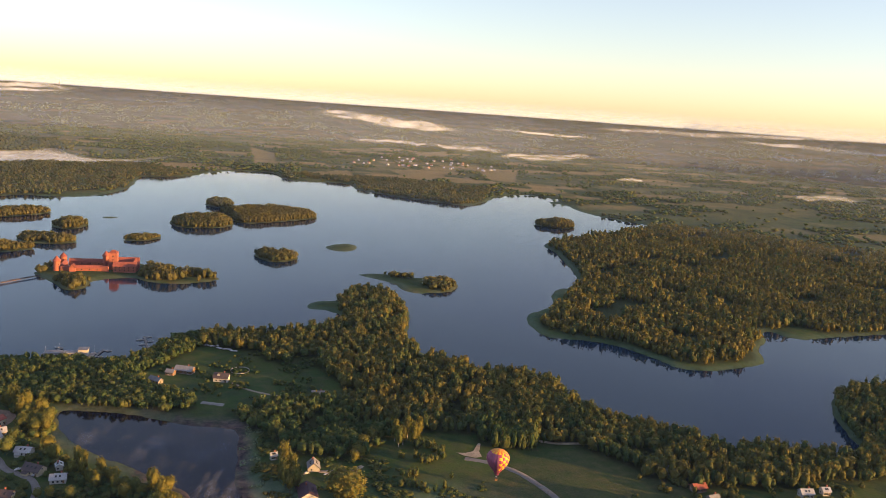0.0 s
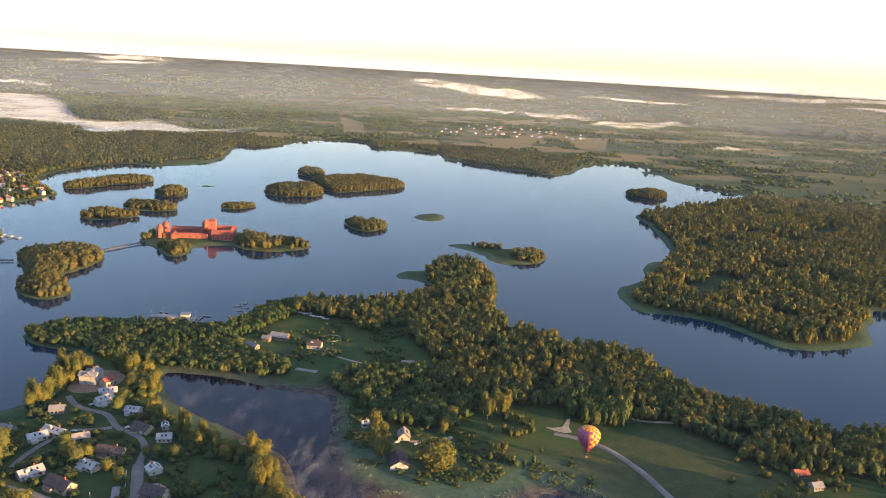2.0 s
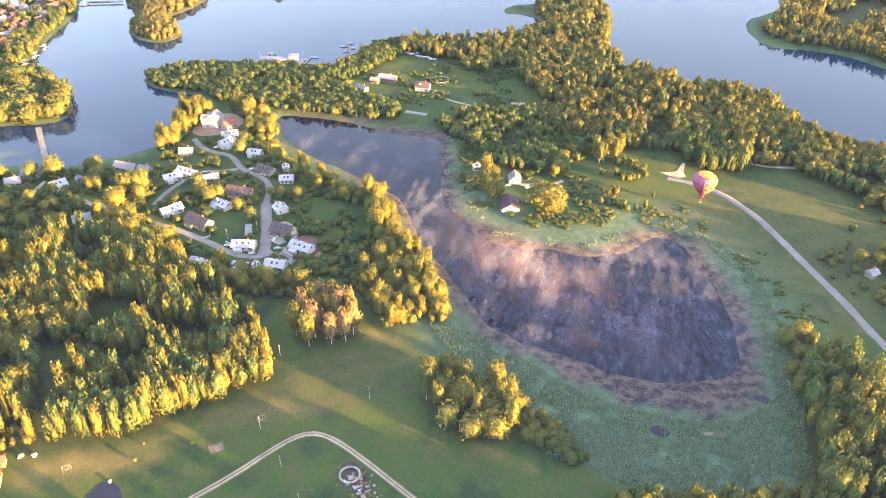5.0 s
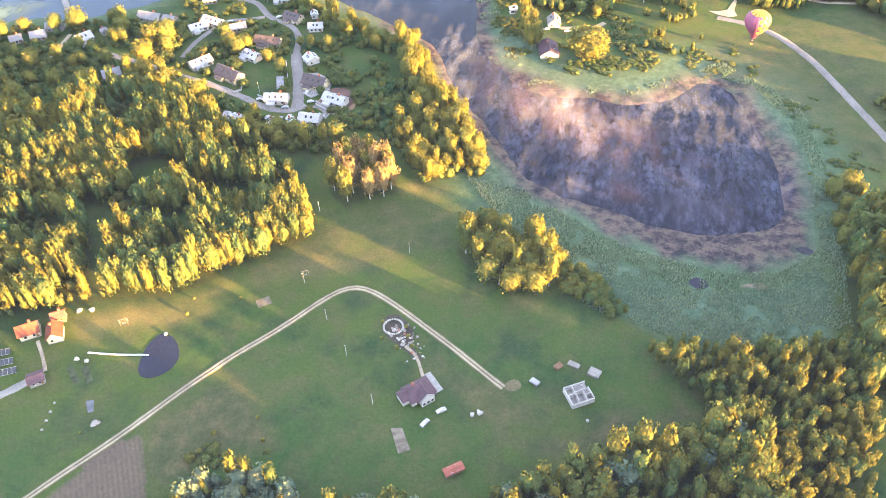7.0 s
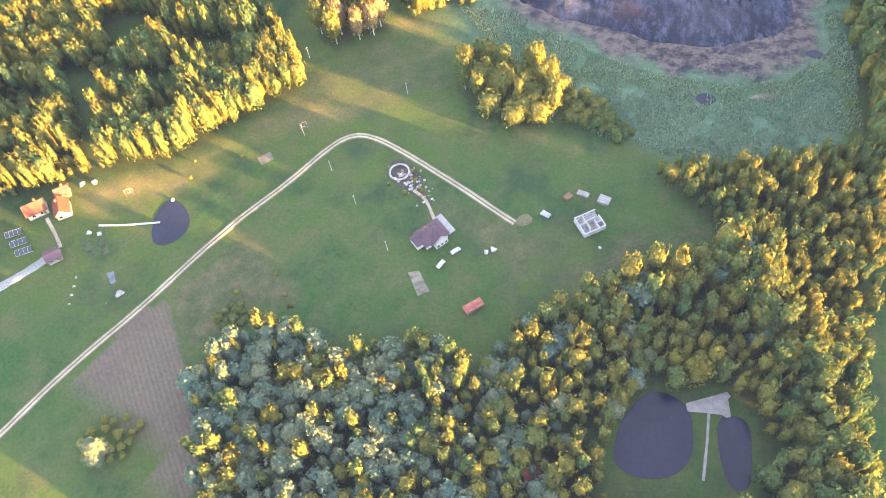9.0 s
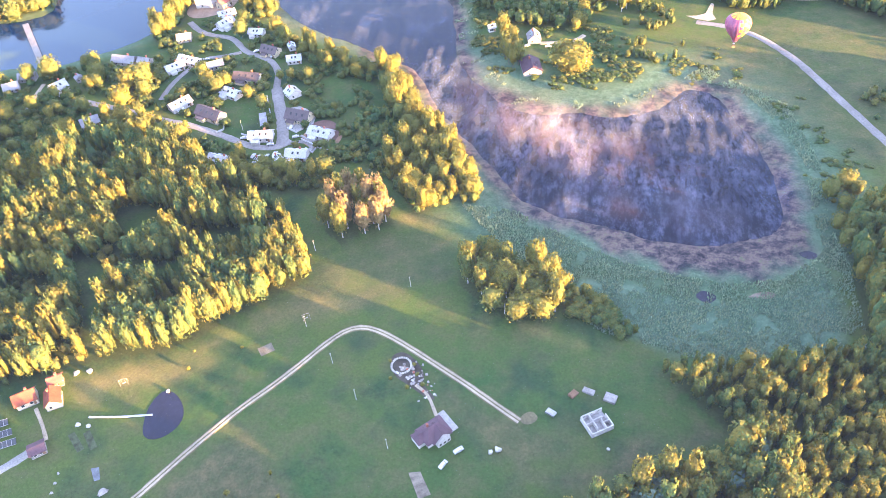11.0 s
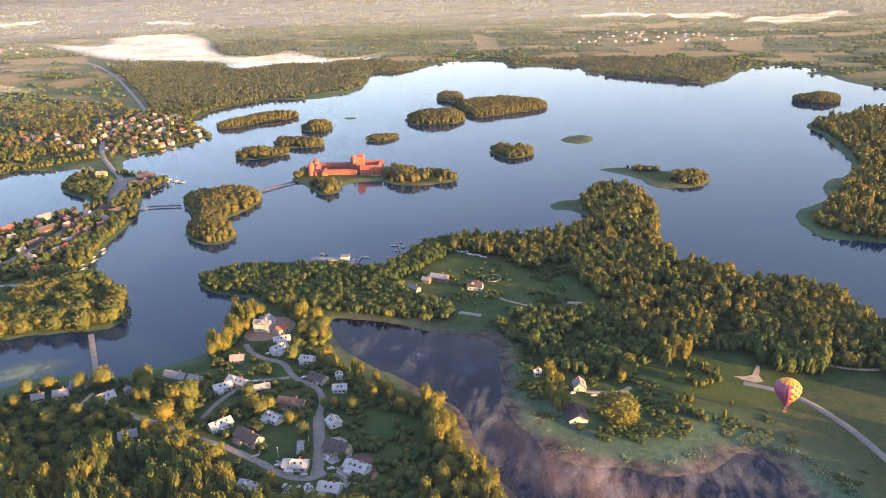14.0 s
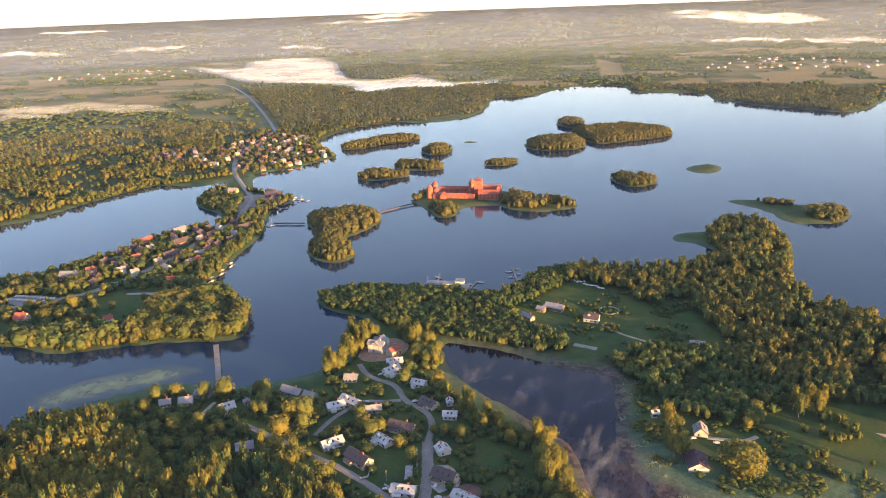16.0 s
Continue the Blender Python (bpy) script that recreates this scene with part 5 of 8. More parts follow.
def town_houses():
    rng = np.random.default_rng(61)
    west = [(-670, 553), (-683, 608), (-691, 663), (-706, 724), (-707, 764), (-670, 790), (-622, 799), (-589, 734), (-571, 672), (-567, 631), (-591, 610), (-616, 583), (-623, 548)]
    north = [(-790, 1080), (-740, 1150), (-745, 1230), (-830, 1300), (-900, 1420), (-1010, 1400), (-1000, 1260), (-1090, 1200), (-1070, 1110), (-900, 1070)]
    mound = [(-640, 425), (-520, 440), (-540, 500), (-660, 470)]
    far_a = [(-216, 3224), (-32, 3481), (389, 3508), (350, 3044), (-27, 2937)]
    far_b = [(-2912, 2784), (-2759, 2941), (-2336, 2496), (-2543, 2453)]
    for outline, spacing, odds, share in ((west, 17, (0.05, 0.75, 0.05, 0.15), 0.62), (north, 23, (0.12, 0.6, 0.1, 0.18), 0.75), (mound, 40, (0.4, 0.1, 0.0, 0.5), 0.6)):
        x, y, z = scatter(outline, spacing, rng, (WOOD_PARK, WOOD_CASTLE_SHORE) if outline is west else (), 9)
        for px, py in zip(x, y):
            if min([math.hypot(px - hx, py - hy) for hx, hy in BIG_SPOTS]) > 17 and rng.random() < share:
                style = ("town_red", "town_brown", "town_yellow", "town_white")[rng.choice(4, p=odds)]
                house(px, py, 70 + rng.uniform(-18, 18) + 90 * (rng.random() < 0.3), rng.uniform(8, 12.5), rng.uniform(6, 8), style, 1, "lakeside town houses")
    for px, py, turn, l, w, style in ((-672, 569, 20, 26, 12, "town_white"), (-674, 739, 75, 20, 12, "town_white"), (-686, 694, 80, 18, 12, "town_red"), (-745, 942, 10, 16, 8, "town_yellow"),
                                      (-560, 591, 30, 9, 8, "town_red"), (-622, 466, 15, 12, 11, "town_red"), (-542, 489, 40, 8, 7, "town_red"), (-668, 936, 20, 28, 11, "town_brown"), (-655, 912, 110, 18, 9, "town_brown"), (-682, 952, 20, 14, 9, "town_brown"), (-606, 778, 65, 18, 9, "town_brown"), (-905, 1100, 10, 20, 9, "town_white"), (-640, 700, 75, 24, 10, "town_brown"), (-620, 660, 75, 22, 9, "town_brown")):
        house(px, py, turn, l, w, style, 3, "lakeside town houses")
    for outline, number in ((far_a, 46), (far_b, 40)):
        p = np.array(outline)
        for _ in range(number):
            px, py = rng.uniform(p[:, 0].min(), p[:, 0].max()), rng.uniform(p[:, 1].min(), p[:, 1].max())
            house(px, py, rng.uniform(0, 180), rng.uniform(9, 14), 8, ("pale", "town_white", "town_red")[rng.integers(3)], 0, "far village houses")


town_houses()


def plant_everything():
    rng = np.random.default_rng(4)
    lanes = ROADS
    mixed = (("tall", 0.6), ("round", 0.37), ("cone", 0.03))
    x, y, z = scatter(GROVE_WEST, 4.5, rng, (GLADE_A, GLADE_B, GLADE_GAP), 4, lanes)
    keep = waves(x, y, 24, 21) + 0.5 * waves(x, y, 11, 19) > -0.3
    brush = ~keep & (rng.random(len(x)) < 0.75)
    woodland(x[brush], y[brush], z[brush], 6.5, 5.2, MIDDLE, rng, "low leafy undergrowth in the gaps of the wood", (("round", 0.7), ("tall", 0.3)), bole=0.0, tone=(0.0, 0.5))
    woodland(x[keep], y[keep], z[keep], 20, 6.4, NEAR, rng, "dense leafy birch and aspen wood lit by low sun", (("tall", 0.42), ("round", 0.55), ("cone", 0.03)), LEAF_LIGHT, tone=(0.05, 0.75))
    x, y, z = scatter(GROVE_SOUTH, 4.7, rng, (GLADE_POOL,), 4, lanes)
    keep = waves(x, y, 24, 22) + 0.4 * waves(x, y, 11, 18) > -0.85
    x, y, z = x[keep], y[keep], z[keep]
    # a tall ridge of old trees, younger growth to its east and north
    ridge = away(RIDGE_SOUTH, x, y, 40, False)
    young = (y > 178) | (x > np.interp(-y, [-170, -75], [66, 98]))
    grown = np.where(young, 0.82, 0.97) + 0.4 * np.clip(1.3 - ridge / 11, 0, 1)
    grey = ~young & (rng.random(len(x)) < np.clip(0.5 - (x + 40) / 130, 0.06, 0.7))
    for part_of, tall, wide, label, mix, leaves in ((~grey, 17, 6.6, "dense leafy wood round a small garden pool", (("tall", 0.65), ("round", 0.35)), LEAF_LIGHT),
                                                    (grey, 14, 7.4, "grey-green leafy willows in the field-side wood", (("round", 0.8), ("tall", 0.2)), LEAF_GREY)):
        woodland(x[part_of], y[part_of], z[part_of], tall, wide, NEAR, rng, label, mix, leaves, tone=(0.0, 0.5) if leaves is LEAF_GREY else (0.05, 0.7), size=grown[part_of], emergent=0.45)
    x, y, z = scatter(GROVE_FAR_WEST, 5.2, rng, (), 4, lanes)
    keep = clear_of_houses(x, y, 11)
    # paler, riper leaves put golden sunlight into these crowns' colour
    woodland(x[keep], y[keep], z[keep], 14, 7, MIDDLE, rng, "leafy wood on the village's western shore", mixed, LEAF_LIGHT, tone=(0.2, 0.9))
    x, y, z = scatter(EAST_WOOD, 5.4, rng, (), 4, lanes)
    woodland(x, y, z, 18, 7.5, NEAR, rng, "leafy wood on the marsh edge", (("round", 0.55), ("tall", 0.45)), LEAF_LIGHT)
    for outline in (SHADE_GROVE_OUTER, SHADE_GROVE_ROADSIDE):
        x, y, z = scatter(outline, 7.5, rng, (), 4, lanes)
        woodland(x, y, z, 16 if outline is SHADE_GROVE_OUTER else 20, 9, MIDDLE, rng, "tall unseen wood added east of the fields for shade", mixed)
    x, y, z = scatter(BANK_BUSH, 3.2, rng, (), 1, lanes)
    woodland(x, y, z, 5.5, 4.6, NEAR, rng, "green willow bushes between meadow and reeds", (("round", 1.0),), LEAF_LIGHT, bole=0.0)
    for outline, tall, label in ((WOOD_NORTH, 12.5, "leafy forest on the peninsula"), (YOUNG_BIRCH, 12, "young leafy birch wood above the pond"), (WOOD_SLOPE, 11, "green leafy wood on the slope below the manor"),
                                 (HEDGE_WEST, 8.5, "leafy trees along the peninsula shore"), (SHORE_EAST_WOOD, 13, "leafy wood between road and lake")):
        x, y, z = scatter(outline, 4.6 if outline is HEDGE_WEST else 5.8, rng, (SPIT,) if outline is WOOD_SLOPE else (GLADE_MANOR, SPIT), 3, lanes)
        keep = waves(x, y, 34, 23) + 0.4 * waves(x, y, 14, 20) > (-0.4 if outline is WOOD_NORTH else -0.5)
        if outline is HEDGE_WEST:
            # a close young plantation on the slope towards the pond
            keep = waves(x, y, 30, 23) > -0.8
        # the slope and shore woods get the greener leaves in place of shade
        woodland(x[keep], y[keep], z[keep], tall, 7.4, MIDDLE, rng, label, (("round", 0.55), ("tall", 0.43), ("cone", 0.02)), LEAF_GREEN if outline in (YOUNG_BIRCH, HEDGE_WEST, WOOD_SLOPE) else LEAF, emergent=0.2 if outline in (HEDGE_WEST, WOOD_SLOPE) else 0.45,
                 tone=(0.0, 0.45) if outline in (YOUNG_BIRCH, HEDGE_WEST, WOOD_SLOPE) else (0.05, 0.7))
        brush = ~keep & (rng.random(len(x)) < (0.7 if outline is HEDGE_WEST else 0.6))
        woodland(x[brush], y[brush], z[brush], 3.4, 6.0, DISTANT, rng, "low leafy scrub in the gaps of the wood", (("round", 1.0),), LEAF_DARK if outline is HEDGE_WEST else None, bole=0.0, tone=(0.0, 0.4))
    x, y, z = scatter(WOOD_CAPE, 8.0, rng, (), 9)
    keep = waves(x, y, 75, 24) + 0.4 * waves(x, y, 30, 25) > -0.42
    woodland(x[keep], y[keep], z[keep], 14, 8.5, FAR, rng, "leafy forest on the wooded cape", (("round", 0.65), ("tall", 0.35)), LEAF, tone=(0.1, 0.8), bole=0.0)
    for outline, spacing in ((WOOD_PARK, 9.5), (WOOD_CASTLE_SHORE, 8)):
        x, y, z = scatter(outline, spacing, rng, (), 3)
        keep = waves(x, y, 27, 63) + 0.5 * waves(x, y, 12, 65) > (-0.1 if outline is WOOD_PARK else -0.3)
        x, y, z = x[keep], y[keep], z[keep]
        woodland(x, y, z, 16, 14, NEAR if outline is WOOD_PARK else MIDDLE, rng, "round leafy park trees on the old castle mound", (("round", 1.0),), LEAF_GREEN, tone=(0.1, 0.8), bole=0.02)
    for name, outline in ISLES.items():
        if name in ("flat", "tiny", "reed"):
            continue
        x, y, z = scatter(outline, 6.2, rng, (CASTLE_YARD,), 3.0)
        if name == "marsh":
            free = (np.hypot((x - 15) / 26, (y - 1078) / 15) < 1) | (np.hypot((x - 76) / 27, (y - 1030) / 30) < 1)
            x, y, z = x[free], y[free], z[free]
        if name == "castle":
            free = (x < -452) | (x > -330) | (y < 945)
            free &= (x < -296) | ((waves(x, y, 14, 70) > 0.1) & (x < -232))
            x, y, z = x[free], y[free], z[free]
        keep = waves(x, y, 26, 26) > -0.7
        x, y, z = x[keep], y[keep], z[keep]
        woodland(x, y, z, 9 if name in ("small", "marsh") else 13.5, 9, MIDDLE if name in ("karaim", "castle") else DISTANT, rng, "leafy trees covering a small lake island", (("round", 1.0),), LEAF_DARK, bole=0.0, tone=(0.4, 1.1), size=np.clip(0.6 + shore(x, y) / 34, 0, 1.1), emergent=0.6)
    for outline, label, gap in ((WOOD_TOWN, "leafy woods behind the town", 0.05), (WOOD_RIDGE, "leafy forest on the far lake shore", -0.5), (WOOD_FAR, "leafy forest on the north shore", -0.35)):
        x, y, z = scatter(outline, 8.6, rng, (), 7, ((WAY_TOWN_ROAD, 14), (WAY_MAIN_STREET, 9)))
        edge = np.clip((away(outline, x, y, 60) - 8) / 50, 0, 1)
        keep = (waves(x, y, 95, 51) + 0.6 * waves(x, y, 33, 52) > gap * (0.4 + 0.6 * edge)) | ((shore(x, y) < 26) & (outline is WOOD_TOWN))
        if outline is WOOD_TOWN:
            keep &= clear_of_houses(x, y, 11)
        woodland(x[keep], y[keep], z[keep], 11.5, 9.5, FAR, rng, label, (("round", 0.75), ("tall", 0.25)), LEAF if outline is WOOD_TOWN else LEAF_DARK, bole=0.0, tone=(0.0, 0.65))
        low = ~keep & (rng.random(len(x)) < 0.22)
        woodland(x[low], y[low], z[low], 7, 8, FAR, rng, "scattered leafy trees and bushes in open land", (("round", 1.0),), bole=0.0, tone=(0.0, 0.7))
    x, y, z = scatter([(-1456, 2590), (-1300, 2590), (-1190, 2745), (-1290, 3060), (-1560, 3150), (-1690, 2990)], 15, rng, (), 2)
    woodland(x, y, z, 15, 17, TINY, rng, "dark wooded point reaching into the far lake", (("round", 0.8), ("tall", 0.2)), LEAF_DARK, bole=0.0, tone=(0.0, 0.4))
    x, y, z = scatter(NORTH_BANK, 6.8, rng, (), 2)
    woodland(x, y, z, 9, 8, FAR, rng, "leafy trees on the bank below the town's woods", (("round", 0.75), ("tall", 0.25)), LEAF_GREEN, bole=0.0, tone=(0.1, 0.8))
    for x, y, size in ((-598, 471, 0.8), (-588, 476, 0.7), (-572, 503, 0.85), (-598, 502, 0.9), (-584, 512, 0.75), (-607, 472, 0.7), (-517, 489, 0.6), (-560, 512, 0.6), (-548, 540, 0.6), (-606, 548, 0.7), (-640, 540, 0.7), (-662, 535, 0.6)):
        tree_at(BROAD, x, y, on_ground(x, y), rng, "broad leafy tree on the lawn of the old castle park", "park trees", size=size)
    # the country beyond the lakes
    r = np.sqrt(rng.uniform(1500.0**2, 4400.0**2, 62000))
    a = np.radians(rng.uniform(-62, 46, len(r)))
    x, y = r * np.sin(a), r * np.cos(a)
    r2 = 4400 / (1 - rng.uniform(0, 0.84, 24000))
    a2 = np.radians(rng.uniform(-62, 46, len(r2)))
    x, y = np.concatenate([x, r2 * np.sin(a2)]), np.concatenate([y, r2 * np.cos(a2)])
    d = shore(x, y)
    wood, dry = patchwork(x, y)
    keep = (d > 10) & ((wood > 0.5) | (rng.random(len(x)) < 0.03)) & ~(inside(FIELDS_WEST, x, y) & (waves(x, y, 60, 4) < 0.1)) & ~(inside(OPEN_NORTH, x, y) & (waves(x, y * 2, 120, 4) < 0.12)) & (inside(NORTHLAND, x, y) | (y > 1500))
    for outline in [WOOD_TOWN, WOOD_RIDGE, WOOD_CAPE] + FAR_FIELDS:
        keep &= ~inside(outline, x, y)
    keep &= away(WAY_TOWN_ROAD, x, y, 40, False) > 20
    x, y, d = x[keep], y[keep], d[keep]
    px, py, pz, size = far_place(x, y)
    z = np.where(size < 1, pz, height(x, y, d))
    woodland(px, py, z, 9.5, 13, TINY, rng, "scattered leafy woods and hedges of the far country", (("round", 0.8), ("tall", 0.2)), LEAF_GREEN, bole=0.0, size=np.where(size < 1, size * (1 + 1.6 * (1 - size)), 1.0), tone=(0.0, 0.4))
    # single trees
    planted(CLUMP, 7.0, (BROAD, BIRCH), (0.6, 0.4), "golden-lit birch and lime tree in a meadow clump", "meadow clump", 31, 1.0)
    planted(BANK, 7.5, (TALL, BROAD), (0.7, 0.3), "tall leafy tree on the pond bank", "pond bank trees", 32, 0.85)
    planted(BANK_BIRCH, 7.0, (BIRCH, ASPEN), (0.55, 0.45), "tall pale-stemmed birch with thin dry leaves", "pale birches", 33, 1.0)
    planted(STREET_ROW, 10.5, (BROAD, TALL), (0.6, 0.4), "leafy garden tree behind the village street", "street trees", 34, 0.8)
    for outline in (BANK, POND_ROW, TIP_WEST, TIP_EAST, BANK_SLOPE):
        x, y, z = scatter(outline, 4.2, rng, (), 2, lanes)
        keep = clear_of_houses(x, y, 9) & (waves(x, y, 15, 28) > -0.45)
        woodland(x[keep], y[keep], z[keep], 6.5, 5.2, MIDDLE, rng, "leafy undergrowth beneath the bank trees", (("round", 0.8), ("tall", 0.2)), LEAF_LIGHT, bole=0.0, tone=(0.0, 0.6))
    planted(POND_ROW, 8.0, (BROAD, TALL), (0.5, 0.5), "leafy tree on the pond's shore", "pond shore trees", 35, 0.7)
    planted(TIP_WEST, 7.0, (BROAD, TALL), (0.5, 0.5), "leafy shore tree at the tip of the village", "tip trees", 36, 0.85)
    planted(TIP_EAST, 9.0, (BROAD, TALL), (0.5, 0.5), "leafy tree beside the white villa", "tip trees", 37, 0.85)
    planted(GARDENS_WEST, 17, (BROAD,), (1.0,), "round golden-green garden tree", "old gardens", 38, 0.75)
    for outline, spacing, tall in ((GARDENS_WEST, 5.0, 5.0), (STREET_ROW, 5.5, 6.0), (SETTLEMENT, 4.0, 4.0)):
        x, y, z = scatter(outline, spacing, rng, (LAWN_A, LAWN_B, HOUSE_YARD), 2, lanes)
        keep = clear_of_houses(x, y, 8.5) & (waves(x, y, 13, 27) + 0.6 * waves(x, y, 6, 29) > (-0.75 if outline is not SETTLEMENT else -0.05))
        woodland(x[keep], y[keep], z[keep], tall * 1.15, 5.2, MIDDLE, rng, "dense leafy garden bushes between the houses", (("round", 1.0),), LEAF_GREEN, bole=0.0, tone=(0.0, 0.45))
    for outline, spacing, share in ((TOWN_GREEN, 8.0, 0.0), (TOWN_NORTH_GREEN, 11, 0.0)):
        x, y, z = scatter(outline, spacing, rng, (PARK_LAWN, PARKING), 5, ((WAY_MAIN_STREET, 9),))
        keep = clear_of_houses(x, y, 8.5) & (waves(x, y, 24, 61) + 0.5 * waves(x, y, 9, 62) > -0.4)
        woodland(x[keep], y[keep], z[keep], 9.5, 9, MIDDLE, rng, "leafy trees between the houses of the town", (("round", 0.8), ("tall", 0.2)), bole=0.0, tone=(0.0, 0.6))
    x, y, z = scatter(TOWN_SHORE, 6.0, rng, (WOOD_PARK,), 2.5)
    keep = (shore(x, y) < 17) & clear_of_houses(x, y, 7) & (waves(x, y, 30, 64) > -0.3) & (y < 960)
    woodland(x[keep], y[keep], z[keep], 8.5, 6.5, MIDDLE, rng, "leafy trees along the town's waterfront", mixed, bole=0.0, tone=(0.0, 0.45))
    # scrub and tall herbs over the marshy meadow
    meadow = [(40, 440), (75, 470), (100, 470), (150, 350), (170, 300), (118, 280), (112, 350), (90, 410), (50, 425)]
    for outline, spacing, tall, gap, label in ((meadow, 3.6, 1.1, 0.35, "low green willow scrub on the wet meadow"), (MANOR_SCRUB, 5.0, 3.6, 0.2, "low green bushes on the manor meadow"),
                                               (BANK_SCRUB, 3.2, 2.0, 0.1, "green scrub and tall herbs along the pond bank"), (FIELD_SCRUB, 3.6, 1.5, 0.55, "dark green scrub beside the gravel track")):
        x, y, z = scatter(outline, spacing, rng, (), 3, lanes)
        keep = clear_of_houses(x, y, 9) & (waves(x, y, 21, 66) + 0.7 * waves(x, y, 8, 67) > gap)
        woodland(x[keep], y[keep], z[keep], tall, 4.0, DISTANT if outline is MANOR_SCRUB else MIDDLE, rng, label, (("round", 1.0),), LEAF_GREEN, bole=0.0, tone=(0.0, 0.35))
    # hedges and bushes round the roadside houses
    hx, hy = np.array([r[0] for r in EAST_SIDE]), np.array([r[1] for r in EAST_SIDE])
    bx = (hx[:, None] + rng.normal(0, 15, (len(hx), 26))).ravel()
    by = (hy[:, None] + rng.normal(0, 15, (len(hx), 26))).ravel()
    keep = clear_of_houses(bx, by, 8) & (away(WAY_HIGHWAY, bx, by, 20, False) > 6) & (shore(bx, by) > 3)
    bx, by = bx[keep], by[keep]
    woodland(bx, by, height(bx, by), 5.0, 5.0, MIDDLE, rng, "green leafy garden bushes round the roadside houses", (("round", 0.7), ("tall", 0.3)), bole=0.0, tone=(0.0, 0.6))
    gold = np.random.default_rng(49)
    for x, y, size in ((-289, 396, 1.2), (-282, 400, 1.1), (-285, 376, 1.1), (-237, 399, 0.9), (-228, 393, 0.8), (-245, 409, 0.8), (-227, 404, 0.8), (-207, 389, 0.75), (-194, 378, 0.7),
                       (-242, 482, 0.9), (-238, 465, 0.8), (-247, 506, 1.1), (-193, 412, 0.6), (-186, 413, 0.6), (-173, 411, 0.8), (-336, 423, 0.7), (-328, 421, 0.8), (-323, 410, 0.6),
                       (-325, 367, 0.6), (-405, 358, 0.8), (-398, 388, 0.8), (-388, 398, 0.9), (-352, 407, 1.1), (-318, 408, 0.8), (-236, 357, 0.4), (-255, 361, 0.5), (-256, 348, 0.9), (-263, 342, 0.9), (-283, 354, 0.9), (-148, 378, 0.5), (-368, 404, 1.0)):
        tree_at(BROAD, x, y, on_ground(x, y), gold, "broad golden-lit tree between the village houses", "village trees", size=size)
    planted(FIELD_COPSE, 4.6, (BUSH, WILLOW), (0.75, 0.25), "grey-green willow at the field's edge", "field copse", 39, 0.85)
    planted(MARSH_BUSH, 6.5, (BROAD, BUSH), (0.4, 0.6), "dense green marsh bush", "marsh bushes", 40, 0.8, name="bush")
    planted(SAND_BUSH, 7.0, (BROAD, BUSH), (0.5, 0.5), "leafy bush beside the sandy bank", "marsh bushes", 41, 0.8, name="bush")
    planted(GARDEN_EAST, 9.0, (BROAD, BUSH), (0.5, 0.5), "leafy garden tree round a cottage", "east gardens", 42, 0.7)
    planted(FARM_ROW, 6.0, (TALL,), (1.0,), "tall golden poplar in the farmyard row", "farm row", 43, 0.8)
    planted(BIRCHES, 7.0, (BIRCH,), (1.0,), "slender birch in a group beside the meadow", "meadow birches", 44, 0.85)
    for outline, spacing, tall, wide, label in ((THICKET, 3.8, 6.5, 5.0, "dark green willow thicket beside the road"), (BALLOON_GROVE, 4.6, 16, 7.6, "tall leafy grove beside the road fork")):
        x, y, z = scatter(outline, spacing, rng, (), 1, lanes)
        keep = waves(x, y, 16, 29) + 0.5 * waves(x, y, 7, 30) > (0.2 if outline is THICKET else -0.9)
        woodland(x[keep], y[keep], z[keep], tall, wide, MIDDLE, rng, label, (("round", 0.6), ("tall", 0.4)), LEAF_GREEN, bole=0.0, tone=(0.0, 0.4), emergent=0.3)
    planted(THICKET_B, 8.0, (BROAD, BUSH), (0.6, 0.4), "green meadow tree in a loose thicket", "thicket", 46, 0.8)
    rng = np.random.default_rng(48)
    tree_at(OAK_KIND, -9, 428, on_ground(-9, 428), rng, "huge round oak in golden light beside the farm", "", size=1.25)


BANK_SLOPE = [(-150, 330), (-120, 330), (-100, 316), (-112, 340), (-100, 356), (-118, 382), (-132, 372), (-128, 345)]
HOUSE_YARD = [(-159.3, 349.9), (-150.6, 344.6), (-142.2, 343.6), (-138.9, 355.0), (-143.5, 365.7), (-151.7, 369.3), (-160.9, 362.7)]
LAWN_A = [(-220, 383), (-197, 388), (-187, 364), (-194, 349), (-216, 364)]
LAWN_B = [(-167, 413), (-147, 418), (-138, 389), (-153, 378)]
SETTLEMENT = [(-300, 470), (-250, 500), (-190, 450), (-130, 400), (-120, 340), (-160, 310), (-240, 330), (-290, 380)]
PARK_LAWN = [(-592, 488), (-530, 498), (-520, 545), (-560, 572), (-602, 556)]
PARKING = [(-692, 495), (-686, 516), (-650, 522), (-628, 510), (-645, 492)]
NORTH_BANK = [(-940, 816), (-930, 969), (-835, 1036), (-800, 1062), (-835, 1040), (-855, 1005), (-890, 945), (-912, 870)]
TOWN_GREEN = [(-790, 520), (-560, 430), (-440, 480), (-430, 560), (-530, 610), (-560, 720), (-610, 810), (-660, 900), (-770, 930), (-700, 800), (-690, 660), (-720, 590)]
TOWN_NORTH_GREEN = [(-830, 1050), (-740, 1130), (-730, 1250), (-840, 1340), (-900, 1480), (-1060, 1450), (-950, 1240)]
CASTLE_YARD = [(-450, 974), (-450, 1006), (-395, 1030), (-332, 1030), (-332, 990), (-390, 976)]
MANOR_SCRUB = [(-195, 640), (-150, 585), (-60, 580), (-40, 640), (-90, 690), (-170, 680)]
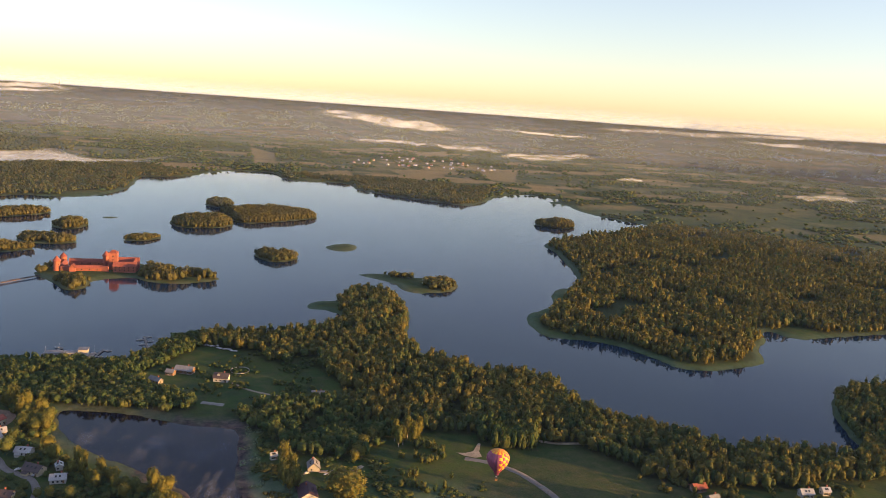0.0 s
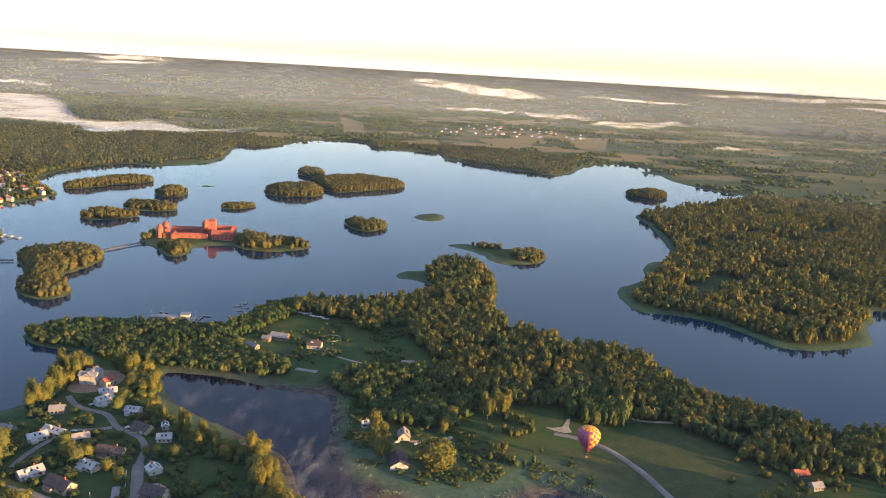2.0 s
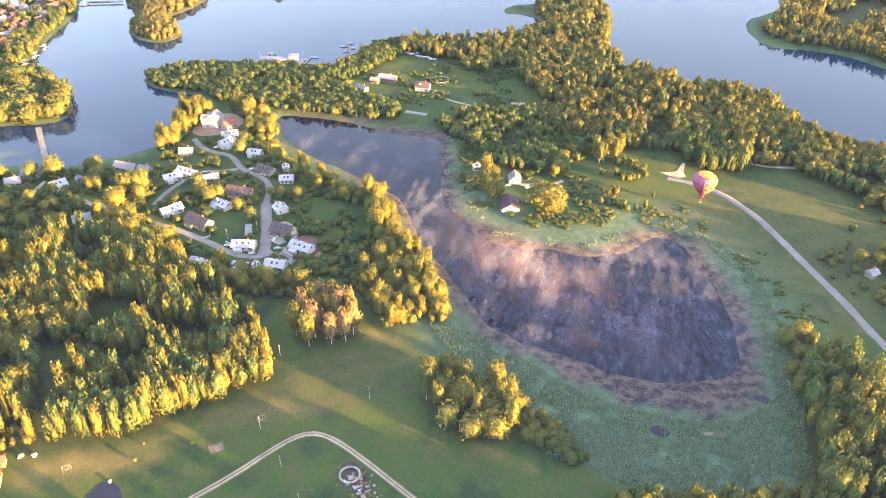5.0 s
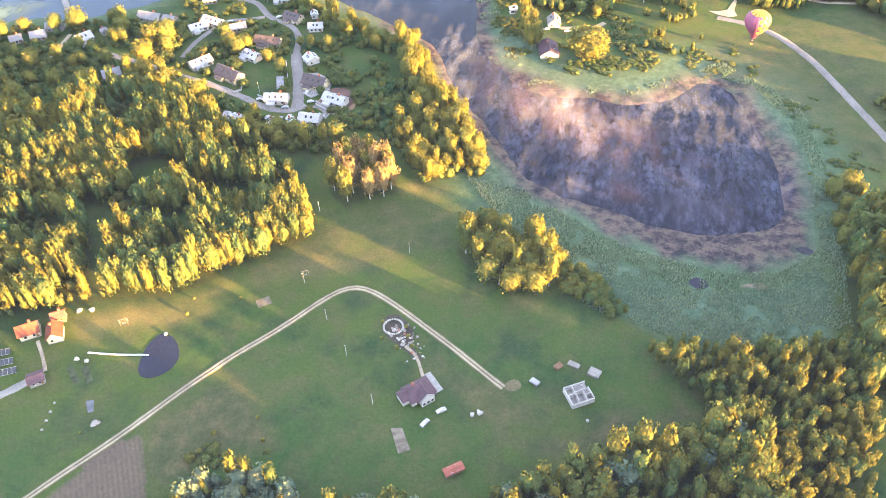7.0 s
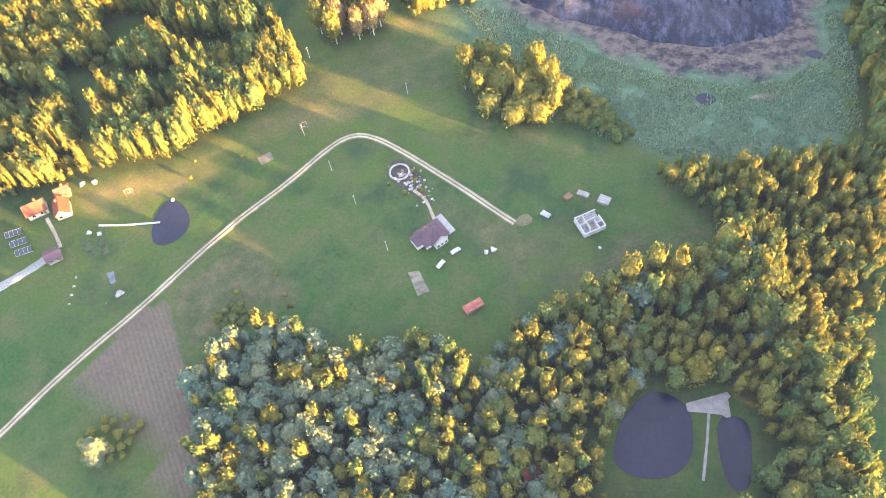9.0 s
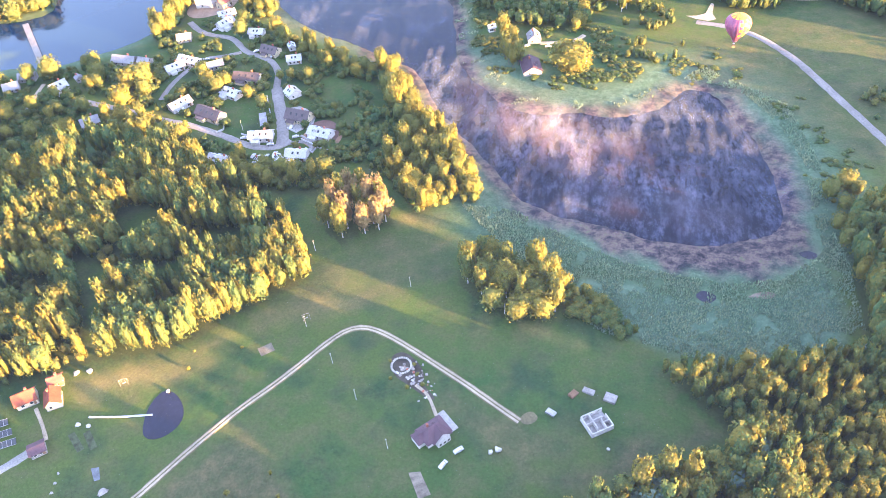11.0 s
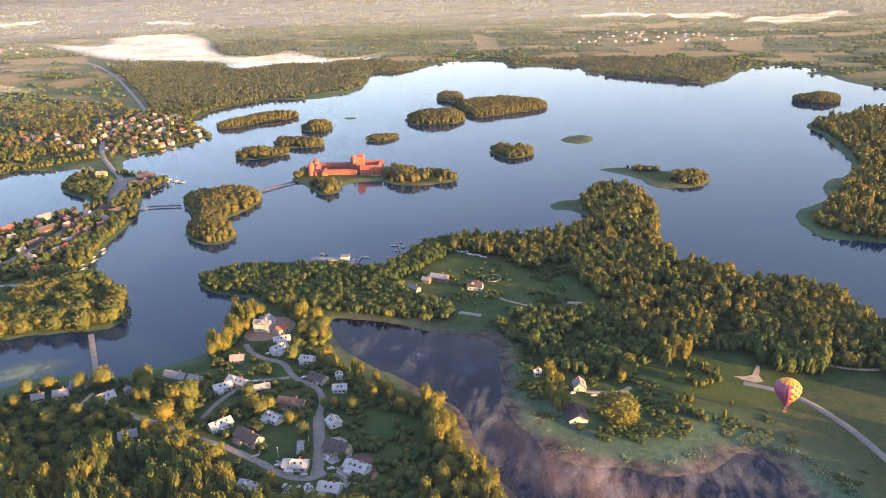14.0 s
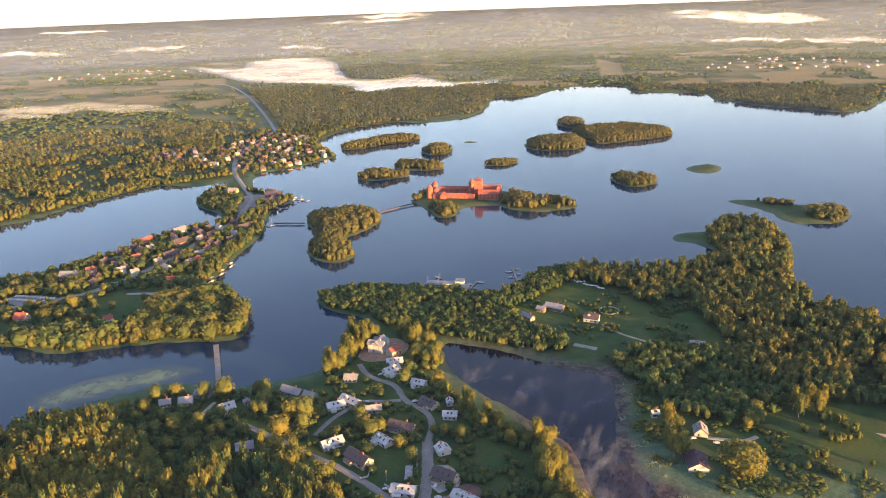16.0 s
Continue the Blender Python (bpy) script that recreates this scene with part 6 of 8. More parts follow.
BANK_SCRUB = [(-80, 520), (-78, 470), (-60, 430), (-20, 410), (30, 405), (45, 440), (20, 480), (-20, 490), (-50, 520)]
FIELD_SCRUB = [(-134, 112), (-104, 112), (-94, 142), (-112, 152), (-128, 140)]
plant_everything()


def reed_bed(outline, spacing, tall, label, seed, gap):
    """Blades in tufts, leaning apart."""
    rng = np.random.default_rng(seed)
    x, y, z = scatter(outline, spacing, rng, (), 0.5)
    keep = (waves(x, y, 12, seed) + 0.6 * waves(x, y, 5, seed + 1) > gap) & ~inside(POND_SHORE, x, y) & ~inside(MUD_BELT, x, y)
    x, y, z = x[keep], y[keep], z[keep]
    n = len(x)
    verts, tris = [], []
    for k in range(4):
        a = rng.uniform(0, 2 * math.pi, n)
        h = tall * rng.uniform(0.6, 1.2, n)
        w = spacing * rng.uniform(0.22, 0.4, n)
        lean = h * rng.uniform(0.1, 0.6, n)
        cx, cy = x + rng.uniform(-0.5, 0.5, n) * spacing, y + rng.uniform(-0.5, 0.5, n) * spacing
        c, s = np.cos(a), np.sin(a)
        corners = np.stack([np.stack([cx - s * w, cy + c * w, z - 0.1], 1), np.stack([cx + s * w, cy - c * w, z - 0.1], 1), np.stack([cx + c * lean, cy + s * lean, z + h], 1)], 1)
        tris.append(np.arange(3 * n).reshape(-1, 3) + 3 * n * k)
        verts.append(corners.reshape(-1, 3))
    drift = 0.22 + 0.3 * waves(x, y, 22, seed + 2) + 0.2 * waves(x, y, 7, seed + 3)
    tone = np.repeat(np.tile(np.clip(drift, -0.1, 0.8) + 0.2 * rng.random(n), 4), 3)
    me = bulk_mesh("reeds", np.vstack(verts), np.vstack(tris), REED, tone)
    tagged(new("reeds", me), label, "reeds", kind="stuff")


REED_MARSH = [(-40, 300), (0, 285), (45, 271), (90, 278), (112, 300), (116, 340), (108, 380), (90, 415), (60, 425), (70, 440), (115, 400), (125, 330), (118, 215), (60, 208), (10, 222), (-20, 250), (-60, 300)]
reed_bed(REED_MARSH, 1.25, 1.1, "blue-green reed bed round the pond", 83, -0.45)
reed_bed([(-98, 535), (-80, 525), (-72, 480), (-62, 440), (-40, 400), (20, 398), (55, 425), (35, 395), (-35, 388), (-70, 420), (-90, 470)], 1.8, 0.9, "pale reeds along the pond's far bank", 82, 0.3)



# ---- the island castle ----
def castle():
    turn = 11.0
    root = empty("castle", -441, 987, 2.0, turn)
    root.scale = (0.95, 0.95, 0.8)
    tagged(root, "red brick island castle with round towers and tiled roofs", "castle")
    mesh_object("bastion", *merged(box(110, 50, 3.0, (52, 14, -3.2), taper=0.98)), STONE, root, "low field-stone terrace under the castle")

    def tower(u, v, r, h, cone, sides=16):
        body = mesh_object("tower", *lathe([(r * 1.08, -2), (r, 2), (r * 0.97, h - 1.5), (r * 1.06, h - 1.2), (r * 1.06, h)], (u, v, 0), sides), BRICK, root)
        mesh_object("tower_roof", *lathe([(r * 1.18, h), (r * 0.62, h + cone * 0.5), (0.15, h + cone)], (u, v, 0), sides), RED_ROOF, body)
        for k in range(5):
            a = 2 * math.pi * k / 5 + 0.4
            mesh_object("slit", *box(0.9, 0.5, 1.6, (u + r * math.cos(a), v + r * math.sin(a), h * 0.62), a + math.pi / 2), GLASS, body)

    def wing(u, v, l, w, h, rise, angle=0.0, roof=RED_ROOF, openings=4):
        m = pose(u, v, 0, 0, 0, angle)
        put = lambda shape: ([tuple(m @ Vector(p)) for p in shape[0]], shape[1])
        body = mesh_object("wing", *put(gable_body(l, w, h, rise, 2)), BRICK, root)
        mesh_object("roof", *put(gable_roof(l, w, h, rise, 0.5, 0.3)), roof, body)
        for k in range(openings):
            at = (k - (openings - 1) / 2) * l / max(openings, 1)
            for side in (-1, 1):
                for level in range(int(h // 5)):
                    mesh_object("window", *put(box(1.3, 0.4, 2.2, (at, side * w / 2, 2.5 + 4.6 * level))), GLASS, body)
        for side in (-1, 1):
            mesh_object("gable_step", *put(merged(box(0.9, w * 0.5, rise * 0.62, (side * (l / 2), 0, h)), box(0.9, w * 0.2, rise * 0.5, (side * (l / 2), 0, h + rise * 0.62)))), BRICK, body)

    def rampart(u0, v0, u1, v1, h):
        l, a = math.hypot(u1 - u0, v1 - v0), math.atan2(v1 - v0, u1 - u0)
        body = mesh_object("rampart", *box(l, 2.4, h + 2, ((u0 + u1) / 2, (v0 + v1) / 2, -2), a), BRICK, root)
        mesh_object("rampart_roof", *box(l, 3.4, 0.9, ((u0 + u1) / 2, (v0 + v1) / 2, h), a, 0.55), RED_ROOF, body)

    tower(2, -2, 4.8, 17, 8)
    tower(2, 36, 4.6, 14, 7)
    tower(60, 32, 4.6, 18, 9)
    wing(24, -8, 10, 8, 7.5, 5, 90, ORANGE_ROOF, 1)
    wing(40, -4, 40, 7, 6.0, 3.6, 2)
    wing(33, 36, 46, 8, 7.0, 4.0, -2)
    wing(6, 17, 26, 7, 6.5, 3.6, 90)
    rampart(8, -6, 20, -8, 8)
    rampart(58, -4, 70, -8, 9)
    rampart(62, 36, 74, 34, 9)
    # palace with the keep
    wing(91, -4, 30, 10, 10.5, 6, 0, openings=5)
    wing(90, 26, 32, 11, 10.5, 6.5, 0, openings=5)
    wing(102, 11, 22, 10, 10, 6, 90, openings=3)
    keep = mesh_object("keep", *merged(box(11.5, 11.5, 31, (74, 10, -2)), *[box(1.4, 1.4, 1.3, (74 + dx * 5, 10 + dy * 5, 29)) for dx in (-1, 0, 1) for dy in (-1, 0, 1) if dx or dy]), BRICK, root)
    mesh_object("keep_roof", *[([(x + 74, y + 10, z) for x, y, z in shape[0]], shape[1]) for shape in (hip_roof(9.4, 9.4, 29, 5, 0.1, 0.5),)][0], RED_ROOF, keep)
    for level in range(4):
        for dx, dy, a in ((0, -5.8, 0), (5.8, 0, math.pi / 2)):
            mesh_object("window", *box(1.4, 0.4, 2.3, (74 + dx, 10 + dy, 6 + 5.5 * level), a), GLASS, keep)


castle()


# ---- bridges, docks and boats ----
def footbridge(x0, y0, x1, y1, width, label):
    l, a = math.hypot(x1 - x0, y1 - y0), math.atan2(y1 - y0, x1 - x0)
    root = tagged(empty("footbridge", x0, y0, 0, math.degrees(a)), label, "bridge")
    planks = int(l / 1.2)
    deck = merged(*[box(1.1, width, 0.14, (0.6 + 1.2 * k, 0, 1.75 + 0.015 * (k % 2))) for k in range(planks)])
    mesh_object("deck", *deck, TARRED if width < 3 else GREY_WOOD, root)
    for side in (-1, 1):
        mesh_object("beam", *box(l, 0.3, 0.4, (l / 2, side * width * 0.4, 1.33)), WOOD_WALL, root)
        mesh_object("handrail", *merged(box(l, 0.1, 0.1, (l / 2, side * width / 2, 2.75)), box(l, 0.06, 0.08, (l / 2, side * width / 2, 2.3)),
                                        *[box(0.1, 0.1, 1.0, (k * 2.4 + 0.5, side * width / 2, 1.8)) for k in range(int(l / 2.4))]), TARRED, root)
    for k in range(int(l / 6) + 1):
        for side in (-1, 1):
            mesh_object("pile", *lathe([(0.22, -2.5), (0.2, 1.4)], (k * 6 + 0.4, side * width * 0.38, 0), 6), WOOD_WALL, root)


footbridge(-585, 812, -545, 823, 2.2, "long wooden footbridge between the town and the wooded isle")
footbridge(-474, 903, -446, 956, 2.2, "wooden footbridge leading to the castle gate")
footbridge(-419, 482, -371, 424, 4.5, "grey footbridge crossing the channel to the old castle mound")


def dock(x0, y0, x1, y1, width=2.2):
    l, a = math.hypot(x1 - x0, y1 - y0), math.atan2(y1 - y0, x1 - x0)
    root = tagged(empty("dock", x0, y0, 0, math.degrees(a)), "grey wooden mooring dock on short piles", "dock", "docks")
    mesh_object("deck", *merged(*[box(0.9, width, 0.12, (0.5 + k, 0, 0.7 + 0.01 * (k % 3))) for k in range(max(2, int(l)))]), GREY_WOOD, root)
    for k in range(int(l / 5) + 1):
        mesh_object("pile", *lathe([(0.15, -2), (0.14, 1.1)], (k * 5 + 0.2, width / 2, 0), 6), WOOD_WALL, root)


def boat(x, y, turn, l, sail, rng):
    root = tagged(empty("boat", x, y, 0, turn), "white moored sailing boat with bare mast" if sail else "small white motor boat moored at a dock", "boat", "moored boats")
    w = l * 0.3
    rows = [(-0.5, 0.75), (-0.2, 1.0), (0.2, 0.9), (0.42, 0.45), (0.52, 0.04)]
    verts = [(l * u, s * w / 2 * k * (1 if z else 0.6), z * 0.9 - 0.25 + 0.25 * (u > 0.3) * z) for u, k in rows for s, z in ((-1, 0), (-1, 1), (1, 1), (1, 0))]
    faces = [(4 * i + j, 4 * i + 4 + j, 4 * i + 4 + (j + 1) % 4, 4 * i + (j + 1) % 4) for i in range(4) for j in range(4)] + [(0, 1, 2, 3), (19, 18, 17, 16)]
    mesh_object("hull", verts, faces, WHITE_WALL, root)
    mesh_object("cabin", *box(l * 0.35, w * 0.55, 0.7, (0.02 * l, 0, 0.65), 0, 0.8), WHITE_WALL, root)
    mesh_object("cockpit", *box(l * 0.25, w * 0.6, 0.06, (-l * 0.3, 0, 0.66)), GREY_WOOD, root)
    if sail:
        mesh_object("mast", *lathe([(0.1, 0.6), (0.05, l * 1.3)], (l * 0.08, 0, 0), 6), METAL, root)
        mesh_object("boom", *box(l * 0.4, 0.12, 0.12, (-l * 0.12, 0, 1.6)), METAL, root)


def harbour():
    rng = np.random.default_rng(71)
    for x0, y0, x1, y1 in ((-546, 600, -522, 596), (-548, 618, -522, 614), (-552, 640, -526, 636), (-556, 662, -532, 660), (-600, 806, -582, 800),
                           (-640, 878, -612, 886), (-650, 900, -612, 912), (-664, 948, -606, 926), (-306, 656, -300, 690), (-262, 664, -262, 690), (-224, 700, -240, 736)):
        dock(x0, y0, x1, y1)
        l = math.hypot(x1 - x0, y1 - y0)
        for k in range(max(2, int(l / 7))):
            u = (k + 0.7) / max(2, int(l / 7))
            side = 4.2 if k % 2 else -4.2
            a = math.atan2(y1 - y0, x1 - x0)
            boat(x0 + (x1 - x0) * u - math.sin(a) * side, y0 + (y1 - y0) * u + math.cos(a) * side, math.degrees(a) + 90 + rng.uniform(-8, 8), rng.uniform(5, 8.5), rng.random() < 0.45, rng)
    # the floating restaurant in the cove
    root = tagged(empty("boathouse", -287, 668, 0, 12), "white two-deck boathouse with grey flat roofs moored in the cove", "boathouse")
    mesh_object("pontoon", *box(46, 12, 1.0, (0, 0, -0.3)), GREY_WOOD, root)
    for k, (u, l, h) in enumerate(((-12, 14, 3.6), (6, 18, 3.4), (14, 8, 6.4))):
        body = mesh_object("deckhouse", *box(l, 8, h, (u, 0, 0.7)), WHITE_WALL, root)
        mesh_object("roof", *box(l + 1.2, 9.2, 0.3, (u, 0, 0.7 + h)), GREY_ROOF, body)
        for n in range(int(l / 3)):
            mesh_object("window", *box(1.8, 0.2, 1.5, (u - l / 2 + 1.6 + 3 * n, -4.0, 1.7)), GLASS, body)


harbour()


# ---- the other balloon ----
def panel_cloth(name, colour):
    return plain(name, colour, 0.55, grain=1.0, spread=0.1, relief=0.05)


def balloon():
    cloths = [panel_cloth("purple_cloth", (0.28, 0.08, 0.15)), panel_cloth("yellow_cloth", (0.80, 0.52, 0.03)), panel_cloth("orange_cloth", (0.75, 0.16, 0.04)), panel_cloth("magenta_cloth", (0.42, 0.07, 0.14))]
    root = tagged(empty("hot_air_balloon", 90, 452, 8), "purple, yellow and orange chequered hot-air balloon low over the meadow", "hot-air balloon")
    profile = [(1.9, 5.6), (3.4, 7.6), (5.6, 10.6), (7.6, 13.6), (9.0, 16.6), (9.7, 19.4), (9.5, 22.0), (8.3, 24.4), (6.2, 26.3), (3.4, 27.5), (0.4, 27.9)]
    profile = [(r * 0.78, 5.6 + (z - 5.6) * 0.74) for r, z in profile]
    gores = 20
    for g in range(gores):
        verts, faces, slots = [], [], []
        for r, z in profile:
            for k in range(4):
                a = 2 * math.pi * (g + k / 3) / gores
                bulge = 1 + 0.035 * math.sin(math.pi * k / 3)
                verts.append((r * bulge * math.cos(a), r * bulge * math.sin(a), z))
        for i in range(len(profile) - 1):
            for k in range(3):
                faces.append((4 * i + k, 4 * i + k + 1, 4 * i + k + 5, 4 * i + k + 4))
                chequer = (i + g) % 2
                slots.append((1 if chequer else 2) if i >= 8 else ((0 if not chequer else 3) if i < 2 else ((1 if chequer else 3) if g in (0, 1, 2, 3, 15, 16, 17, 18, 19) else 0)))
        me = bpy.data.meshes.new("gore")
        me.from_pydata(verts, [], faces)
        for cloth in cloths:
            me.materials.append(cloth)
        me.polygons.foreach_set("material_index", slots)
        me.polygons.foreach_set("use_smooth", [True] * len(faces))
        ob = new("gore", me)
        ob.parent = root
    mesh_object("skirt", *[(s[0], s[1][:-2]) for s in (lathe([(1.5, 4.4), (1.9, 5.6)], steps=20),)][0], cloths[0], root)
    basket = mesh_object("basket", *merged(box(1.6, 1.3, 1.15, (0, 0, 0)), box(1.3, 1.0, 0.05, (0, 0, 1.15))), plain("wicker", (0.33, 0.19, 0.08), 0.85, grain=6, spread=0.4), root)
    mesh_object("padded_rim", *merged(box(1.75, 0.16, 0.14, (0, 0.65, 1.13)), box(1.75, 0.16, 0.14, (0, -0.65, 1.13)), box(0.16, 1.45, 0.14, (0.8, 0, 1.13)), box(0.16, 1.45, 0.14, (-0.8, 0, 1.13))), WOOD_WALL, basket)
    mesh_object("burner", *merged(lathe([(0.3, 2.5), (0.3, 3.1), (0.15, 3.2)], steps=10), box(1.4, 1.1, 0.08, (0, 0, 2.45))), METAL, root)
    for k in range(12):
        a = 2 * math.pi * k / 12
        low, high = Vector((0.7 * math.cos(a), 0.55 * math.sin(a), 1.2)), Vector((1.9 * math.cos(a), 1.9 * math.sin(a), 5.7))
        side = Vector((-math.sin(a), math.cos(a), 0)) * 0.04
        out = Vector((math.cos(a), math.sin(a), 0)) * 0.04
        mesh_object("rope", [low - side, low + side, low + out, high - side, high + side, high + out], [(0, 1, 4, 3), (1, 2, 5, 4), (2, 0, 3, 5)], RUBBER, root)


balloon()


# ---- things on the fields ----
def big_house():
    x, y = -52.6, 163.6
    root = tagged(empty("house", x, y, on_ground(x, y), 44), "large country house with purple-brown hipped roof and pale terrace", "house", "field houses")
    root.scale = (0.86, 0.86, 0.86)
    mesh_object("wall", *merged(box(12, 9, 4.2, (0, 0, -0.6)), box(7, 6, 4.0, (-6, 1, -0.6))), WHITE_WALL, root)
    mesh_object("roof", *hip_roof(12.5, 9.5, 3.6, 4.2, 0.6, 0.4), PURPLE_ROOF, root)
    rv, rf = gable_roof(7, 9.4, 3.5, 3.8, 0.5, 0.25)
    mesh_object("roof", [(b + 1.0, -a - 2.5, c) for a, b, c in rv], rf, PURPLE_ROOF, root)
    rv, rf = hip_roof(6.5, 6, 3.3, 2.4, 0.5, 0.3)
    mesh_object("roof", [(a - 6, b + 1, c) for a, b, c in rv], rf, PURPLE_ROOF, root)
    mesh_object("gable", [(-2.4, -7.1, -0.5), (4.4, -7.1, -0.5), (4.4, -7.1, 3.4), (1.0, -7.1, 6.6), (-2.4, -7.1, 3.4), (-2.4, -4, -0.5), (4.4, -4, -0.5), (4.4, -4, 3.4), (1.0, -4, 6.6), (-2.4, -4, 3.4)],
                [(0, 1, 2, 3, 4), (9, 8, 7, 6, 5), (0, 4, 9, 5), (1, 6, 7, 2), (2, 7, 8, 3), (3, 8, 9, 4)], WHITE_WALL, root)
    mesh_object("terrace", *box(4.5, 12, 0.5, (8.6, 2, -0.2)), CONCRETE, root)
    mesh_object("chimney", *box(0.9, 0.9, 3.2, (-2, 1.5, 5.6)), BRICK, root)
    for u in (-1.2, 1.0, 3.2):
        window(root, u, -7.14, 0.8, 1.3, 1.6, 0)
    for v in (-2, 1, 3.5):
        window(root, 6.05, v, 0.8, 1.3, 1.6, math.pi / 2)
    mesh_object("door", *box(1.2, 0.14, 2.2, (-4.5, -2.1, 0)), WOOD_WALL, root)


big_house()


def bare_house():
    x, y = 9.8, 175.2
    root = tagged(empty("unfinished_house", x, y, on_ground(x, y), 32), "roofless unfinished house of white blocks with open rooms", "building site")
    root.scale = (0.86, 0.86, 0.9)
    mesh_object("floor_slab", *box(11.5, 10.5, 0.5, (0, 0, -0.2)), CONCRETE, root)
    for u, v, l, w in ((0, -5, 11, 0.4), (0, 5, 11, 0.4), (-5.4, 0, 0.4, 9.6), (5.4, -1.5, 0.4, 6.6), (-1.6, 0.6, 0.3, 8), (2.2, -2, 0.3, 5.6), (-3.6, 0.5, 3.6, 0.3), (1.0, 1.2, 5, 0.3), (3.6, -1.6, 3.2, 0.3)):
        pieces = []
        courses, run = 7, max(l, w)
        count = max(2, int(run / 1.2))
        for c in range(courses):
            for k in range(count):
                if c in (2, 3, 4) and k % 3 == 1 and run > 7:
                    continue
                at = (k + 0.5) / count * run - run / 2
                bl = run / count - 0.03
                pieces.append(box(bl, w, 0.38, (u + at, v, 0.3 + 0.4 * c)) if l > w else box(l, bl, 0.38, (u, v + at, 0.3 + 0.4 * c)))
        mesh_object("block_wall", *merged(*pieces), WHITE_WALL, root)


bare_house()


def heap(x, y, r, h, material, label, category, name="heap"):
    rng = np.random.default_rng(int(abs(x * 7 + y)))
    v, f, _ = crown(rng, "round", 5, 0, 0.1)
    v = v - (0, 0, v[:, 2].min())
    ob = new(name, bulk_mesh(name, v * (2 * r, 2 * r, h / max(v[:, 2])) + (0, 0, -0.15), f, material))
    ob.matrix_basis = pose(x, y, on_ground(x, y))
    return tagged(ob, label, category)


heap(-29.8, 157.7, 1.5, 1.5, HAY_WRAP, "pale wrapped heap on the lawn", "heap")
heap(-27.1, 159.1, 2.0, 1.8, HAY_WRAP, "large pale wrapped heap on the lawn", "heap")
heap(14.2, 164.5, 1.0, 1.0, HAY_WRAP, "small pale heap near the building site", "heap")
heap(-174.6, 125.3, 2.6, 1.0, STONE, "round heap of pale field stones", "stones")
heap(-213.1, 176.9, 2.0, 1.6, HAY_WRAP, "white covered boat beside the farmhouse", "boat cover", "covered_boat")
heap(-207.5, 178.5, 2.2, 1.6, HAY_WRAP, "white covered trailer beside the farmhouse", "boat cover", "covered_trailer")
for k in range(4):
    heap(-196.2 + 0.7 * k, 130.6 - 4 * k, 0.9, 0.6, STONE, "round stone in a garden row", "stone", "stone")


def stack(x, y, turn, l, w, h, material, label, layers=4):
    root = tagged(empty("building_stack", x, y, on_ground(x, y), turn), label, "pile", "stacked materials")
    for k in range(layers):
        mesh_object("layer", *merged(*[box(l * 0.96, w / 4 - 0.08, h / layers - 0.05, (0.05 * (k % 2), (n - 1.5) * w / 4, h / layers * k)) for n in range(4)]), material, root)


stack(0.3, 188, 50, 3.8, 2.6, 1.1, WOOD_WALL, "stack of brown boards beside the building site")
stack(6.4, 190.1, -20, 5, 2.4, 1.0, GREY_WOOD, "stack of grey boards beside the building site")
stack(15, 187.6, -20, 5, 4, 1.3, GREY_WOOD, "pallets of grey blocks beside the building site")
stack(-8.1, 178.1, -30, 4, 2.5, 1.1, METAL, "pale tarpaulin-covered gear beside the track")
def solar_table(x, y, turn):
    root = tagged(empty("solar_panel", x, y, on_ground(x, y), turn), "dark solar panels in pale frames on a low stand", "solar panel", "solar panels")
    tilt = lambda shape: ([(a, b * 0.9, c + 0.9 + b * 0.42) for a, b, c in shape[0]], shape[1])
    for k in range(4):
        module = mesh_object("module", *tilt(box(1.7, 2.6, 0.06, (-2.7 + 1.8 * k, 0, 0))), GLASS, root)
        mesh_object("frame", *tilt(merged(box(0.1, 2.7, 0.1, (-3.6 + 1.8 * k, 0, 0)), box(1.75, 0.1, 0.1, (-2.7 + 1.8 * k, -1.33, 0)), box(1.75, 0.1, 0.1, (-2.7 + 1.8 * k, 1.33, 0)))), METAL, module)
    for u in (-3, 0, 3):
        mesh_object("leg", *box(0.12, 0.12, 1.2, (u, 0.7, -0.2)), METAL, root)


for px, py in ((-233, 148.6), (-228.7, 144.4), (-224.3, 140.4)):
    solar_table(px, py, 28)


def slab(name, outline, lift, material, label, category, rounds=2):
    """A thin paved or bare patch that follows the land."""
    p = rounded(outline, rounds)
    c = p.mean(0)
    rings = [c + (p - c) * k for k in (1.0, 0.66, 0.33)]
    flat = np.vstack(rings + [c[None]])
    z = height(flat[:, 0], flat[:, 1]) + lift
    n = len(p)
    faces = [(i * n + k, i * n + (k + 1) % n, (i + 1) * n + (k + 1) % n, (i + 1) * n + k) for i in range(2) for k in range(n)] + [(2 * n + k, 2 * n + (k + 1) % n, 3 * n) for k in range(n)]
    return tagged(mesh_object(name, np.column_stack([flat, z]), faces, material), label, category, kind="structure")


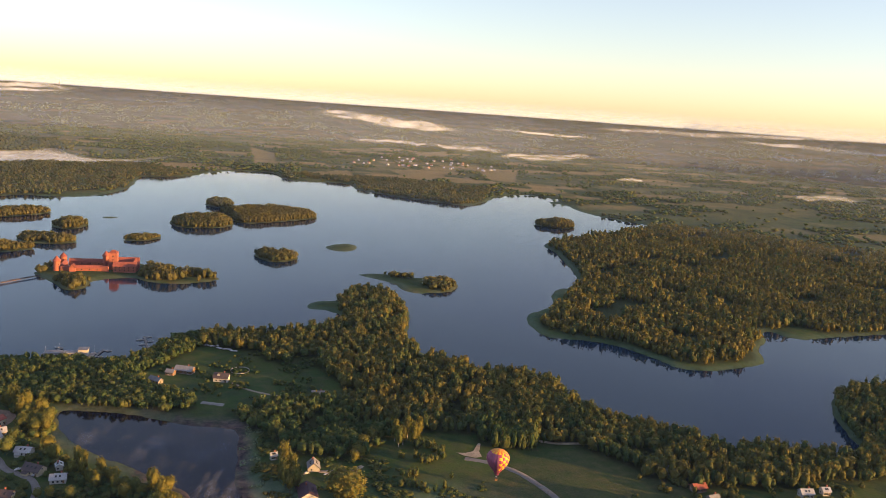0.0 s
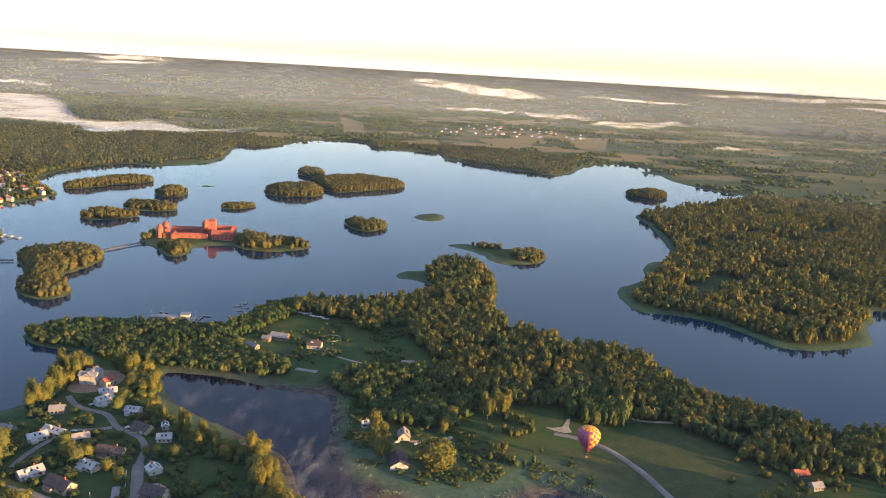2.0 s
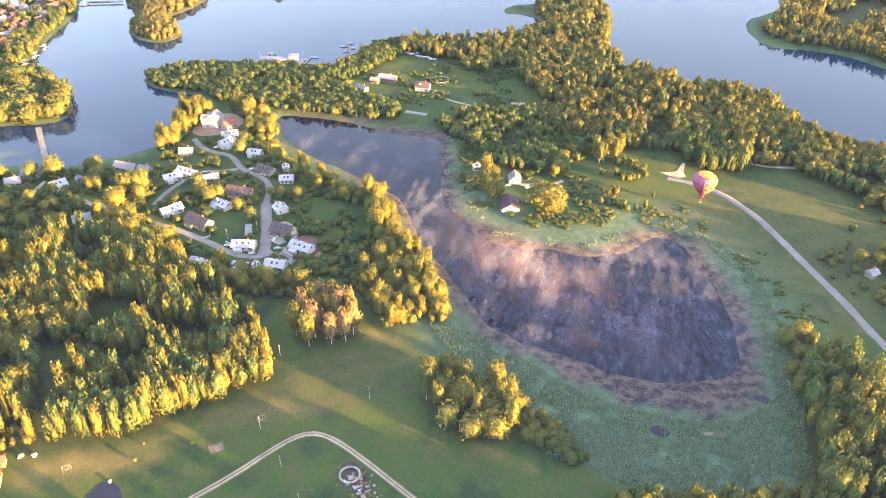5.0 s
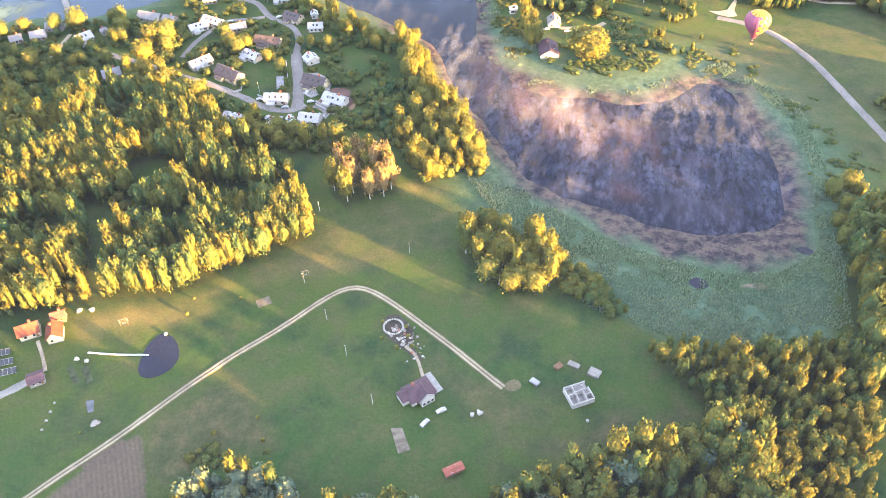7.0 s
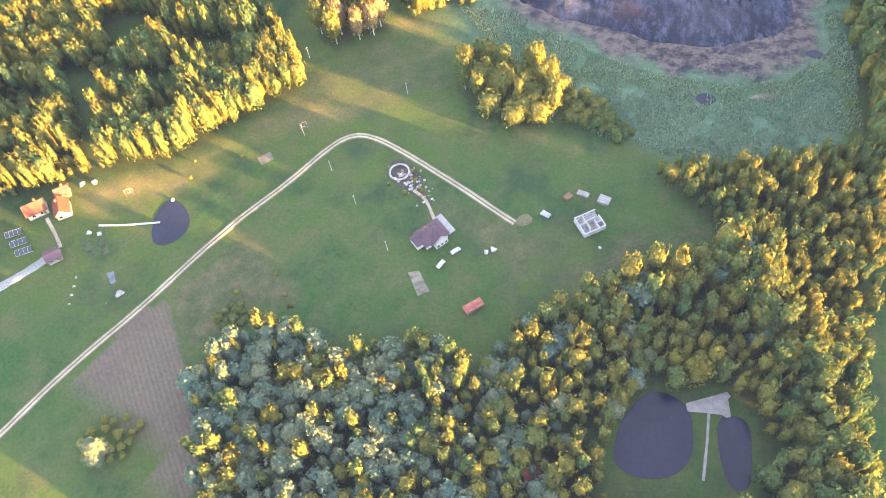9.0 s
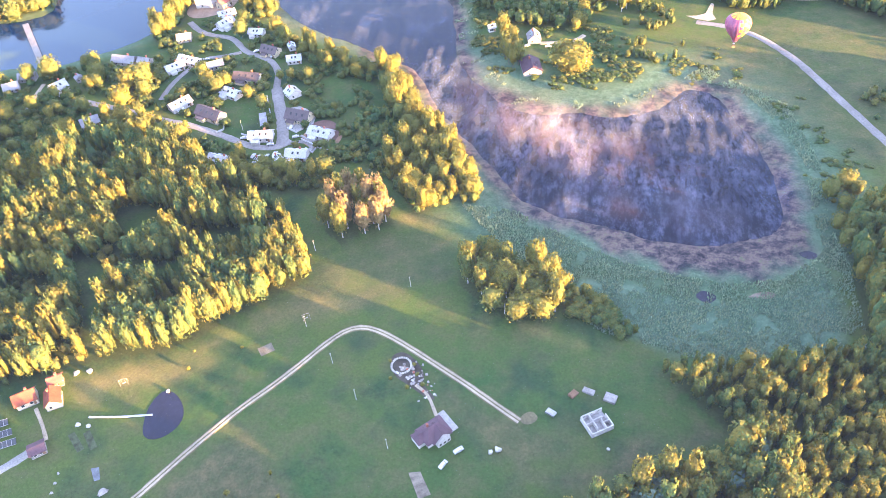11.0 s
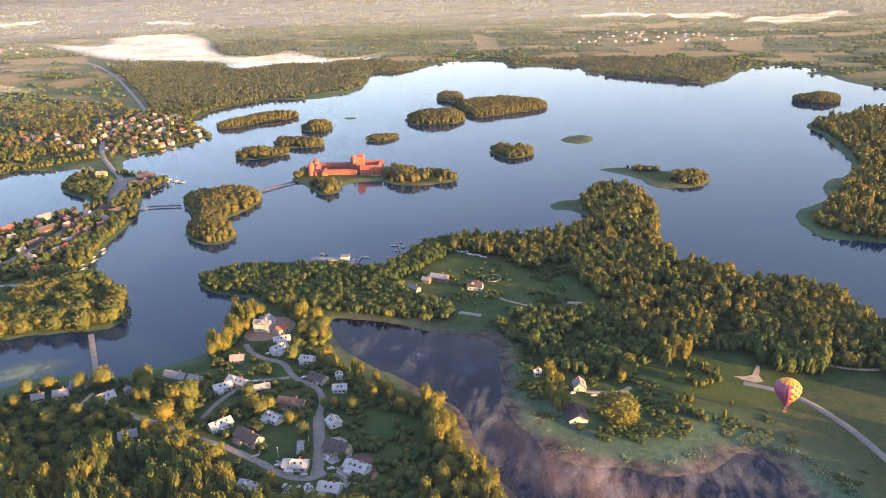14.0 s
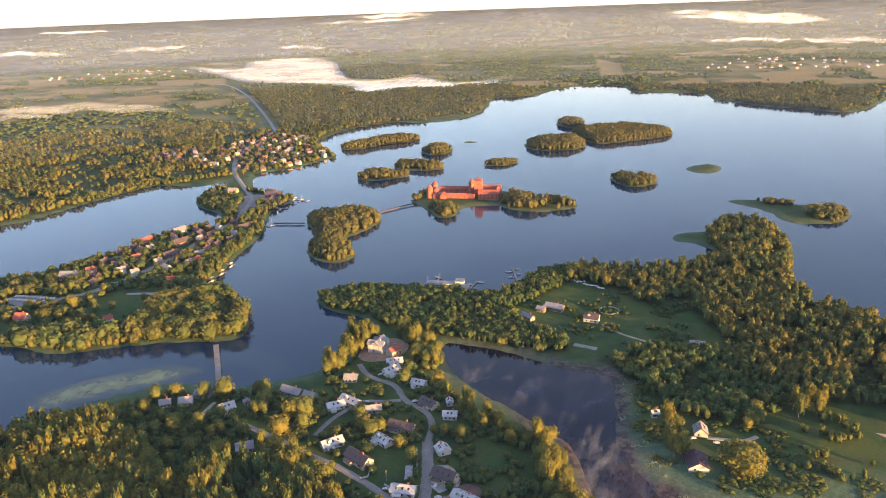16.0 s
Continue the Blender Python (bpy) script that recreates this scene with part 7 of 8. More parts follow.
slab("water", [(-170.1, 172.9), (-163.9, 171.5), (-157.5, 164.8), (-155.7, 157.8), (-159.4, 151.1), (-165.5, 148.3), (-170.1, 150.7), (-172.6, 158.7), (-172.9, 166)], 0.15, POND_WATER, "small dark garden pond on the lawn", "pond")
slab("water", [(35, 108), (30, 104), (25, 97), (23, 91), (21, 80), (30, 76), (42, 78), (48, 86), (48, 97), (47, 102), (42.5, 106)], 0.3, POND_WATER, "dark garden pool with lily leaves", "pond")
slab("water", [(56, 100.5), (62.6, 101.6), (66, 99.5), (67, 93), (66, 76), (59, 76), (56, 88)], 0.3, POND_WATER, "dark garden pool arm beside a lawn", "pond")
slab("terrace", [(45.7, 103.9), (59.6, 109.6), (60.9, 108.2), (59.9, 107), (60.6, 100.7), (59, 100.2), (57.8, 101.1), (46.2, 101.1)], 0.55, GREY_WOOD, "grey wooden deck between two garden pools", "deck", 0)
slab("yard", [(-59.6, 146.2), (-55.2, 147.2), (-49.7, 138.4), (-53.8, 135.8)], 0.12, plain("dug_bed", (0.2, 0.17, 0.13), 0.95, grain=2.5, spread=0.5), "dug grey-brown garden bed on the lawn", "garden bed", 0)
slab("pavement", [(196, 372), (204, 350), (222, 356), (216, 378)], 0.15, CONCRETE, "grey paved yard beside the white house", "yard", 0)
slab("pavement", [(-180.5, 379), (-171.7, 382.2), (-158.5, 375.8), (-157.8, 364.5), (-166.1, 355.7), (-172, 360.3)], 0.14, CONCRETE, "pale paved forecourt round a brown-roofed house", "yard", 0)


def low_wall(line, tall, material, label):
    """A garden wall in straight lengths with a coping, each length a part."""
    root = tagged(empty("garden_wall", line[0][0], line[0][1], on_ground(*line[0])), label, "wall", "garden walls")
    for (ax, ay), (bx, by) in zip(line, line[1:]):
        l, turn = math.hypot(bx - ax, by - ay), math.atan2(by - ay, bx - ax)
        mid = ((ax + bx) / 2 - line[0][0], (ay + by) / 2 - line[0][1])
        run = mesh_object("panel", *box(l, 0.3, tall + 0.5, (*mid, -0.5), turn), material, root)
        mesh_object("coping", *box(l + 0.1, 0.42, 0.12, (*mid, tall), turn), PALE_ROOF, run)


for line in ([(-172.5, 359), (-166, 355.2), (-157.6, 364.5)], [(-161, 349), (-145.6, 340.4), (-138, 341)], [(-156, 341), (-151, 337.1), (-150, 341.6)],
             [(-215, 352.5), (-211.5, 356), (-213.5, 362.5)], [(-199, 352), (-181, 345.5)], [(-196, 392), (-184.5, 366)]):
    low_wall(line, 1.1, WHITE_WALL, "low white garden wall along the village street")


def carport(x, y, turn, l, w):
    root = tagged(empty("carport", x, y, on_ground(x, y), turn), "long flat-roofed grey carport beside a white house", "carport")
    mesh_object("roof", *box(l, w, 0.25, (0, 0, 2.5)), GREY_ROOF, root)
    for u in (-0.46, 0, 0.46):
        for v in (-0.44, 0.44):
            mesh_object("post", *box(0.16, 0.16, 3.0, (u * l, v * w, -0.4)), GREY_WOOD, root)


carport(-189, 364.5, -68, 14, 4.4)
slab("yard", [(-160, 360), (-140, 362), (-136, 348), (-146, 340), (-162, 346)], 0.12, plain("bare_earth", (0.30, 0.19, 0.12), 0.95), "bare brown earth lot round a house", "yard")
slab("yard", [(-290, 540), (-262, 535), (-262, 500), (-286, 490), (-300, 505)], 0.12, plain("worn_earth", (0.30, 0.22, 0.16), 0.95), "bare trodden earth round the white villa", "yard")
slab("yard", [(-21, 174), (-16, 179), (-12, 175), (-17, 171)], 0.12, EARTH, "bare pale earth at the end of the track", "yard")
way("path", [(-227.7, 122.5), (-218, 132), (-210.1, 142)], 4.0, CONCRETE, "pale concrete drive to the grey shed", step=2, category="path")
way("path", [(-222, 158), (-214, 150), (-209, 144)], 1.6, GRAVEL, "narrow pale garden path", step=2, category="path")
way("path", [(-64, 186), (-58, 182), (-53, 172)], 1.4, GRAVEL, "narrow pale garden path to the house", step=1.5, category="path")
way("path", [(53.4, 101), (52.6, 91), (51, 78)], 1.0, GREY_WOOD, "pale garden path between the pools", step=2, category="path", lift=0.3)
way("path", [(-196.3, 156.2), (-183, 157.5), (-169.5, 160.1)], 0.9, PALE_ROOF, "narrow pale jetty path over the garden pond", step=1.5, category="path", lift=0.5)
way("path", [(-138, 571), (-119, 568)], 5.0, CONCRETE, "pale concrete strip among the trees", step=2, category="path")
way("path", [(-56, 586), (-37, 581)], 5.0, CONCRETE, "pale concrete strip at the wood's edge", step=2, category="path")
way("path", [(-124, 618), (-112, 606), (-96, 596), (-76, 590)], 2.5, GRAVEL, "pale dirt path across the manor meadow", step=2, category="path")
slab("yard", [(-690, 800), (-640, 870), (-620, 925), (-660, 945), (-720, 940), (-700, 860)], 0.2, ASPHALT, "grey waterfront square of the town", "yard")


slab("yard", [(-137, 198), (-132, 202), (-129, 198), (-134, 194)], 0.1, plain("worn_patch", (0.17, 0.15, 0.11), 0.95, grain=2.0, spread=0.4), "bare worn patch on the lawn", "garden bed", 0)
slab("yard", [(-184, 134), (-181, 135), (-178, 130), (-180, 129)], 0.1, plain("slate_bed", (0.16, 0.17, 0.19), 0.9, grain=2.0, spread=0.3), "grey paved strip on the lawn", "garden bed", 0)
for u in (0, 1):
    slab("yard", [(-201 + 6 * u, 147 + 1.5 * u), (-199 + 6 * u, 149 + 1.5 * u), (-191 + 5 * u, 142 + 1.5 * u), (-193 + 5 * u, 140 + 1.5 * u)], 0.1, plain("vegetable_bed", (0.07, 0.085, 0.04), 0.95, grain=3.0, spread=0.5), "dark vegetable bed between grass strips", "garden bed", 0)
slab("water", [(52, 246), (55, 250), (59, 249), (62, 246), (58, 242), (55, 243)], 0.12, POND_WATER, "small dark pool in the reeds", "pond", 1)
slab("water", [(100, 277), (105, 280), (110, 277), (106, 273)], 0.12, POND_WATER, "dark puddle on the muddy bank", "pond", 1)
slab("yard", [(74, 247), (79, 251), (86, 252), (87, 249), (82, 247), (79, 248)], 0.1, plain("dry_mud", (0.24, 0.20, 0.15), 0.95, grain=1.5, spread=0.5), "pale dry mud bank in the reeds", "mud", 1)


def swing(x, y, turn):
    """An A-frame garden swing of pale poles."""
    root = tagged(empty("swing_frame", x, y, on_ground(x, y), turn), "pale wooden swing frame on the lawn", "swing", "swings")
    for u in (-1.6, 1.6):
        for v in (-1.1, 1.1):
            foot, top = Vector((u, v, -0.2)), Vector((u, 0, 3.2))
            thick = Vector((0.07, 0, 0))
            deep = Vector((0, 0.07, 0))
            mesh_object("leg", [foot - thick, foot + deep, foot + thick, foot - deep, top - thick, top + deep, top + thick, top - deep],
                        [(0, 1, 5, 4), (1, 2, 6, 5), (2, 3, 7, 6), (3, 0, 4, 7), (4, 5, 6, 7), (3, 2, 1, 0)], GREY_WOOD, root)
    mesh_object("beam", *box(3.5, 0.13, 0.13, (0, 0, 3.1)), GREY_WOOD, root)
    seat = mesh_object("seat", *box(1.5, 0.45, 0.08, (0, 0, 0.55)), GREY_WOOD, root)
    for u in (-0.65, 0.65):
        mesh_object("rope", *box(0.05, 0.05, 2.5, (u, 0, 0.62)), HAY_WRAP, seat)


swing(-120, 217, 30)
swing(-189, 174, 30)
heap(-199, 152, 1.5, 1.5, HAY_WRAP, "pale wrapped heap beside the vegetable beds", "heap")
heap(-194, 152, 1.5, 1.5, HAY_WRAP, "pale wrapped heap beside the vegetable beds", "heap")
heap(-168, 172, 1.4, 1.2, HAY_WRAP, "small white hut cover at the pond's edge", "heap")


def ring_garden():
    root = tagged(empty("rock_garden", -71.8, 195.3, on_ground(-71.8, 195.3)), "round rock garden ringed with pale stones", "rock garden")
    rng = np.random.default_rng(81)
    for k in range(26):
        a = 2 * math.pi * k / 26
        mesh_object("stone", *box(0.95, 0.8, 0.5 + 0.2 * rng.random(), (4.2 * math.cos(a), 4.2 * math.sin(a), -0.1), a, 0.75), HAY_WRAP, root)
    for k in range(90):
        along = rng.random()
        u, v = (rng.normal(0, 1.6), rng.normal(0, 1.6)) if k < 16 else (3 + 13 * along + rng.normal(0, 2.2), -1 - 13 * along + rng.normal(0, 2.2))
        s = rng.uniform(0.4, 1.5)
        mesh_object("rock", *box(s, s * rng.uniform(0.6, 1), s * 0.6, (u, v, -0.15), rng.uniform(0, 3), 0.65), (STONE, HAY_WRAP, BRICK, GREY_WOOD)[rng.choice(4, p=(0.5, 0.2, 0.1, 0.2))], root)


slab("yard", [(-77.9, 199.5), (-72.4, 203.4), (-65.5, 198.4), (-61.2, 192.5), (-61, 186.1), (-53.7, 179.7), (-57.6, 179.2), (-67.1, 185.9), (-74.1, 189.6)], 0.1, plain("dark_bed", (0.07, 0.06, 0.045), 0.95, grain=2.0, spread=0.5), "dark planted soil of the rock garden", "garden bed")
ring_garden()
rng_bush = np.random.default_rng(82)
for x, y in ((-77, 197), (-75, 188), (-66, 196), (-64, 191), (-61, 186), (-67, 184)):
    tree_at(BUSH, x, y, on_ground(x, y), rng_bush, "small dark bush in the rock garden", "garden bushes", "bush", 0.45)
for x, y, size in ((-163.5, 184, 0.45), (-144, 197.4, 0.45), (-164.8, 193.2, 0.35), (-178, 120, 0.3), (-126, 130, 0.5), (-118, 122, 0.6), (-131, 118, 0.5), (-112, 140, 0.5), (-106, 131, 0.5)):
    tree_at(BUSH, x, y, on_ground(x, y), rng_bush, "young yellow-green bush on the lawn", "lawn bushes", "bush", size)


def ring_fence():
    root = tagged(empty("paddock_fence", -124, 648, on_ground(-124, 648)), "round pale wooden paddock fence on the meadow", "fence")
    for k in range(24):
        a, b = 2 * math.pi * k / 24, 2 * math.pi * (k + 1) / 24
        x, y, x2, y2 = 8.5 * math.cos(a), 8.5 * math.sin(a), 8.5 * math.cos(b), 8.5 * math.sin(b)
        mesh_object("post", *box(0.2, 0.2, 1.6, (x, y, -0.2), a), HAY_WRAP, root)
        mesh_object("rail", *box(math.hypot(x2 - x, y2 - y), 0.12, 0.6, ((x + x2) / 2, (y + y2) / 2, 0.5), math.atan2(y2 - y, x2 - x)), HAY_WRAP, root)


ring_fence()


def pole(x, y, turn=0.0, tall=7.0):
    root = tagged(empty("power_pole", x, y, on_ground(x, y), turn), "pale concrete power pole with a short crossarm", "power pole", "power poles")
    mesh_object("shaft", *lathe([(0.15, -0.5), (0.12, tall * 0.5), (0.08, tall)], steps=8), HAY_WRAP, root)
    mesh_object("crossarm", *box(0.7, 0.1, 0.1, (0, 0, tall - 0.3)), METAL, root)
    for k in (-0.3, 0, 0.3):
        mesh_object("insulator", *lathe([(0.07, tall - 0.38), (0.09, tall - 0.25), (0.04, tall - 0.12)], (k, 0, 0), 6), WHITE_WALL, root)


for x, y in ((-127.8, 260.2), (-118.7, 212.5), (-101.6, 193.7), (-87, 176.4), (-69.4, 155.3), (-76, 240.5), (-199.5, 356.2), (-154.1, 271.3), (-31, 228), (-28, 226)):
    pole(x, y, 40)


def car(x, y, turn, label="pale car parked beside the house"):
    root = tagged(empty("car", x, y, on_ground(x, y) + 0.28, turn), label, "car", "parked cars")
    side = [(-2.1, 0.35), (-2.05, 0.85), (-1.2, 0.95), (-0.75, 1.45), (0.75, 1.45), (1.25, 0.95), (2.0, 0.8), (2.1, 0.35)]
    verts = [(u, s * (0.85 if v < 1.2 else 0.65), v) for s in (-1, 1) for u, v in side]
    n = len(side)
    mesh_object("body", verts, [tuple(range(n)), tuple(range(2 * n - 1, n - 1, -1))] + [(k, k + n, (k + 1) % n + n, (k + 1) % n) for k in range(n)], CAR_PAINT, root)
    mesh_object("windscreen", *box(0.1, 1.2, 0.4, (1.02, 0, 0.98)), GLASS, root)
    for u in (-1.3, 1.3):
        for s in (-1, 1):
            wheel = [(u + 0.33 * math.cos(a), s * 0.86 + d, 0.33 + 0.33 * math.sin(a)) for d in (-0.1, 0.1) for a in np.linspace(0, 2 * math.pi, 10, endpoint=False)]
            mesh_object("wheel", wheel, [tuple(range(9, -1, -1)), tuple(range(10, 20))] + [(k, (k + 1) % 10, 10 + (k + 1) % 10, 10 + k) for k in range(10)], RUBBER, root)


for x, y, a in ((-42, 157.3, 40), (-47, 150.6, 60), (-178, 343, 20), (-170, 360, 85), (-262, 474, 50), (-24, 458, 10), (-38, 459, 30)):
    car(x, y, a)
slab("yard", HOUSE_YARD, 0.28, YARD_EARTH, "reddish-brown bare yard round a white house", "yard", 2)
slab("pavement", [(-173.0, 362.8), (-169.9, 356.3), (-162.0, 362.0), (-162.2, 366.7)], 0.3, CONCRETE, "pale paved forecourt of a brown-roofed house", "forecourt", 1)
way("path", [(-164.0, 336.3), (-156.3, 334.7), (-151.5, 341.2), (-155.3, 348.2), (-162.4, 352.8)], 1.6, CONCRETE, "pale curved paved drive round a garden corner", step=1.5, category="path", lift=0.3)
for (x, y), turn in zip([(-164.8, 350.8), (-184.8, 332.2), (-176.7, 332.3), (-172.6, 335.0), (-217.7, 363.8), (-196.0, 348.1), (-221.4, 445.8), (-207.7, 439.6), (-253.0, 433.7)], (20, 80, 85, 75, 30, 10, 40, 70, 25)):
    car(x, y, turn, "car parked beside the village street")
slab("parking", PARKING, 0.3, ASPHALT, "grey asphalt parking ground below the old castle", "parking ground", 1)
slab("pavement", [(-581, 553), (-545, 567), (-543, 561), (-579, 547)], 0.5, CONCRETE, "long pale stone terrace on the park lawn", "terrace", 1)
lot = np.random.default_rng(84)
for k in range(26):
    car(-684 + 3.1 * (k % 13) * 1.2 + lot.uniform(-0.4, 0.4), 502 + 9 * (k // 13) + 0.45 * (k % 13) + lot.uniform(-0.4, 0.4), 100 + lot.uniform(-4, 4), "small car parked on the town's parking ground")
rng_cars = np.random.default_rng(83)
for k in range(14):
    car(-178 + 3.0 * k + rng_cars.uniform(-1, 1), 716 - 1.6 * k + rng_cars.uniform(-5, 5), rng_cars.uniform(0, 180), "white car or camper on the shore parking ground")


def radio_mast():
    px, py, pz, size = (float(v) for v in far_place(-8200.0, 18500.0))
    root = tagged(empty("radio_mast", px, py, pz - 2), "thin pale radio mast on the skyline", "mast")
    mesh_object("shaft", *lathe([(2.2, 0), (1.4, 22), (0.6, 44)], steps=8), HAY_WRAP, root)
    mesh_object("platform", *lathe([(1.2, 27), (2.8, 28), (2.8, 30), (1.2, 31)], steps=10), METAL, root)


radio_mast()


# ---- morning mist ----
def mist_sheet(name, x, y, z, thickness, columns, rows, material, label, airy=True, inward=False):
    i, j = np.meshgrid(np.arange(rows - 1), np.arange(columns - 1), indexing="ij")
    quads = np.stack([i * columns + j, i * columns + j + 1, (i + 1) * columns + j + 1, (i + 1) * columns + j], -1).reshape(-1, 4)
    thickness = np.asarray(thickness).ravel()
    keep = (thickness[quads] > 0.002).any(1)
    quads = quads[keep][:, ::-1] if inward else quads[keep]
    used, quads = np.unique(quads, return_inverse=True)
    quads = quads.reshape(-1, 4)
    me = bpy.data.meshes.new(name)
    me.from_pydata(np.stack([np.ravel(x), np.ravel(y), np.ravel(z)], 1)[used].tolist(), [], quads.tolist())
    me.attributes.new("thickness", "FLOAT", "POINT").data.foreach_set("value", thickness[used].astype(np.float32))
    me.polygons.foreach_set("use_smooth", [True] * len(me.polygons))
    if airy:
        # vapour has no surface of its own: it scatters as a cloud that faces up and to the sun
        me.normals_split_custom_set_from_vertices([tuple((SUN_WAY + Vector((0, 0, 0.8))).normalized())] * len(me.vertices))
    me.materials.append(material)
    return tagged(new(name, me), label, "mist", kind="stuff")


# low sun's pink is put into the drift's tint; wisps get a cool cast
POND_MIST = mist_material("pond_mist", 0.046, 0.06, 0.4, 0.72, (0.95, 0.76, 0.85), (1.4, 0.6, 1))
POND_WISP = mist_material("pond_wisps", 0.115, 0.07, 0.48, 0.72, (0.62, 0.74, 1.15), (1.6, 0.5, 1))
LAKE_MIST = mist_material("lake_mist", 0.42, 0.004, 0.1, 0.7, (0.8, 0.95, 1.25))
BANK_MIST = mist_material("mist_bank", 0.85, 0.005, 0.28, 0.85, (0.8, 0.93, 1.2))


def pond_mist():
    gx, gy = np.meshgrid(np.linspace(-235, 110, 100), np.linspace(275, 545, 80))
    x, y = gx.ravel(), gy.ravel()
    over = np.clip((signed(POND_SHORE, x, y, 30) + 15) / 18, 0, 1)
    # one drift across the broad basin, tinted sunrise pink; cool-tinted wisps rise elsewhere
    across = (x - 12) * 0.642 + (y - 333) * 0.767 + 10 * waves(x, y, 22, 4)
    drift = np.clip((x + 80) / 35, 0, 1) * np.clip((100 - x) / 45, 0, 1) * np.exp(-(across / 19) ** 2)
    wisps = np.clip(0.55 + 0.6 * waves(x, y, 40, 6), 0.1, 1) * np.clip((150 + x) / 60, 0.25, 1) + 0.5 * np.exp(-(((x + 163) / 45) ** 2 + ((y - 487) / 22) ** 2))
    for lift, thick, seed, vapour, label in ((5.0, drift, 1, POND_MIST, "thin mist drifting across the pond, tinted sunrise pink"), (12.0, 0.8 * drift, 2, POND_MIST, "thin mist drifting across the pond, tinted sunrise pink"),
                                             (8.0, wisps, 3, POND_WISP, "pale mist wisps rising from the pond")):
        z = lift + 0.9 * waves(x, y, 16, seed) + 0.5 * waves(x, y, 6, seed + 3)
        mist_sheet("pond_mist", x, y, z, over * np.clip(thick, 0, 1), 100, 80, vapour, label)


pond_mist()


def lake_mist():
    gx, gy = np.meshgrid(np.linspace(-2900, -780, 60), np.linspace(2150, 3800, 50))
    x, y = gx.ravel(), gy.ravel()
    thick = np.clip((signed(FAR_SHORE, x, y, 120) + 10) / 60, 0, 1)
    mist_sheet("lake_mist", x, y, 5 + 1.5 * waves(x, y, 90, 2), thick, 60, 50, LAKE_MIST, "pale morning mist lying on the far lake")


lake_mist()


def shallows():
    gx, gy = np.meshgrid(np.linspace(-510, -385, 30), np.linspace(345, 455, 28))
    x, y = gx.ravel(), gy.ravel()
    thick = np.clip((signed(rounded(PLOT_SHALLOWS, 2), x, y, 30) + 3) / 14, 0, 1)
    sheet = mist_sheet("water_weed", x, y, np.full(x.size, 0.06), thick, 30, 28, mist_material("shallow_weed", 0.8, 0.05, 0.25, 0.6, (0.55, 0.55, 0.32)), "pale green weed floating in the shallow channel", False)
    tagged(sheet, "pale green weed floating in the shallow channel", "water weed", kind="stuff")


shallows()
# bearing and distance of either end, far to near side
MIST_NORTH = [
    (-6.9, 12545, 3.2, 7773, 1.28),
    (6.9, 3862, 14.5, 4505, 1.1),
    (-1.3, 4602, 1.7, 4474, 1.05),
    (13.9, 13562, 32.4, 27291, 1.28),
    (23.3, 12050, 33.6, 10893, 1.16),
    (5.7, 8611, 14.4, 8013, 1.07),
    (-28.6, 19025, -22.7, 20136, 1.34),
    (27.8, 3002, 31.9, 3180, 1.06),
    (15.8, 3031, 17.9, 3074, 1.04),
    (26.4, 6777, 28.2, 6590, 1.07),
    (1.7, 4474, 7.7, 4324, 1.08),
    (31.5, 4766, 34.1, 4761, 1.05),
]
MIST_WEST = [
    (-52.8, 6759, -47.7, 6181, 1.09),
    (-44.9, 6057, -39.8, 6306, 1.08),
    (-34.1, 5505, -30.5, 5072, 1.06),
    (-6.5, 9973, 4.1, 6852, 1.17),
    (-31.6, 12511, -23.1, 14269, 1.14),
    (-53.4, 2611, -40.8, 2233, 1.07),
    (-53.5, 2386, -49.0, 2309, 1.04),
    (-49.4, 14806, -44.7, 13727, 1.1),
    (-4.2, 4514, 0.8, 4608, 1.05),
]


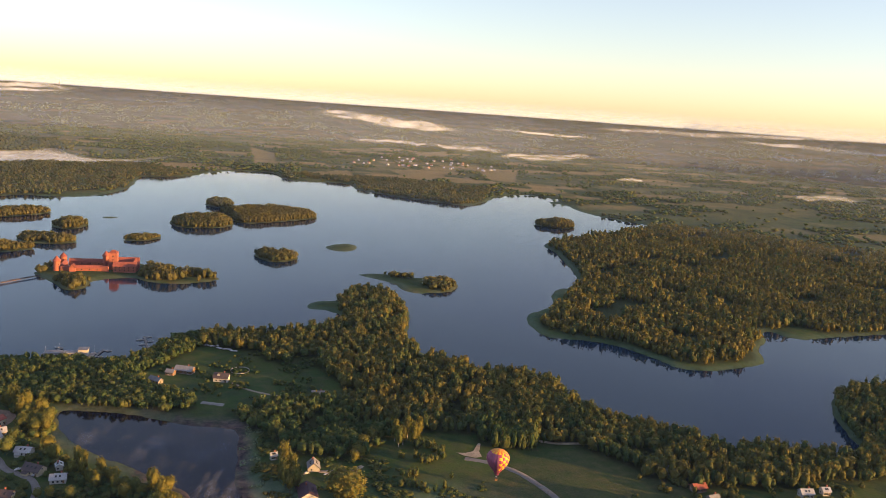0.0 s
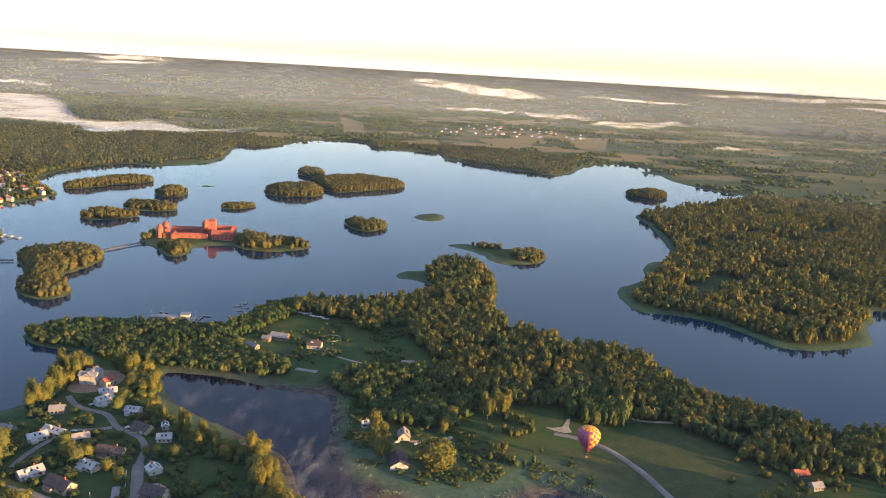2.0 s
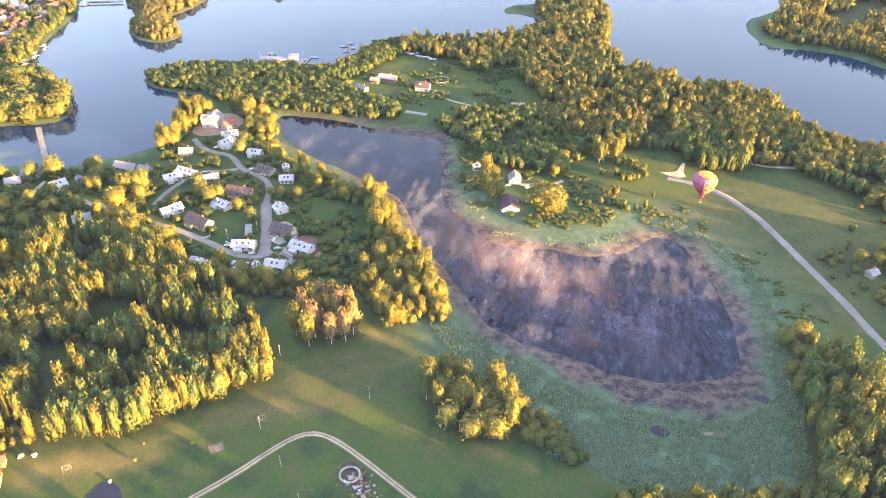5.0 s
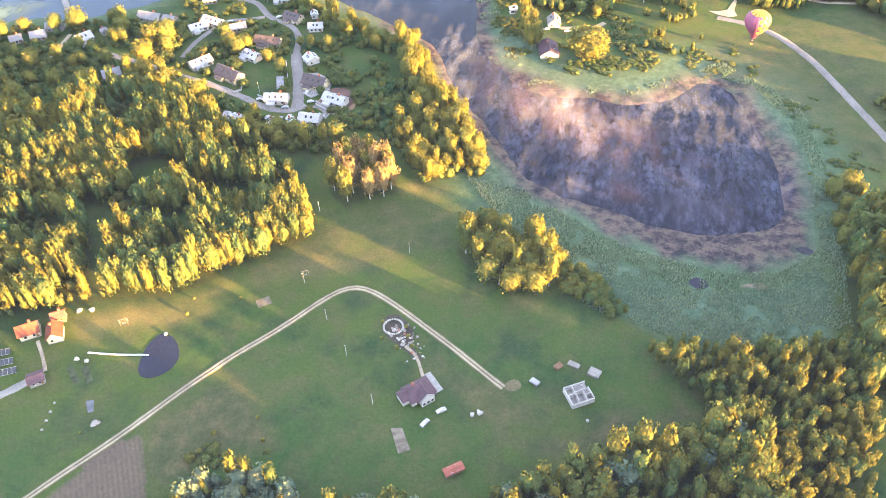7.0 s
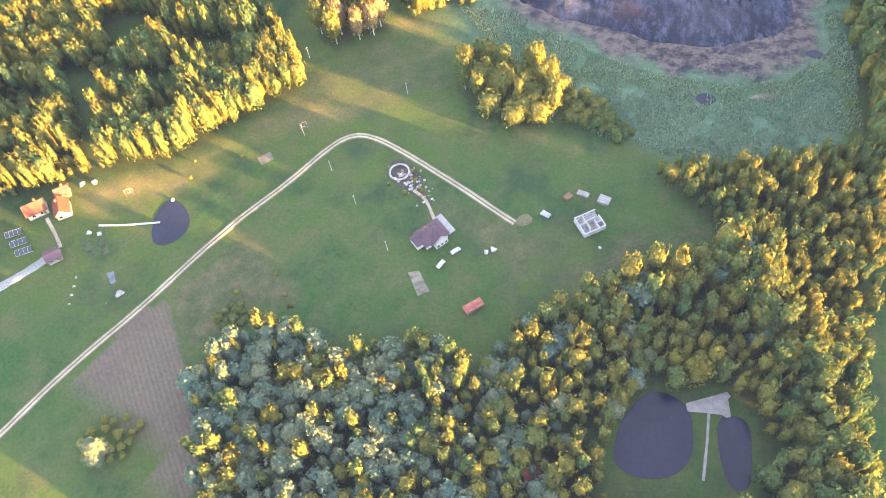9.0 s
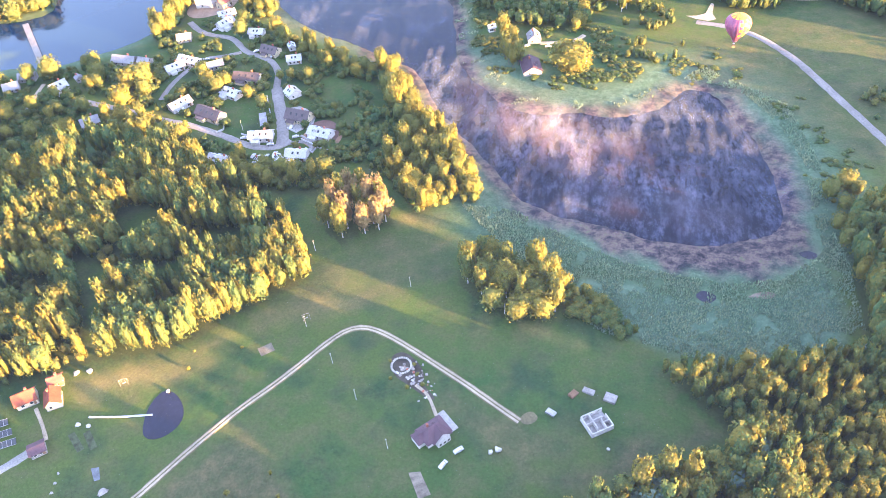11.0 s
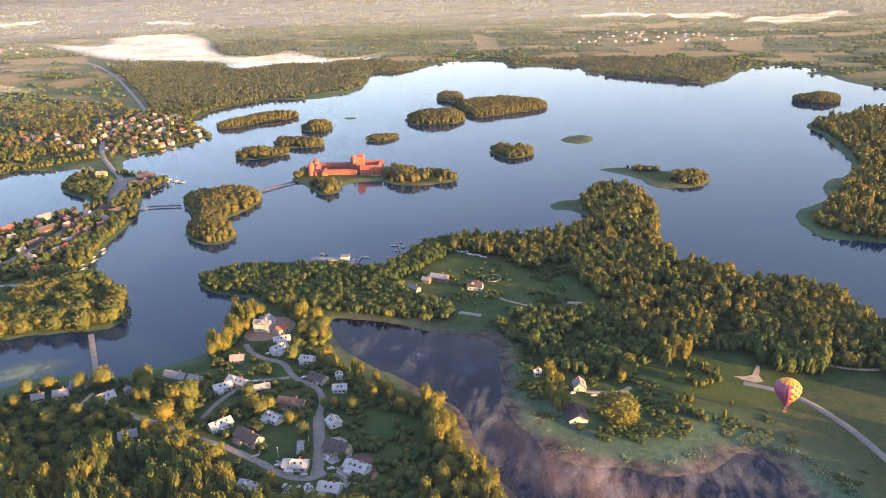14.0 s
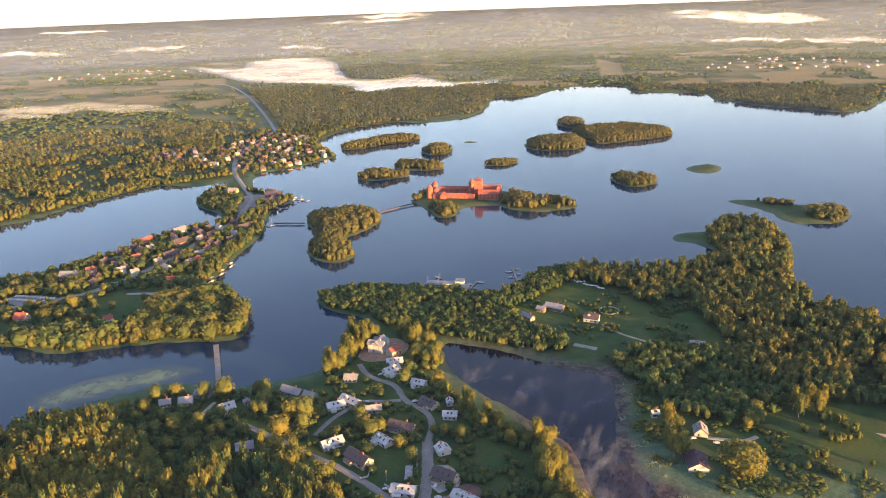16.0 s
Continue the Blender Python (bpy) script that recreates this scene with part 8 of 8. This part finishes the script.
def mist_banks():
    for a0, d0, a1, d1, spread in MIST_NORTH + MIST_WEST:
        u, v = np.meshgrid(np.linspace(0, 1, 40), np.linspace(-1, 1, 9))
        u, v = u.ravel(), v.ravel()
        bend = 0.25 * np.sin(u * 9 + a0) + 0.2 * np.sin(u * 21 + d0)
        angle = np.radians(a0 + (a1 - a0) * u)
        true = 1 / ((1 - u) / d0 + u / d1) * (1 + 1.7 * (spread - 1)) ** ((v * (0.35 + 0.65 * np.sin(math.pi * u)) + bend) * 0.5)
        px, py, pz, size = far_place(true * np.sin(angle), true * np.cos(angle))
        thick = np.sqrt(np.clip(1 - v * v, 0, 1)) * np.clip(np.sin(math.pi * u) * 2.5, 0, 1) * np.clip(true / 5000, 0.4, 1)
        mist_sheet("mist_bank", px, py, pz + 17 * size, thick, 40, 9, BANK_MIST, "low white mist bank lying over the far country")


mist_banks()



# ---- see-through sheets imitate thin morning haze over the whole lowland, denser with distance ----
HAZE = mist_material("painted_haze", 1.0, 0.0008, 0.0, 0.4, (0.66, 0.9, 1.5))


def haze():
    # level sheet, added to lift the dark tones as lens glare would
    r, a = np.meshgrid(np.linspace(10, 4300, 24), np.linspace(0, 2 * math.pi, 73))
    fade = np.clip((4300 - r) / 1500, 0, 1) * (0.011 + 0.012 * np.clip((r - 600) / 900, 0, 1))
    mist_sheet("haze_layer", (r * np.sin(a)).ravel(), (r * np.cos(a)).ravel(), np.full(r.size, 36.0), fade, 24, 73, HAZE, "added see-through sheet lifting dark tones like thin haze", False)
    # upright tinted curtains, whose colour stands for the haze of distance
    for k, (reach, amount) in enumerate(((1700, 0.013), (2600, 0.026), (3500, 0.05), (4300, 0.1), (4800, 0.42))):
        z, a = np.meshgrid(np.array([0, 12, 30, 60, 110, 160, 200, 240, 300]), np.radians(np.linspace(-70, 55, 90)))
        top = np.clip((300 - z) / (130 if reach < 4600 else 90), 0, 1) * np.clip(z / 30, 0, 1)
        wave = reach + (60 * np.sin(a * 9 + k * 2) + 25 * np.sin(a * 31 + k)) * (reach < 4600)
        mist_sheet("haze_bank", (wave * np.sin(a)).ravel(), (wave * np.cos(a)).ravel(), z.ravel().astype(float), top * amount, 9, 90, HAZE, "upright see-through curtain standing in for distance haze", inward=True)


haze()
